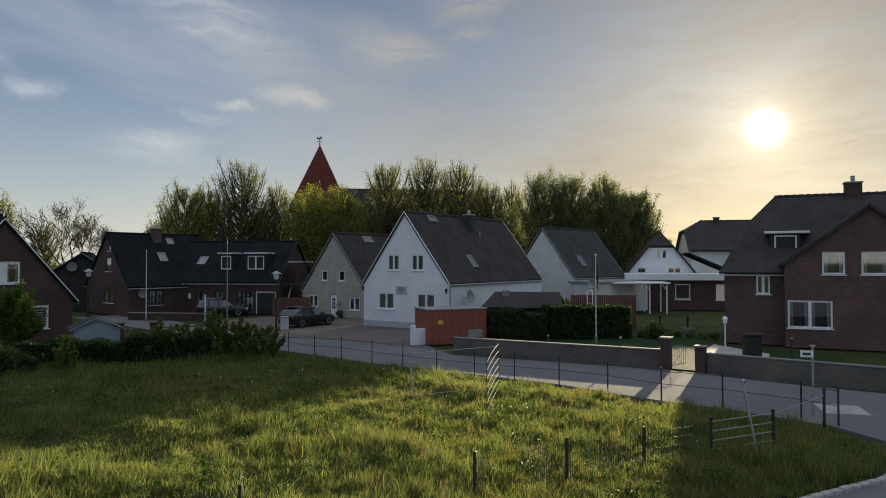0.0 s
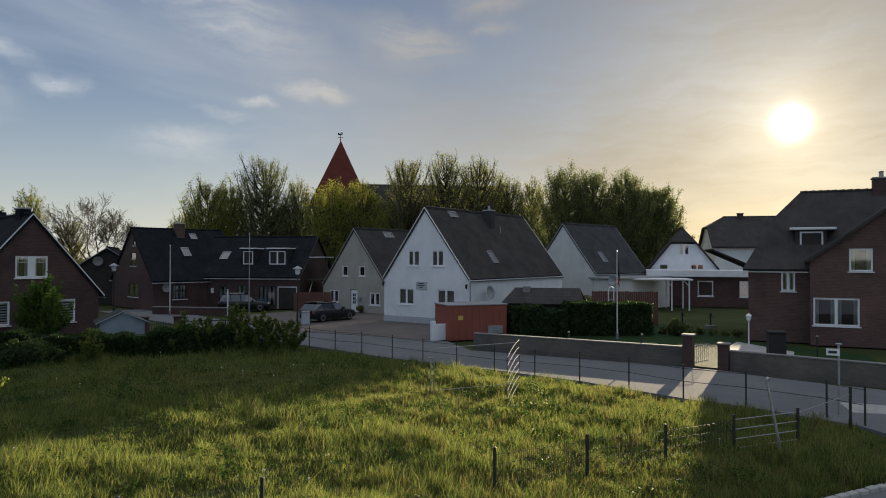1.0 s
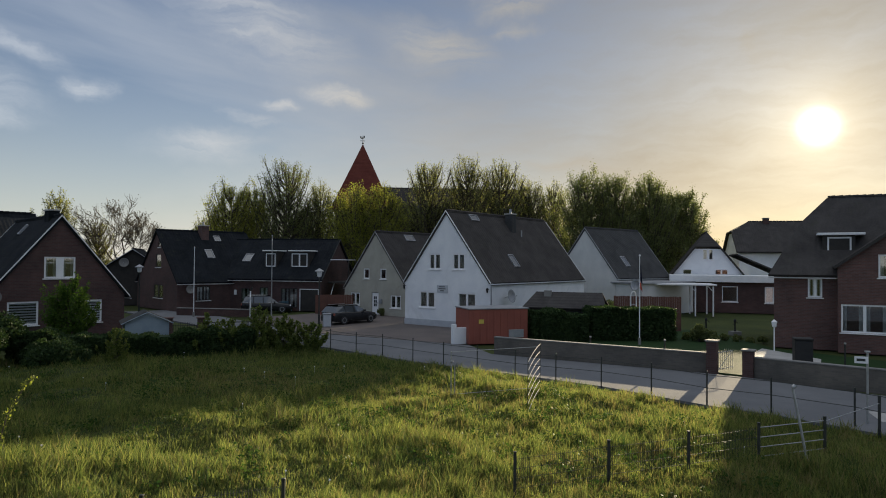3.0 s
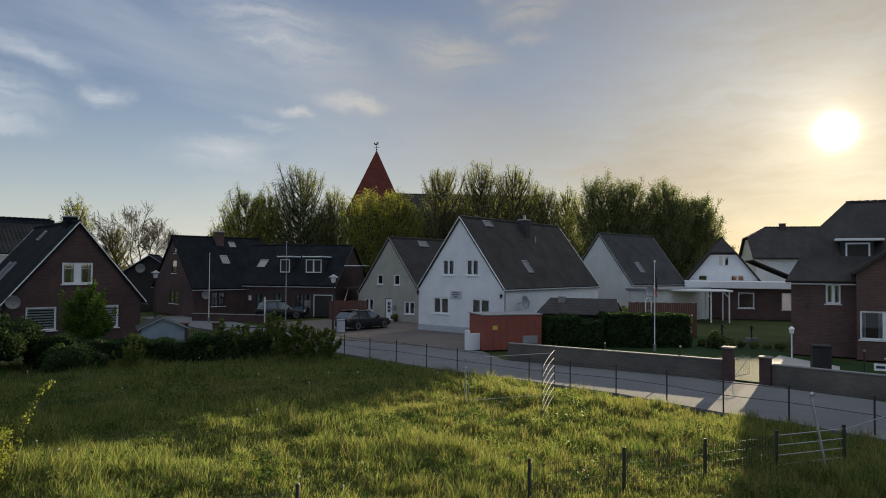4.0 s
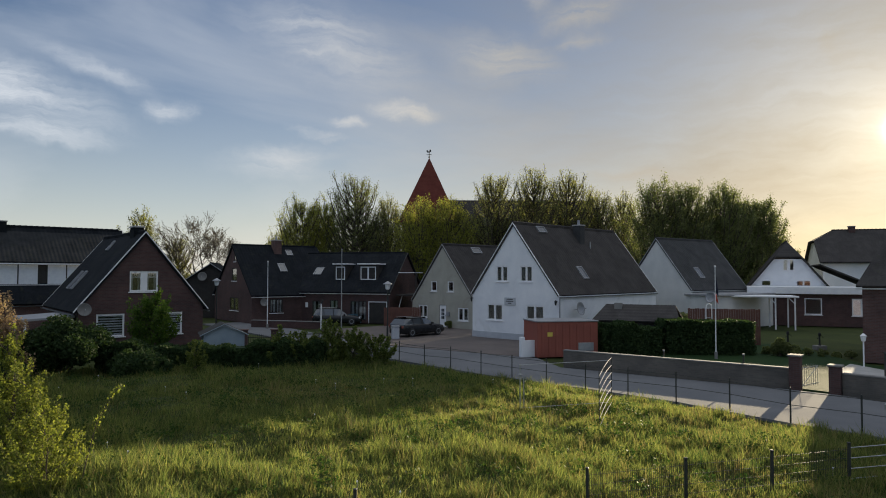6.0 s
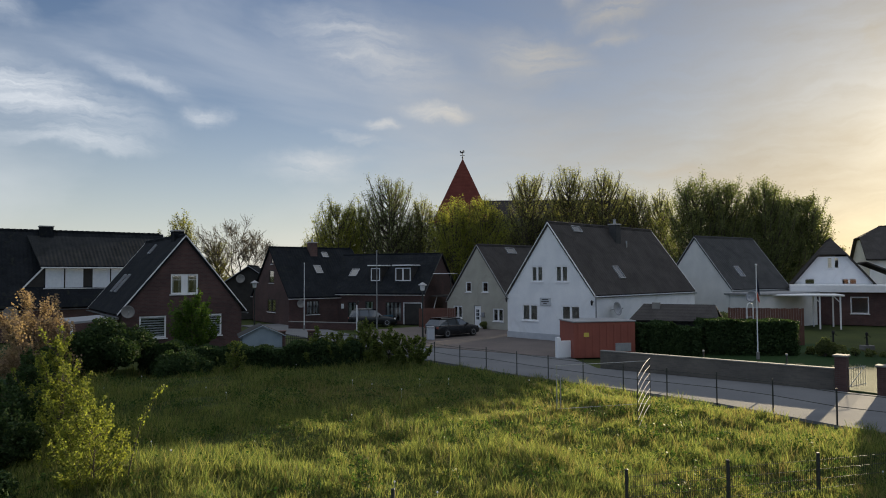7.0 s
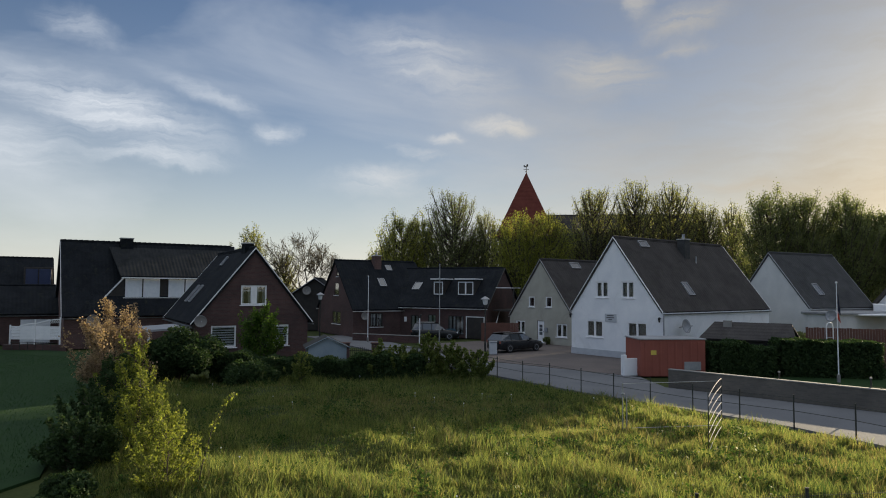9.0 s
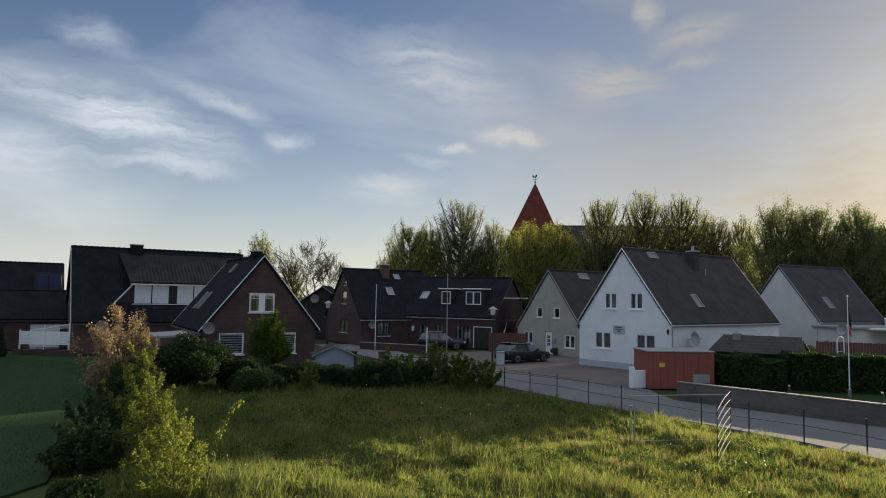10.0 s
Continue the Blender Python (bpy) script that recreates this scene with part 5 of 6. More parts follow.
part("post", rounded_box(0, 0.24, 0, 0.3, 0, 1.2, 0.015), "white_wall", whitewall)
part("panel", rounded_box(0.242, 0.95, 0.06, 0.24, 0, 1.0, 0.015), "white_wall", whitewall)


def flagpole(x, y, h, mat, label, r=0.045):
    p = thing("flagpole", pose(x, y, 0), label, "flagpole", "flagpoles")
    bm = bmesh.new()
    tube(bm, (0, 0, 0), (0, 0, h), r, r * 0.6, 10)
    part("pole", bm, mat, p)
    bm = bmesh.new()
    lathe(bm, [(0.02, h), (0.06, h + 0.04), (0.06, h + 0.08), (0.02, h + 0.12)], 10)
    part("finial", bm, mat, p)
    part("base", rounded_box(-0.08, 0.08, -0.08, 0.08, 0, 0.45, 0.02), "plinth_dark", p)
    return p


def limp_flag(p, z0, z1, mat, name="flag"):
    bm = bmesh.new()
    rows = []
    for i in range(9):
        z = z1 + (z0 - z1) * i / 8
        rows.append([bm.verts.new((0.03 + 0.035 * k * (0.5 + 0.5 * i / 8), 0.03 * math.sin(k * 1.9 + i * 0.5), z - 0.05 * k)) for k in range(5)])
    for a, b in zip(rows, rows[1:]):
        for k in range(4):
            bm.faces.new((a[k], a[k + 1], b[k + 1], b[k]))
    bmesh.ops.solidify(bm, geom=bm.faces[:], thickness=0.004)
    part(name, bm, mat, p, "limp hanging pennant")


flagpole(-25.3, 57.6, 6.0, "white", "white flagpole before the dark brick house")
flagpole(-17.5, 54.8, 6.95, "metal", "tall grey flagpole beside the lane", 0.055)
pc = flagpole(9.47, 41.9, 5.4, "white", "white garden flagpole with a limp pennant", 0.036)
limp_flag(pc, 3.9, 4.9, "dark_cloth")
limp_flag(pc, 3.45, 3.9, "red_paint", "flag_tip")


def street_lamp(x, y, h, label):
    p = thing("street_lamp", pose(x, y, 0), label, "street lamp", "street lamps")
    bar(p, "post", (0, 0, 0), (0, 0, h), 0.05, "steel_dark", 10)
    bar(p, "foot", (0, 0, 0), (0, 0, 0.9), 0.075, "steel_dark", 10)
    bm = bmesh.new()
    lathe(bm, [(0.08, h), (0.16, h + 0.05), (0.22, h + 0.42)], 8)
    part("lantern", bm, "net", p, "pale lantern glass")
    bm = bmesh.new()
    lathe(bm, [(0.36, h + 0.42), (0.34, h + 0.47), (0.1, h + 0.62), (0.03, h + 0.66)], 12)
    part("hood", bm, "zinc", p)


street_lamp(-12.44, 50.4, 3.75, "dark street lamp with a hooded lantern")
street_lamp(-28.6, 54.5, 3.9, "dark street lamp beside the side lane")
pl = thing("marker_post", pose(-20.4, 58.0, 0), "slim white marker post with a dark top", "post")
bar(pl, "post", (0, 0, 0), (0, 0, 2.3), 0.06, "white", 10)
bar(pl, "top", (0, 0, 2.3), (0.16, 0, 2.62), 0.07, "steel_dark", 8)
gb = thing("waste_bin", pose(-11.8, 50.3, 0, 0, 0, 20), "grey wheeled waste bin by the car", "bin", "waste bins")
part("body", rounded_box(-0.28, 0.28, -0.3, 0.3, 0.04, 0.95, 0.04), "plinth", gb)
part("lid", rounded_box(-0.3, 0.3, -0.34, 0.31, 0.953, 1.03, 0.025), "zinc", gb)
terrace_wall = thing("terrace_wall", pose(-27.5, 59.0, 0, 0, 0, -8), "low dark brick retaining wall with a weathered coping", "wall")
part("masonry", rounded_box(0, 7.6, 0, 0.3, 0, 0.62, 0.02, 1), "brick_dark", terrace_wall)
for k in range(10):
    part("coping_stone", rounded_box(k * 0.76 + 0.005, k * 0.76 + 0.755, -0.04, 0.34, 0.622, 0.69, 0.012, 1), "plinth_dark", terrace_wall)
bench = thing("bench", pose(-19.6, 65.3, 0, 0, 0, 42), "blue painted wooden garden bench", "bench")
for k in range(4):
    part("slat", rounded_box(-0.8, 0.8, -0.25 + k * 0.12, -0.15 + k * 0.12, 0.44, 0.48, 0.008, 1), "blue_paint", bench)
for k in range(3):
    part("back_slat", rounded_box(-0.8, 0.8, 0.26, 0.3, 0.58 + k * 0.13, 0.68 + k * 0.13, 0.008, 1), "blue_paint", bench)
for x in (-0.7, 0.7):
    bm = bmesh.new()
    box(bm, x - 0.03, x + 0.03, -0.25, -0.19, 0, 0.44), box(bm, x - 0.03, x + 0.03, 0.24, 0.3, 0, 0.98)
    part("leg", bm, "blue_paint", bench)

# low log rail and drive gate on the far side of the hedge
drive_gate = thing("drive_gate", pose(-19.4, 40.6, 0, 0, 0, 18), "black iron drive gate between brick piers", "gate")
for x in (0, 1.9):
    pr = part("pier", rounded_box(x - 0.22, x + 0.22, -0.22, 0.22, 0, 1.35, 0.015, 1), "brick_dark", drive_gate)
    part("pier_cap", rounded_box(x - 0.28, x + 0.28, -0.28, 0.28, 1.352, 1.43, 0.02, 1), "brick_red", pr)
for k in range(11):
    x = 0.28 + k * 0.134
    bar(drive_gate, "upright", (x, 0, 0.1), (x, 0, 0.95 + 0.18 * math.sin(k / 10 * math.pi)), 0.014, "black")
for z in (0.2, 0.9):
    bar(drive_gate, "rail", (0.2, 0, z), (1.7, 0, z), 0.02, "black")
for k in range(3):
    bar(drive_gate, "fence_post", (2.3 + k * 1.2, 0, 0), (2.3 + k * 1.2, 0, 1.1), 0.035, "black")
bar(drive_gate, "fence_rail", (2.1, 0, 1.08), (4.9, 0, 1.08), 0.03, "black")

# pale blue summer house behind the hedge
hut = thing("summer_house", pose(-18.2, 35.6, 0, 0, 0, 32), "pale blue-grey wooden hut with a grey felt roof", "hut")
bm = bmesh.new()
wall(bm, (-1.1, 0, 0), (1, 0, 0), (0, 1, 0), [(0, 0), (2.2, 0), (2.2, 1.55), (1.1, 2.05), (0, 1.55)], (), 0.08)
wall(bm, (-1.1, 2.2, 0), (0, -1, 0), (1, 0, 0), [(0, 0), (2.12, 0), (2.12, 1.55), (0, 1.55)], (), 0.08)
wall(bm, (1.1, 0.08, 0), (0, 1, 0), (-1, 0, 0), [(0, 0), (2.12, 0), (2.12, 1.55), (0, 1.55)], (), 0.08)
part("wall_shell", bm, "blue_wall", hut)
for side in (-1, 1):
    bm = bmesh.new()
    pts = [(0, -0.15, 2.14), (side * 1.3, -0.15, 1.52), (side * 1.3, 2.35, 1.52), (0, 2.35, 2.14)]
    slab(bm, pts if side < 0 else pts[::-1], 0.05)
    part("roof_slope", bm, "roof_grey", hut)
    bm = bmesh.new()
    slab(bm, [(0, -0.17, 2.16), (side * 1.32, -0.17, 1.53), (side * 1.32, -0.15, 1.53), (0, -0.15, 2.16)], 0.05)
    part("verge_board", bm, "blue_wall", hut)

# white arched lattice fence on a low wall by the garage
low_base = thing("garden_wall", pose(-48.1, 40.3, 0, 0, 0, 17), "low dark brick wall under the white fence", "wall")
part("masonry", rounded_box(-0.3, 4.6, -0.12, 0.16, -0.1, 0.41, 0.01, 1), "brick_dark", low_base)
for k in range(6):
    part("upright", rounded_box(0.7 + k * 0.6, 0.74 + k * 0.6, -0.6, -0.56, 0, 0.62, 0.005, 1), "steel_dark", low_base)
part("rail", rounded_box(0.6, 3.9, -0.61, -0.55, 0.62, 0.66, 0.01, 1), "steel_dark", low_base)
lattice = thing("lattice_fence", pose(-48.0, 40.4, 0.42, 0, 0, 17), "white arched garden fence with lattice top", "fence")
for s in range(2):
    x0 = s * 1.95
    low, high = ((1.15, 1.6), (1.6, 1.95))[s]
    for k in range(9):
        a, b = x0 + 0.05, x0 + 1.9
        part("board", rounded_box(a, b, 0, 0.025, 0.38 + k * 0.115, 0.485 + k * 0.115, 0.005, 1), "white", lattice)
    n = 14
    top = lambda u: low + (high - low) * math.sin(u * math.pi / 2)
    bm = bmesh.new()
    for k in range(n):
        u0, u1 = k / n, (k + 1) / n
        tube(bm, (x0 + 0.05 + 1.85 * u0, 0.01, top(u0)), (x0 + 0.05 + 1.85 * u1, 0.01, top(u1)), 0.035, seg=6)
    part("arched_rail", bm, "white", lattice)
    bm = bmesh.new()
    for k in range(n):
        u = (k + 0.5) / n
        z1 = top(u)
        for d in (-0.18, 0.18):
            if z1 > 1.5 or s == 0:
                tube(bm, (x0 + 0.05 + 1.85 * u, 0.01, z1 - 0.28), (x0 + 0.05 + 1.85 * u + d, 0.01, z1), 0.012, seg=4)
    part("lattice", bm, "white", lattice)
    part("post", rounded_box(x0 - 0.05, x0 + 0.05, -0.04, 0.06, 0, low + 0.35, 0.01, 1), "white", lattice)
part("post", rounded_box(3.85, 3.95, -0.04, 0.06, 0, 2.1, 0.01, 1), "white", lattice)

# ---------------------------------------------------------------- cars


def car(at, paint, label, L=4.75, Wd=1.82, H=1.46, estate=True):
    """An estate car, its nose to +x."""
    c = thing("car", at, label, "car", "parked cars")
    hw = Wd / 2
    # lower body: cross sections along the length (x, half width, bottom, shoulder height)
    bm = bmesh.new()
    secs = [(0.0, 0.72, 0.42, 0.86), (0.06, 0.83, 0.26, 0.93), (0.5, 0.9, 0.2, 0.97), (1.2, 0.91, 0.2, 0.96), (2.4, 0.91, 0.2, 0.93), (3.3, 0.91, 0.2, 0.92), (3.9, 0.9, 0.2, 0.86), (4.4, 0.84, 0.22, 0.76), (4.68, 0.7, 0.28, 0.66), (4.75, 0.6, 0.36, 0.56)]
    rings = []
    for x, w, b, s in secs:
        w *= hw / 0.91
        prof = [(-w * 0.93, b), (-w, b + 0.12), (-w, s - 0.18), (-w * 0.95, s), (0, s + 0.02), (w * 0.95, s), (w, s - 0.18), (w, b + 0.12), (w * 0.93, b)]
        rings.append([bm.verts.new((x - L / 2, y, z)) for y, z in prof])
    for a, b in zip(rings, rings[1:]):
        for k in range(8):
            bm.faces.new((a[k], a[k + 1], b[k + 1], b[k]))
        bm.faces.new((a[8], a[0], b[0], b[8]))
    bm.faces.new(rings[0]), bm.faces.new(rings[-1][::-1])
    body = part("body", bm, paint, c, "", None, True)
    # roof and glasshouse
    bm = bmesh.new()
    low = [(0.12, 0.84), (1.0, 0.87), (2.3, 0.87), (3.42, 0.82)]
    top = [(0.42, 0.6), (1.1, 0.66), (2.2, 0.66), (2.62, 0.6)]
    r0 = [[bm.verts.new((x - L / 2, s * w * hw / 0.91, 0.93)) for x, w in low] for s in (-1, 1)]
    r1 = [[bm.verts.new((x - L / 2, s * w * hw / 0.91, H - 0.06)) for x, w in top] for s in (-1, 1)]
    for s in (0, 1):
        for k in range(3):
            bm.faces.new((r0[s][k], r0[s][k + 1], r1[s][k + 1], r1[s][k]))
    bm.faces.new((r0[0][0], r0[1][0], r1[1][0], r1[0][0])), bm.faces.new((r0[0][3], r0[1][3], r1[1][3], r1[0][3]))
    part("glazing", bm, "sky_glass", c, "dark tinted car glazing")
    bm = bmesh.new()
    rr = [[bm.verts.new((x - L / 2, y * w * hw / 0.91, H - 0.06 + (0.06 if abs(y) < 0.9 else 0.0))) for y in (-1.02, -0.75, 0, 0.75, 1.02)] for x, w in ((0.36, 0.6), (1.1, 0.66), (2.2, 0.66), (2.66, 0.6))]
    for a, b in zip(rr, rr[1:]):
        for k in range(4):
            bm.faces.new((a[k], a[k + 1], b[k + 1], b[k]))
    bmesh.ops.solidify(bm, geom=bm.faces[:], thickness=0.03)
    part("roof", bm, paint, c, "", None, True)
    for s in (-1, 1):
        for x0, x1 in ((1.15, 1.1), (2.05, 2.0)):
            bar(c, "pillar", (x0 - L / 2, s * hw * 0.95, 0.94), (x1 - L / 2, s * hw * 0.735, H - 0.05), 0.035, "black")
        bar(c, "roof_rail", (0.55 - L / 2, s * hw * 0.66, H + 0.03), (2.3 - L / 2, s * hw * 0.66, H + 0.03), 0.018, "metal")
        bm = bmesh.new()
        tube(bm, (0.12 - L / 2, s * hw * 0.935, 0.96), (3.36 - L / 2, s * hw * 0.915, 0.955), 0.014, seg=5)
        part("window_trim", bm, "metal", c, "bright trim strip")
        part("headlight", rounded_box(4.36 - L / 2, 4.62 - L / 2, s * hw * 0.72 - 0.12, s * hw * 0.72 + 0.12, 0.6, 0.73, 0.03), "net", c)
        part("tail_light", rounded_box(0.0 - L / 2, 0.1 - L / 2, s * hw * 0.8 - 0.1, s * hw * 0.8 + 0.1, 0.7, 0.88, 0.02), "red_paint", c)
        part("mirror", rounded_box(3.0 - L / 2, 3.16 - L / 2, s * (hw + 0.02) - 0.09, s * (hw + 0.02) + 0.09, 0.95, 1.08, 0.03), paint, c)
        for x in (0.95, 3.78):
            bm = bmesh.new()
            lathe(bm, [(0.04, -0.07), (0.06, -0.06), (0.06, 0.06), (0.04, 0.07)], 10)
            w = part("wheel", bm, "black", c, "", pose(x - L / 2, s * (hw - 0.08), 0.33, 90))
            bm = bmesh.new()
            lathe(bm, [(0.2, -0.1), (0.32, -0.1), (0.335, -0.06), (0.335, 0.06), (0.32, 0.1), (0.2, 0.1)], 24)
            part("tyre", bm, "black", w)
            bm = bmesh.new()
            lathe(bm, [(0.05, -0.08), (0.2, -0.105), (0.215, -0.1), (0.215, 0.1), (0.2, 0.105), (0.05, 0.08)], 20)
            part("rim", bm, "zinc", w)
    part("bumper", rounded_box(0.02 - L / 2, 0.14 - L / 2, -hw * 0.8, hw * 0.8, 0.4, 0.58, 0.03), "black", c)
    part("plate", rounded_box(-0.012 - L / 2, 0.0 - L / 2, -0.26, 0.26, 0.62, 0.73, 0.003, 1), "white", c)
    return c


car(pose(-10.7, 53.6, 0.05, 0, 0, 54), "car_black", "black estate car with roof rails and tinted windows")
car(pose(-20.9, 63.6, 0.02, 0, 0, 16), "car_black", "dark car parked before the brick house", 4.4, 1.8, 1.6)

# ---------------------------------------------------------------- plants
M["grass"] = foliage("meadow_grass", (0.024, 0.056, 0.023), (0.212, 0.218, 0.078), 0.62)
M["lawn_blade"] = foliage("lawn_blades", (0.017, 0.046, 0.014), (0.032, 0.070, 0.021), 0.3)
M["grass_dry"] = foliage("dry_grass", (0.15, 0.125, 0.055), (0.27, 0.225, 0.11), 0.45)
M["weed"] = foliage("weed_leaves", (0.022, 0.050, 0.012), (0.055, 0.095, 0.022), 0.35)
M["lime_leaf"] = foliage("young_lime_leaves", (0.125, 0.140, 0.030), (0.290, 0.285, 0.065), 0.55)
M["green_leaf"] = foliage("green_leaves", (0.085, 0.105, 0.045), (0.190, 0.205, 0.085), 0.42)
M["haze_leaf"] = foliage("spring_leaves", (0.105, 0.115, 0.048), (0.225, 0.220, 0.090), 0.55)
# for hedges and evergreens, and for the shrubs labelled shaded
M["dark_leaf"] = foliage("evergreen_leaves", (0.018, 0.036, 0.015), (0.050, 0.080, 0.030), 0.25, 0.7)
M["bush_leaf"] = foliage("shrub_leaves", (0.055, 0.085, 0.022), (0.155, 0.175, 0.052), 0.42)
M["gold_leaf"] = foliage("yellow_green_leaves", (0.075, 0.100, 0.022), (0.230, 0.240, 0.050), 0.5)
M["bud_leaf"] = foliage("opening_buds", (0.050, 0.042, 0.028), (0.095, 0.075, 0.045), 0.25)
M["copper_leaf"] = foliage("copper_leaves", (0.180, 0.122, 0.085), (0.350, 0.255, 0.180), 0.4)
M["small_tree_leaf"] = foliage("fresh_green_leaves", (0.035, 0.075, 0.014), (0.090, 0.140, 0.026), 0.45)
rng = np.random.default_rng(7)


def bulk_mesh(name, verts, sizes, loops, mat):
    """A mesh from arrays: vertices, corners per face, corner indices."""
    me = bpy.data.meshes.new(name)
    me.vertices.add(len(verts))
    me.vertices.foreach_set("co", np.ascontiguousarray(verts, dtype=np.float32).ravel())
    me.loops.add(len(loops))
    me.loops.foreach_set("vertex_index", np.ascontiguousarray(loops, dtype=np.int32))
    me.polygons.add(len(sizes))
    me.polygons.foreach_set("loop_start", np.concatenate([[0], np.cumsum(sizes)[:-1]]).astype(np.int32))
    me.materials.append(M[mat])
    me.update(calc_edges=True)
    me.validate()
    return me


def blades(name, xy, z, height, width, mat, lean=0.35):
    """Grass blades: each a bent strip that tapers to a point."""
    n = len(xy)
    a = rng.uniform(0, math.tau, n)
    side = np.stack([np.cos(a), np.sin(a), 0 * a], -1) * (width / 2)[:, None]
    b = rng.uniform(0, math.tau, n)
    bend = np.stack([np.cos(b), np.sin(b), 0 * b], -1) * (height * rng.uniform(0.1, lean * 2, n))[:, None]
    foot = np.stack([xy[:, 0], xy[:, 1], z], -1)
    up = np.stack([0 * a, 0 * a, height], -1)
    v = np.stack([foot - side, foot + side, foot + up * 0.55 + bend * 0.35 + side * 0.75, foot + up * 0.55 + bend * 0.35 - side * 0.75, foot + up * 0.97 + bend], 1).reshape(-1, 3)
    base = np.arange(n)[:, None] * 5
    loops = (base + np.array([0, 1, 2, 3, 3, 2, 4])[None]).ravel()
    return bulk_mesh(name, v, np.tile([4, 3], n), loops, mat)


def leaves(name, centres, size, mat, flat=0.0, long=1.5):
    """Leaves: small bent kites, turned every way (flat: how much they lie level)."""
    n = len(centres)
    d = rng.normal(size=(n, 3))
    d[:, 2] *= 1 - flat
    d /= np.linalg.norm(d, axis=1)[:, None]
    e = np.cross(d, rng.normal(size=(n, 3)))
    e /= np.linalg.norm(e, axis=1)[:, None]
    f = np.cross(d, e)
    s = np.broadcast_to(size, (n,))[:, None] * rng.uniform(0.7, 1.3, (n, 1))
    v = np.stack([centres - d * s * long * 0.5, centres + e * s * 0.5 + f * s * 0.12, centres + d * s * long * 0.5, centres - e * s * 0.5 + f * s * 0.12], 1).reshape(-1, 3)
    base = np.arange(n)[:, None] * 4
    loops = (base + np.array([0, 1, 2, 3])[None]).ravel()
    return bulk_mesh(name, v, np.full(n, 4), loops, mat)


def scatter(poly, n, power=1.4):
    """Points in an outline, denser close to the eye's side."""
    xs, ys = [p[0] for p in poly], [p[1] for p in poly]
    out, got = [], 0
    while got < n:
        x, y = rng.uniform(min(xs), max(xs), n), rng.uniform(min(ys), max(ys), n)
        keep = inside(x, y, poly) & (rng.uniform(0, 1, n) < np.minimum(1, (11 / np.hypot(x, y)) ** power))
        out.append(np.stack([x[keep], y[keep]], -1))
        got += keep.sum()
    return np.concatenate(out)[:n]


def meadow():
    # tufts: blades spread out from many centres, with gaps between them
    cen = scatter(MEADOW, 17000)
    lump, fine = wave_noise(*cen.T, 11, 0.75), wave_noise(*cen.T, 12, 3.4)
    bare = np.exp(-(((cen[:, 0] + 9.5) / 4.0) ** 2 + ((cen[:, 1] - 26.5) / 2.2) ** 2)) + 0.6 * np.exp(-(((cen[:, 0] + 1.2) / 3.0) ** 2 + ((cen[:, 1] - 24.0) / 1.2) ** 2))
    tall = np.clip((0.27 + 0.14 * lump + 0.18 * fine) * rng.uniform(0.55, 1.6, len(cen)), 0.07, 0.85) * (1 - 0.6 * np.minimum(1, bare))
    per = 23
    reach = rng.uniform(0.05, 0.16, len(cen)) * (1 + np.hypot(*cen.T) / 60)
    off = rng.normal(0, 1, (len(cen), per, 2)) * reach[:, None, None]
    xy = (cen[:, None] + off).reshape(-1, 2)
    h = np.repeat(tall, per) * rng.uniform(0.5, 1.15, len(xy)) * np.exp(-0.35 * (off ** 2).sum(-1).ravel() / np.repeat(reach, per) ** 2 * 0.5)
    sunny = np.clip((cen[:, 0] + 9) / 8, 0.15, 1)
    dryness = 0.05 + 0.5 * np.minimum(1, bare) + sunny * 0.8 * (rng.uniform(0, 1, len(cen)) < 0.16 + 0.12 * (wave_noise(*cen.T, 21, 0.5) > 0.4))
    dry = rng.uniform(0, 1, len(xy)) < np.repeat(dryness, per)
    # a thin under-storey of short grass fills the ground
    low = scatter(MEADOW, 60000)
    xy, h = np.concatenate([xy, low]), np.concatenate([h, rng.uniform(0.06, 0.16, len(low))])
    dry = np.concatenate([dry, rng.uniform(0, 1, len(low)) < 0.12])
    x, y = xy.T
    keep_in = inside(x, y, MEADOW)
    h = np.clip(h, 0.05, 1.0)
    w = 0.006 + 0.00052 * np.hypot(x, y)
    for name, keep, mat, label in (("meadow_grass", ~dry & keep_in, "grass", "tall uneven green meadow grass"), ("dry_stalks", dry & keep_in, "grass_dry", "dry straw-coloured stalks among the meadow grass")):
        ob = new(name, blades(name, xy[keep], ground_z(x, y)[keep], h[keep], w[keep], mat, 0.32))
        tagged(ob, label, "grass", kind="stuff")
    # broad-leaved weeds in lumps
    n = 420
    c = scatter(MEADOW, n, 0.8)
    c = c[ground_z(*c.T) > 0.0]
    pts = []
    for cx, cy in c:
        r = rng.uniform(0.25, 0.7)
        m = int(110 * r)
        a, q = rng.uniform(0, math.tau, m), np.sqrt(rng.uniform(0, 1, m)) * r
        zz = rng.uniform(0.05, 1, m) * 0.5 * r * (1.25 - (q / r) ** 2)
        pts.append(np.stack([cx + q * np.cos(a), cy + q * np.sin(a), zz + 0.06 + ground_z(np.array([cx]), np.array([cy]))], -1))
    tagged(new("weeds", leaves("weeds", np.concatenate(pts), 0.055, "weed", 0.5)), "clumps of broad-leaved weeds in the meadow", "weeds", kind="stuff")


meadow()


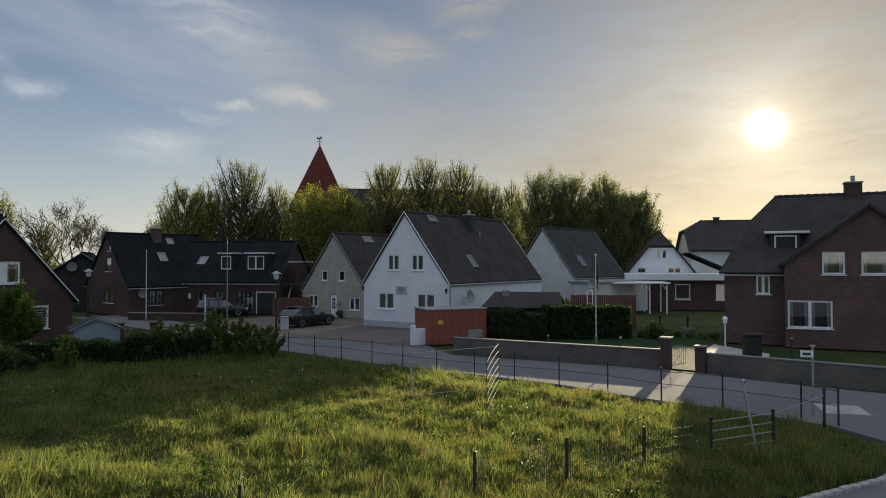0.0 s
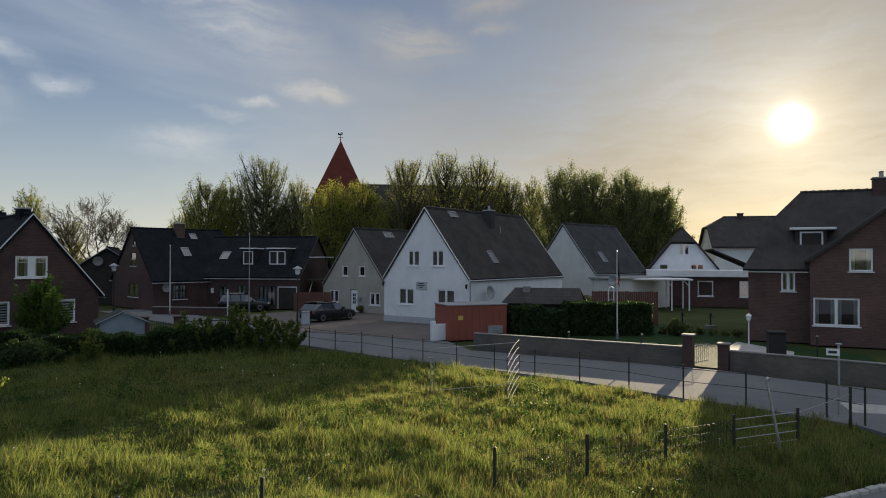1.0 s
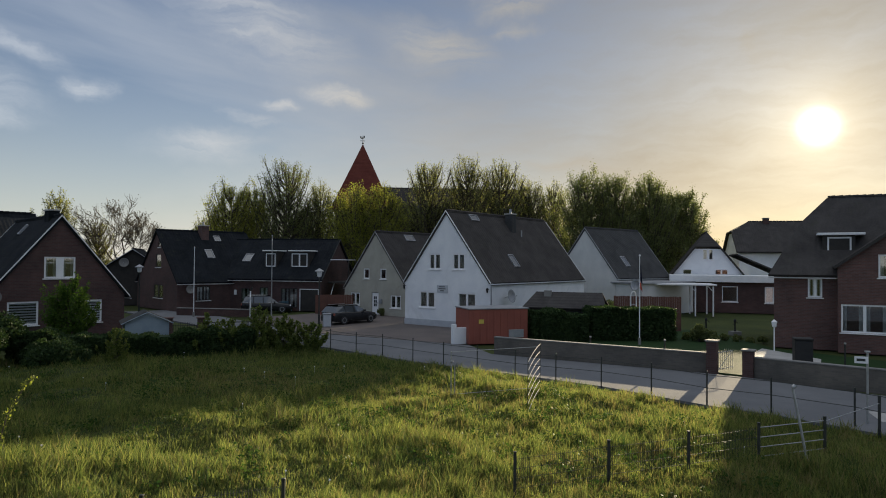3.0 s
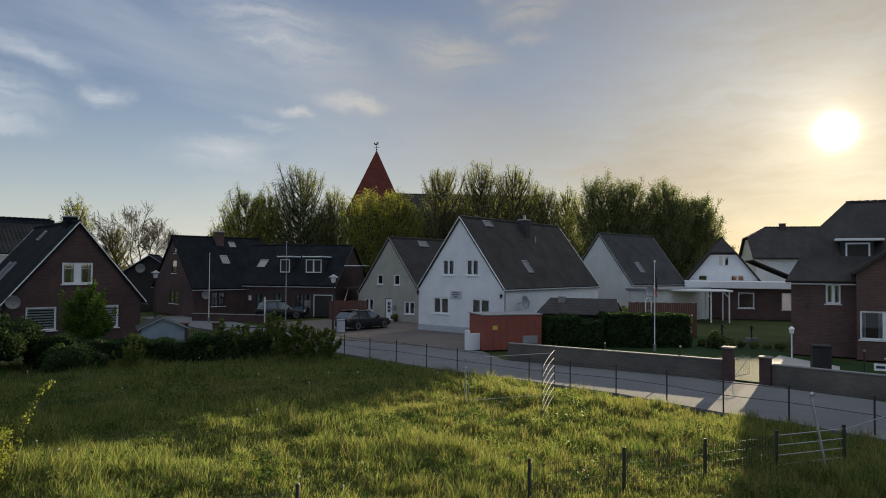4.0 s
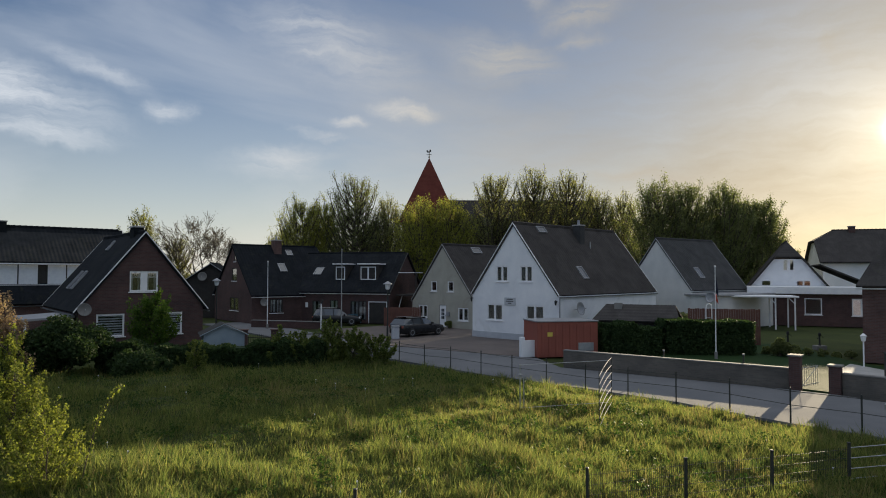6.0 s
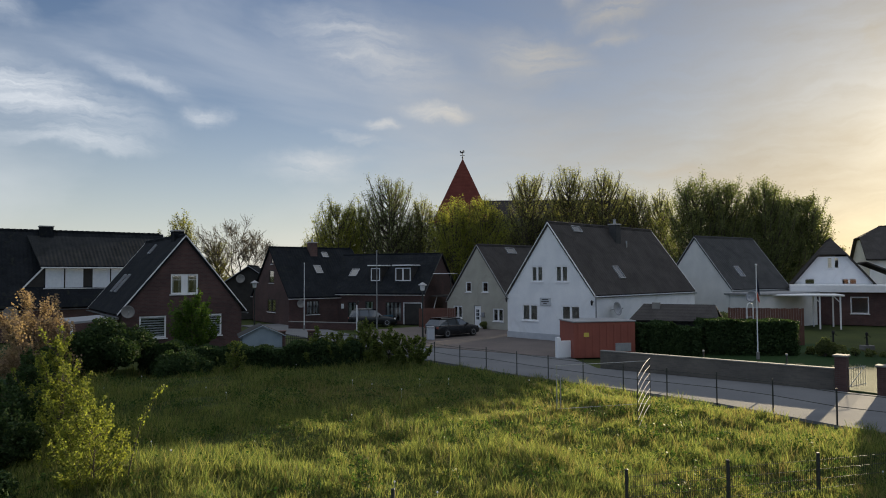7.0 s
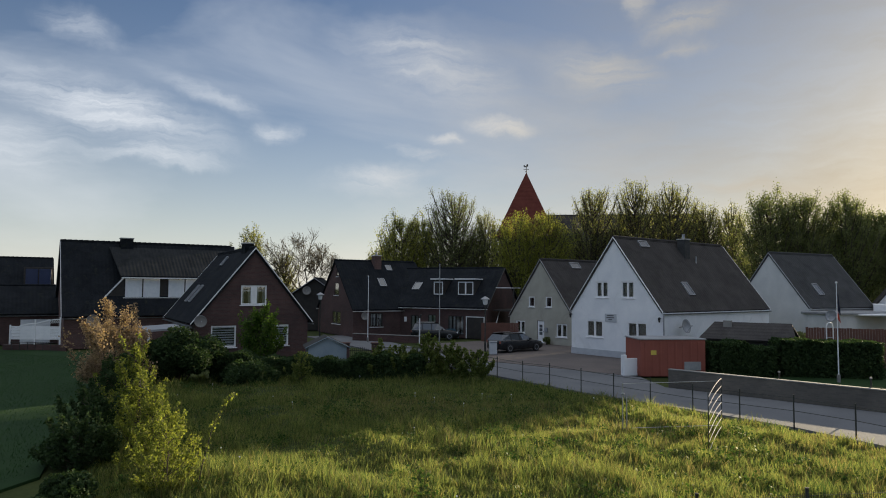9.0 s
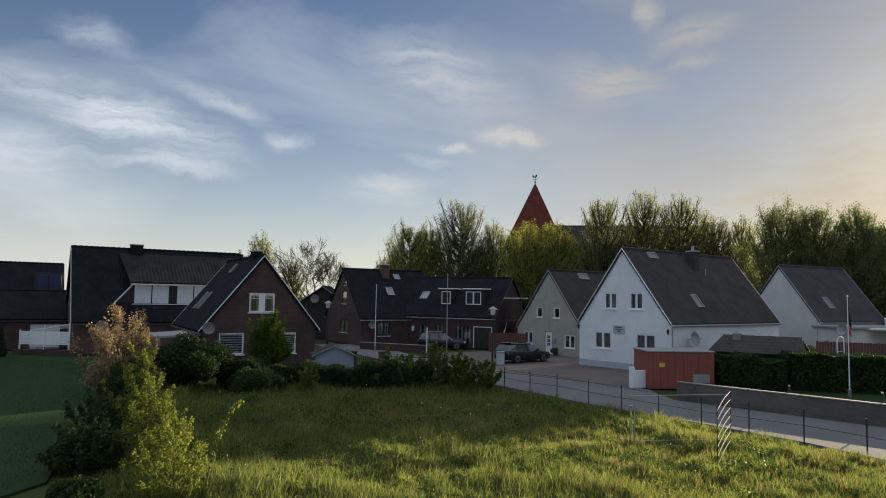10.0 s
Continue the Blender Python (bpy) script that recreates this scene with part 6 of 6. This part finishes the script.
def seed_heads():
    """White seed clocks standing over the grass."""
    c = scatter(MEADOW, 20, 0.6)
    z = ground_z(*c.T) + rng.uniform(0.28, 0.42, len(c))
    bm = bmesh.new()
    for (x, y), h in zip(c, z):
        lathe(bm, [(0.007, -0.024), (0.022, -0.01), (0.022, 0.01), (0.007, 0.024)], 6, (x, y, h))
        tube(bm, (x, y, h - 0.5), (x, y, h - 0.022), 0.002, seg=3, caps=False)
    solo("seed_heads", bm, "white", Matrix(), "white dandelion seed heads over the grass", "flowers", kind="stuff")


seed_heads()


def short_grass(name, poly, n, label):
    xy = scatter(poly, n, 1.2)
    x, y = xy.T
    tagged(new(name, blades(name, xy, 0.0 * x - 0.005, rng.uniform(0.03, 0.06, n), 0.008 + 0.0005 * np.hypot(x, y), "lawn_blade")), label, "grass", kind="stuff")


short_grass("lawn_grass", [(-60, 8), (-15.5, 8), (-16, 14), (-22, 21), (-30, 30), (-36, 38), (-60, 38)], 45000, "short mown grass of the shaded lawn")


def rods(name, segs, mat, sides=4):
    """Many thin tapered bars in one mesh: segs holds (a, b, radius at a, radius at b)."""
    a, b = np.array([q[0] for q in segs], float), np.array([q[1] for q in segs], float)
    ra, rb = np.array([q[2] for q in segs]), np.array([q[3] for q in segs])
    d = b - a
    d /= np.maximum(np.linalg.norm(d, axis=1), 1e-6)[:, None]
    u = np.cross(d, np.where(np.abs(d[:, 2:]) > 0.9, (1.0, 0.0, 0.0), (0.0, 0.0, 1.0)))
    u /= np.linalg.norm(u, axis=1)[:, None]
    w = np.cross(d, u)
    rings = []
    for p, r in ((a, ra), (b, rb)):
        for k in range(sides):
            t = k * math.tau / sides
            rings.append(p + (u * math.cos(t) + w * math.sin(t)) * r[:, None])
    v = np.stack(rings, 1).reshape(-1, 3)
    quads = np.array([(k, (k + 1) % sides, sides + (k + 1) % sides, sides + k) for k in range(sides)]).ravel()
    loops = (np.arange(len(a))[:, None] * 2 * sides + quads[None]).ravel()
    return bulk_mesh(name, v, np.full(len(a) * sides, 4), loops, mat)


def egg(u):
    """How wide a crown is at a share u of its height: broad low down, domed at the top."""
    return 0.5 + 0.5 * math.sin(u / 0.36 * math.pi / 2) if u < 0.36 else max(0.0, 1 - ((u - 0.36) / 0.64) ** 2.2) ** 0.42


def upright_growth(r, h, w, z0, limbs_count, twigs, n, spread=0.024, thin_top=0.6, rise=1.0, thick=1.0, vigour=0.07):
    """Limbs that leave the trunk low and curve upward to the edge of the crown, with rising twigs: the bars, and where the leaves sit."""
    segs, ways, weight = [], [], []
    k0 = h / 16 * thick
    for k in range(limbs_count):
        u = ((k + r.uniform(0, 1)) / limbs_count) ** 0.75
        grow = 1 + r.normal(0, vigour)
        a = k * 2.399 + r.uniform(-0.5, 0.5)
        q = w / 2 * egg(u) * math.sqrt(r.uniform(0.12, 1.0)) * grow
        z = (z0 * 0.8 + (h - z0 * 0.8) * u) * (1 + 0.5 * (grow - 1))
        e = Vector((q * math.cos(a), q * math.sin(a), z))
        foot = max(z0 * 0.55, z - q * rise - 0.07 * h)
        b = Vector((0.02 * w * math.cos(a), 0.02 * w * math.sin(a), foot))
        m1 = b.lerp(e, 0.38) + Vector((q * 0.14 * math.cos(a), q * 0.14 * math.sin(a), -0.10 * (z - foot)))
        m2 = b.lerp(e, 0.72) + Vector((q * 0.10 * math.cos(a), q * 0.10 * math.sin(a), -0.08 * (z - foot)))
        tip = e + Vector((r.normal(0, 0.012), r.normal(0, 0.012), r.uniform(0.03, 0.075))) * w
        for p, t, ra, rb in ((b, m1, 0.060, 0.046), (m1, m2, 0.046, 0.030), (m2, e, 0.030, 0.016), (e, tip, 0.016, 0.006)):
            segs.append((p, t, ra * k0, rb * k0))
        ways.append((m2, e, tip))
        weight.append(1.0 * (1.2 - thin_top * u))
        for _ in range(twigs):
            f = r.uniform(0.25, 1.0)
            p = m1.lerp(m2, f * 2 - 0.5) if f < 0.75 else m2.lerp(e, f * 4 - 3)
            c = a + r.normal(0, 0.9)
            d = Vector((math.cos(c), math.sin(c), r.uniform(0.9, 2.0))).normalized()
            long = w * r.uniform(0.06, 0.14)
            t, g = p + d * long * 0.5, p + (d + Vector((0, 0, 0.3))).normalized() * long
            segs.append((p, t, 0.014 * k0, 0.010 * k0)), segs.append((t, g, 0.010 * k0, 0.005 * k0))
            ways.append((p, t, g))
            weight.append(0.75 * (1.2 - thin_top * u))
    weight = np.array(weight)
    pick = r.choice(len(ways), n, p=weight / weight.sum())
    w3 = np.array([[q[:] for q in way] for way in ways])[pick]
    t = r.uniform(0.05, 1.0, n)[:, None]
    pts = np.where(t < 0.5, w3[:, 0] + (w3[:, 1] - w3[:, 0]) * t * 2, w3[:, 1] + (w3[:, 2] - w3[:, 1]) * (t * 2 - 1))
    return segs, pts + r.normal(0, 1, (n, 3)) * spread * w


def upright_tree(at, h, w, n, size, mat, label, seed, name="tree", category="tree", group="trees", fork=0.2, limbs_count=190, twigs=6, trunk=0.26, inner=0.15, **kw):
    """A tree or tall shrub of steep leaders, with leaves along its shoots and open twigs at the top."""
    t = thing(name, at, label, category, group)
    r = np.random.default_rng(seed)
    z0 = h * fork
    segs, pts = upright_growth(r, h, w, z0, limbs_count, twigs, int(n * (1 - inner)), **kw)
    if inner:
        m = int(n * inner)
        u, a = r.uniform(0, 0.8, m), r.uniform(0, math.tau, m)
        q = w * 0.40 * np.sin(np.clip(u * 1.15 + 0.12, 0, 1) * math.pi) ** 0.6 * np.sqrt(r.uniform(0, 1, m))
        pts = np.concatenate([pts, np.stack([q * np.cos(a), q * np.sin(a), z0 * 0.9 + (h - z0) * u], -1)])
    bm = bmesh.new()
    tube(bm, (0, 0, -0.1), (0, 0, z0 * 1.1), trunk * 1.2, trunk * 0.85, 9), tube(bm, (0, 0, z0 * 1.1), (0.02 * w, 0, h * 0.8), trunk * 0.85, trunk * 0.15, 7)
    part("trunk", bm, "bark", t)
    for nm, me in (("branching", rods("branching", segs, "bark")), ("crown", leaves("crown", pts, size, mat))):
        ob = new(nm, me)
        ob.parent = t
        if nm == "branching":
            tagged(ob, kind="stuff")
    return t


def blob_points(n, lumps, shell=0.55):
    """Points in the outer part of a union of ellipsoids: (x, y, z, rx, ry, rz)."""
    lumps = np.array(lumps, float)
    vol = lumps[:, 3] * lumps[:, 4] + lumps[:, 4] * lumps[:, 5]
    pick = rng.choice(len(lumps), n, p=vol / vol.sum())
    d = rng.normal(size=(n, 3))
    d /= np.linalg.norm(d, axis=1)[:, None]
    r = 1 - shell * rng.uniform(0, 1, n) ** 1.6
    p = lumps[pick, :3] + d * lumps[pick, 3:] * (r * rng.uniform(0.9, 1.12, n))[:, None]
    return p[p[:, 2] > 0.03]


def lumps_for(r, h, count, spread=0.6, size=(0.3, 0.5)):
    out = []
    for _ in range(count):
        a, q = rng.uniform(0, math.tau), math.sqrt(rng.uniform(0, 1)) * r * spread
        s = rng.uniform(*size) * r
        z = rng.uniform(0.25, 0.8) * h * (1 - 0.35 * (q / (r * spread)) ** 2)
        out.append((q * math.cos(a), q * math.sin(a), z, s, s, s * rng.uniform(0.8, 1.1)))
    return out


def bush(at, lumps, n, size, mat, label, stems=7, name="bush", flat=0.0):
    b = thing(name, at, label, "bush", "garden shrubs")
    bm = bmesh.new()
    for k in range(stems):
        l = lumps[k % len(lumps)]
        mid = Vector((l[0] * 0.4 + rng.uniform(-0.1, 0.1), l[1] * 0.4, l[2] * 0.45))
        tube(bm, (l[0] * 0.12, l[1] * 0.12, -0.05), mid, 0.035, 0.025, 6), tube(bm, mid, l[:3], 0.025, 0.012, 6)
    part("stems", bm, "bark", b)
    ob = new("leaves", leaves("leaves", blob_points(n, lumps), size, mat, flat))
    ob.parent = b
    return b


def hedge(at, length, depth, h, n, size, mat, label, rough=0.12):
    """A clipped hedge: leaves over the faces of a long block, with an uneven face."""
    b = thing("hedge", at, label, "hedge", "hedges")
    x, u = rng.uniform(0, length, n), rng.uniform(0, 1, n)
    face = rng.uniform(0, 1, n)
    wav = rough * (np.sin(x * 1.7) + np.sin(x * 0.63 + 1.3) + np.sin(x * 4.1 + 2)) / 1.8
    y = np.where(face < 0.4, -rng.uniform(0, 0.22, n) - wav * 0.5, np.where(face < 0.6, depth + rng.uniform(0, 0.15, n), u * depth))
    z = np.where(face < 0.6, u * (h + wav), h + wav - rng.uniform(0, 0.22, n))
    end = rng.uniform(0, 1, n) < 0.08
    x = np.where(end, np.where(rng.uniform(0, 1, n) < 0.5, -0.1, length + 0.1) + rng.uniform(-0.12, 0.12, n), x)
    y = np.where(end, rng.uniform(0, depth, n), y)
    z = np.where(end, u * h, z)
    ob = new("leaves", leaves("leaves", np.stack([x, y, np.maximum(z, 0.04)], -1), size, mat))
    ob.parent = b
    bm = bmesh.new()
    m = int(length / 0.5)
    for k in range(m):
        x0 = (k + 0.5) * length / m
        tube(bm, (x0, depth / 2, -0.05), (x0 + rng.uniform(-0.15, 0.15), depth / 2, h * 0.85), 0.04, 0.015, 6)
        for s in (-1, 1):
            tube(bm, (x0, depth / 2, h * 0.35), (x0 + rng.uniform(-0.2, 0.2), depth / 2 + s * depth * 0.42, h * 0.7), 0.02, 0.008, 5)
    part("stems", bm, "bark", b)
    core = bmesh.new()
    box(core, 0.1, length - 0.1, depth * 0.18, depth * 0.82, 0.1, h - 0.22)
    part("inner_growth", core, "dark_leaf", b, "dense dark inner growth")
    return b


# hedge row between the meadow and the gable house
hedge(pose(-22.3, 30.6, 0, 0, 0, 22), 11.0, 1.4, 1.3, 26000, 0.10, "dark_leaf", "dark evergreen hedge along the meadow", 0.2)
bush(pose(-19.9, 30.0, 0), lumps_for(1.7, 1.55, 12, 0.7, (0.28, 0.42)), 14000, 0.095, "dark_leaf", "dark green rounded shrub beside the hedge", 9)
bush(pose(-23.4, 29.4, 0), lumps_for(2.3, 2.8, 24, 0.75, (0.24, 0.38)), 24000, 0.10, "dark_leaf", "large dark green rounded shrub", 9)
bush(pose(-24.0, 26.2, 0), lumps_for(1.3, 2.3, 7, 0.7, (0.3, 0.5)), 7000, 0.09, "dark_leaf", "low dark green undergrowth", 5)
# these two are darkened by their leaf colour as well
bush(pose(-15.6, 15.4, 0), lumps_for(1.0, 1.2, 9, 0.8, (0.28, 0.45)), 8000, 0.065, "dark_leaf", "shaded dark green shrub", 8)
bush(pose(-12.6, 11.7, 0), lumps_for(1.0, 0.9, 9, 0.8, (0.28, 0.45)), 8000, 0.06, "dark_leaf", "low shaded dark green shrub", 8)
bush(pose(-46.0, 35.5, 0), lumps_for(0.8, 0.9, 6, 0.6, (0.35, 0.5)), 3000, 0.1, "dark_leaf", "small clipped shrub on the lawn", 4)
hedge(pose(3.4, 41.8, 0, 0, 0, 24), 3.4, 1.5, 1.75, 13000, 0.11, "dark_leaf", "tall dark garden hedge", 0.25)
hedge(pose(6.9, 43.6, 0, 0, 0, 6), 5.3, 1.8, 2.1, 20000, 0.11, "dark_leaf", "broad clipped hedge with a level top", 0.06)
for x, y, s in ((13.6, 44.0, 0.7), (14.4, 43.6, 0.5), (8.7, 52.5, 1.6)):
    bush(pose(x, y, 0), lumps_for(s, s * 1.8, 6, 0.6, (0.35, 0.5)), int(6000 * s), 0.1, "green_leaf", "round green garden shrub", 4)
for k in range(7):
    bush(pose(13.2 + k * 0.75, 45.0 - 0.15 * k, 0), lumps_for(0.35, 0.5, 4, 0.6, (0.4, 0.6)), 600, 0.08, "green_leaf", "low border plant edging the lawn", 2)

for x, y in ((-11.9, 62.6), (-9.3, 60.7)):
    bush(pose(x, y, 0), lumps_for(0.45, 0.9, 5, 0.6, (0.4, 0.55)), 900, 0.09, "green_leaf", "small green shrub beside the front door", 3)

# the long shoot that stands out of the shrub
shoot = thing("sapling", pose(-10.6, 13.9, 0), "thin leafy shoot leaning over the grass", "sapling")
pts = [Vector((0, 0, 0)), Vector((0.12, 0.1, 0.8)), Vector((0.28, 0.2, 1.6)), Vector((0.62, 0.3, 2.25)), Vector((0.8, 0.32, 2.4))]
bm = bmesh.new()
for k, (a, b) in enumerate(zip(pts, pts[1:])):
    tube(bm, a, b, 0.014 - 0.002 * k, 0.012 - 0.002 * k, 6)
part("stem", bm, "bark", shoot)
cs = np.concatenate([np.array(a.lerp(b, t))[None] + rng.normal(0, 0.045, (5, 3)) for a, b in zip(pts[1:], pts[2:]) for t in np.linspace(0, 1, 9)])
ob = new("leaves", leaves("leaves", cs, 0.045, "gold_leaf"))
ob.parent = shoot

# ---------------------------------------------------------------- trees


def limbs(bm, base, way, length, r, depth, tips, spread=0.5, rise=0.25, kids=3, seg=6):
    """A tapered limb that bends upward and forks; tips collects the ends."""
    p, d = Vector(base), Vector(way).normalized()
    steps = 3
    for k in range(steps):
        d = (d + Vector((rng.normal(0, 0.12), rng.normal(0, 0.12), rise * 0.35))).normalized()
        q = p + d * (length / steps)
        r1 = r * (1 - 0.22)
        tube(bm, p, q, max(r, 0.024), max(r1, 0.02), seg if r > 0.05 else 3, False)
        if depth > 0 and k > 0:
            for _ in range(kids - 1 if k < steps - 1 else kids):
                side = Vector((rng.normal(), rng.normal(), rng.normal() * 0.5)).normalized()
                limbs(bm, q, d + side * spread * 1.4, length * rng.uniform(0.5, 0.72), r1 * 0.6, depth - 1, tips, spread, rise, kids, seg)
        p, r = q, r1
        if depth <= 1:
            tips.append(p.copy())


def bare_tree(at, height, label, seed):
    t = thing("tree", at, label, "tree", "trees")
    bm, tips = bmesh.new(), []
    tube(bm, (0, 0, -0.1), (0, 0, height * 0.25), 0.24, 0.19, 8)
    for k in range(6):
        a = k * math.tau / 6 + rng.uniform(-0.3, 0.3)
        limbs(bm, (0, 0, height * (0.2 + 0.02 * k)), (math.cos(a) * 0.75, math.sin(a) * 0.75, 0.9), height * 0.36, 0.13, 3, tips, 0.55, 0.25, 3, 5)
    part("trunk", bm, "bark", t)
    pts = np.array([p[:] for p in tips])
    pts = pts + rng.normal(0, 0.2, pts.shape)
    ob = new("crown", leaves("crown", pts, 0.11, "bud_leaf"))
    ob.parent = t
    return t


# churchyard limes: place, height, width, kind
ROW = [(-38.4, 92, 10.5, 6.0, "haze_leaf"), (-33.7, 88, 15.0, 7.4, "lime_leaf"), (-32.0, 92, 15.0, 6.2, "lime_leaf"), (-26.8, 90, 18.3, 8.4, "green_leaf"), (-22.6, 92, 15.3, 6.4, "haze_leaf"),
       (-16.4, 84, 14.2, 6.8, "lime_leaf"), (-13.0, 86, 14.6, 6.6, "lime_leaf"), (-7.6, 90, 18.4, 7.6, "haze_leaf"), (-2.4, 91, 18.9, 7.4, "haze_leaf"), (2.2, 93, 18.7, 7.0, "haze_leaf"),
       (6.2, 95, 16.6, 6.6, "haze_leaf"), (10.0, 99, 16.2, 6.2, "haze_leaf"), (13.6, 91, 16.8, 8.0, "green_leaf"), (17.2, 91, 16.4, 7.0, "green_leaf"), (21.7, 91, 16.1, 7.4, "green_leaf"),
       (24.9, 94, 14.6, 7.0, "green_leaf"), (27.3, 94, 14.9, 6.4, "green_leaf"), (-26.3, 97, 12.5, 7.5, "green_leaf"), (-11.0, 98, 13.0, 7.5, "green_leaf"), (20.8, 101, 13.0, 8.5, "green_leaf"), (-4.5, 99, 13.5, 8, "green_leaf")]
for k, (x, y, h, w, kind) in enumerate(ROW):
    label = {"lime_leaf": "lime tree in bright yellow-green young leaf", "green_leaf": "tall tree with dark green young leaves", "haze_leaf": "tall lime tree with thin spring leaves"}[kind]
    dense, back = kind == "green_leaf" and x > 12, k > 16
    n = 14000 if back else {"lime_leaf": 34000, "green_leaf": 44000 if dense else 30000, "haze_leaf": 25000}[kind]
    upright_tree(pose(x, y, 0, 0, 0, 40 * k), h * 0.975, w * 1.3, n, 0.14 if back else 0.12 if dense else 0.105, kind, label, 100 + k, inner=0.25 if dense else 0.15, thin_top=0.1 if dense else 0.6, thick=1.5)
# shrubs with open, upright growth


def shrub(x, y, h, w, n, size, mat, label, seed):
    return upright_tree(pose(x, y, 0, 0, 0, seed * 37), h, w, n, size, mat, label, seed, "bush", "bush", "garden shrubs", 0.05, 44, 6, 0.03, 0.04, spread=0.022, thin_top=0.5, thick=2.0, vigour=0.24)


shrub(-25.6, 27.2, 3.55, 5.0, 17000, 0.075, "copper_leaf", "tall shrub with copper-coloured young leaves", 61)
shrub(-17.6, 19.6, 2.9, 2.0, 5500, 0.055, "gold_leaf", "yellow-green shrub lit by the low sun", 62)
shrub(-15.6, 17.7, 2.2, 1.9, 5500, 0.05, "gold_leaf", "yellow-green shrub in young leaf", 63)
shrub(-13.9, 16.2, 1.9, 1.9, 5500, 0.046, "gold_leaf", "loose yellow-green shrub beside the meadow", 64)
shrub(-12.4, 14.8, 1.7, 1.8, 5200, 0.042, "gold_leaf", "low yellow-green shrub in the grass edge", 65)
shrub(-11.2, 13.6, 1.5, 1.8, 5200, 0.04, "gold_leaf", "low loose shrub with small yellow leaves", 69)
# shaded growth beside the gold shrubs, given a darker leaf colour
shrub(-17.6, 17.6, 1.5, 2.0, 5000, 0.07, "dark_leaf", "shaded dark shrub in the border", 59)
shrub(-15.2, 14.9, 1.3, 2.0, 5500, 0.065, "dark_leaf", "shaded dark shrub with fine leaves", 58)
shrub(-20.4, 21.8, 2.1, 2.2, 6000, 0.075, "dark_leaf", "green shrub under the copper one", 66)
stake = thing("garden_stake", pose(-16.3, 18.4, 0), "dark wooden garden stake in the shrubs", "stake")
bar(stake, "shaft", (0, 0, 0), (0.03, 0, 2.35), 0.03, "dark_wood")
for k in range(5):
    shrub(-14.4 + 1.2 * k, 34.4 + 0.5 * k, (1.9, 1.6, 2.2, 2.0, 1.5)[k], 2.0, 4500, 0.085, "bush_leaf", "loose green shrub at the hedge end", 70 + k)
shrub(-17.2, 30.6, 1.5, 1.3, 2200, 0.075, "bush_leaf", "small bright sapling before the hedge", 67)
shrub(-62.0, 36.0, 2.6, 3.0, 4000, 0.12, "green_leaf", "green shrub beside the garage", 68)
# trees further left, behind the small house
upright_tree(pose(-51.5, 78.5, 0), 12.6, 5.8, 14000, 0.11, "haze_leaf", "slender tree with thin yellowish leaves", 41)
bare_tree(pose(-45.0, 82.0, 0), 11.8, "still bare wide-crowned tree", 3)
upright_tree(pose(-48.5, 82.0, 0), 9.5, 5.2, 6000, 0.10, "haze_leaf", "low tree coming into leaf", 43, thick=1.8)
upright_tree(pose(31.0, 112, 0), 12.5, 7.0, 12000, 0.15, "green_leaf", "dark leafy tree behind the villa", 44)
# small tree before the gable house
upright_tree(pose(-22.0, 34.6, 0), 3.7, 3.0, 9000, 0.085, "small_tree_leaf", "small round fresh-green garden tree", 45, fork=0.34, limbs_count=70, twigs=6, trunk=0.06, spread=0.025, thin_top=0.3, thick=1.5, vigour=0.12)
conifer = bush(pose(-47.6, 38.4, 0), [(0, 0, z, 0.5 * (1 - z / 2.4) + 0.08, 0.5 * (1 - z / 2.4) + 0.08, 0.35) for z in np.linspace(0.3, 2.0, 7)], 3500, 0.08, "dark_leaf", "small dark columnar conifer", 3, "conifer")
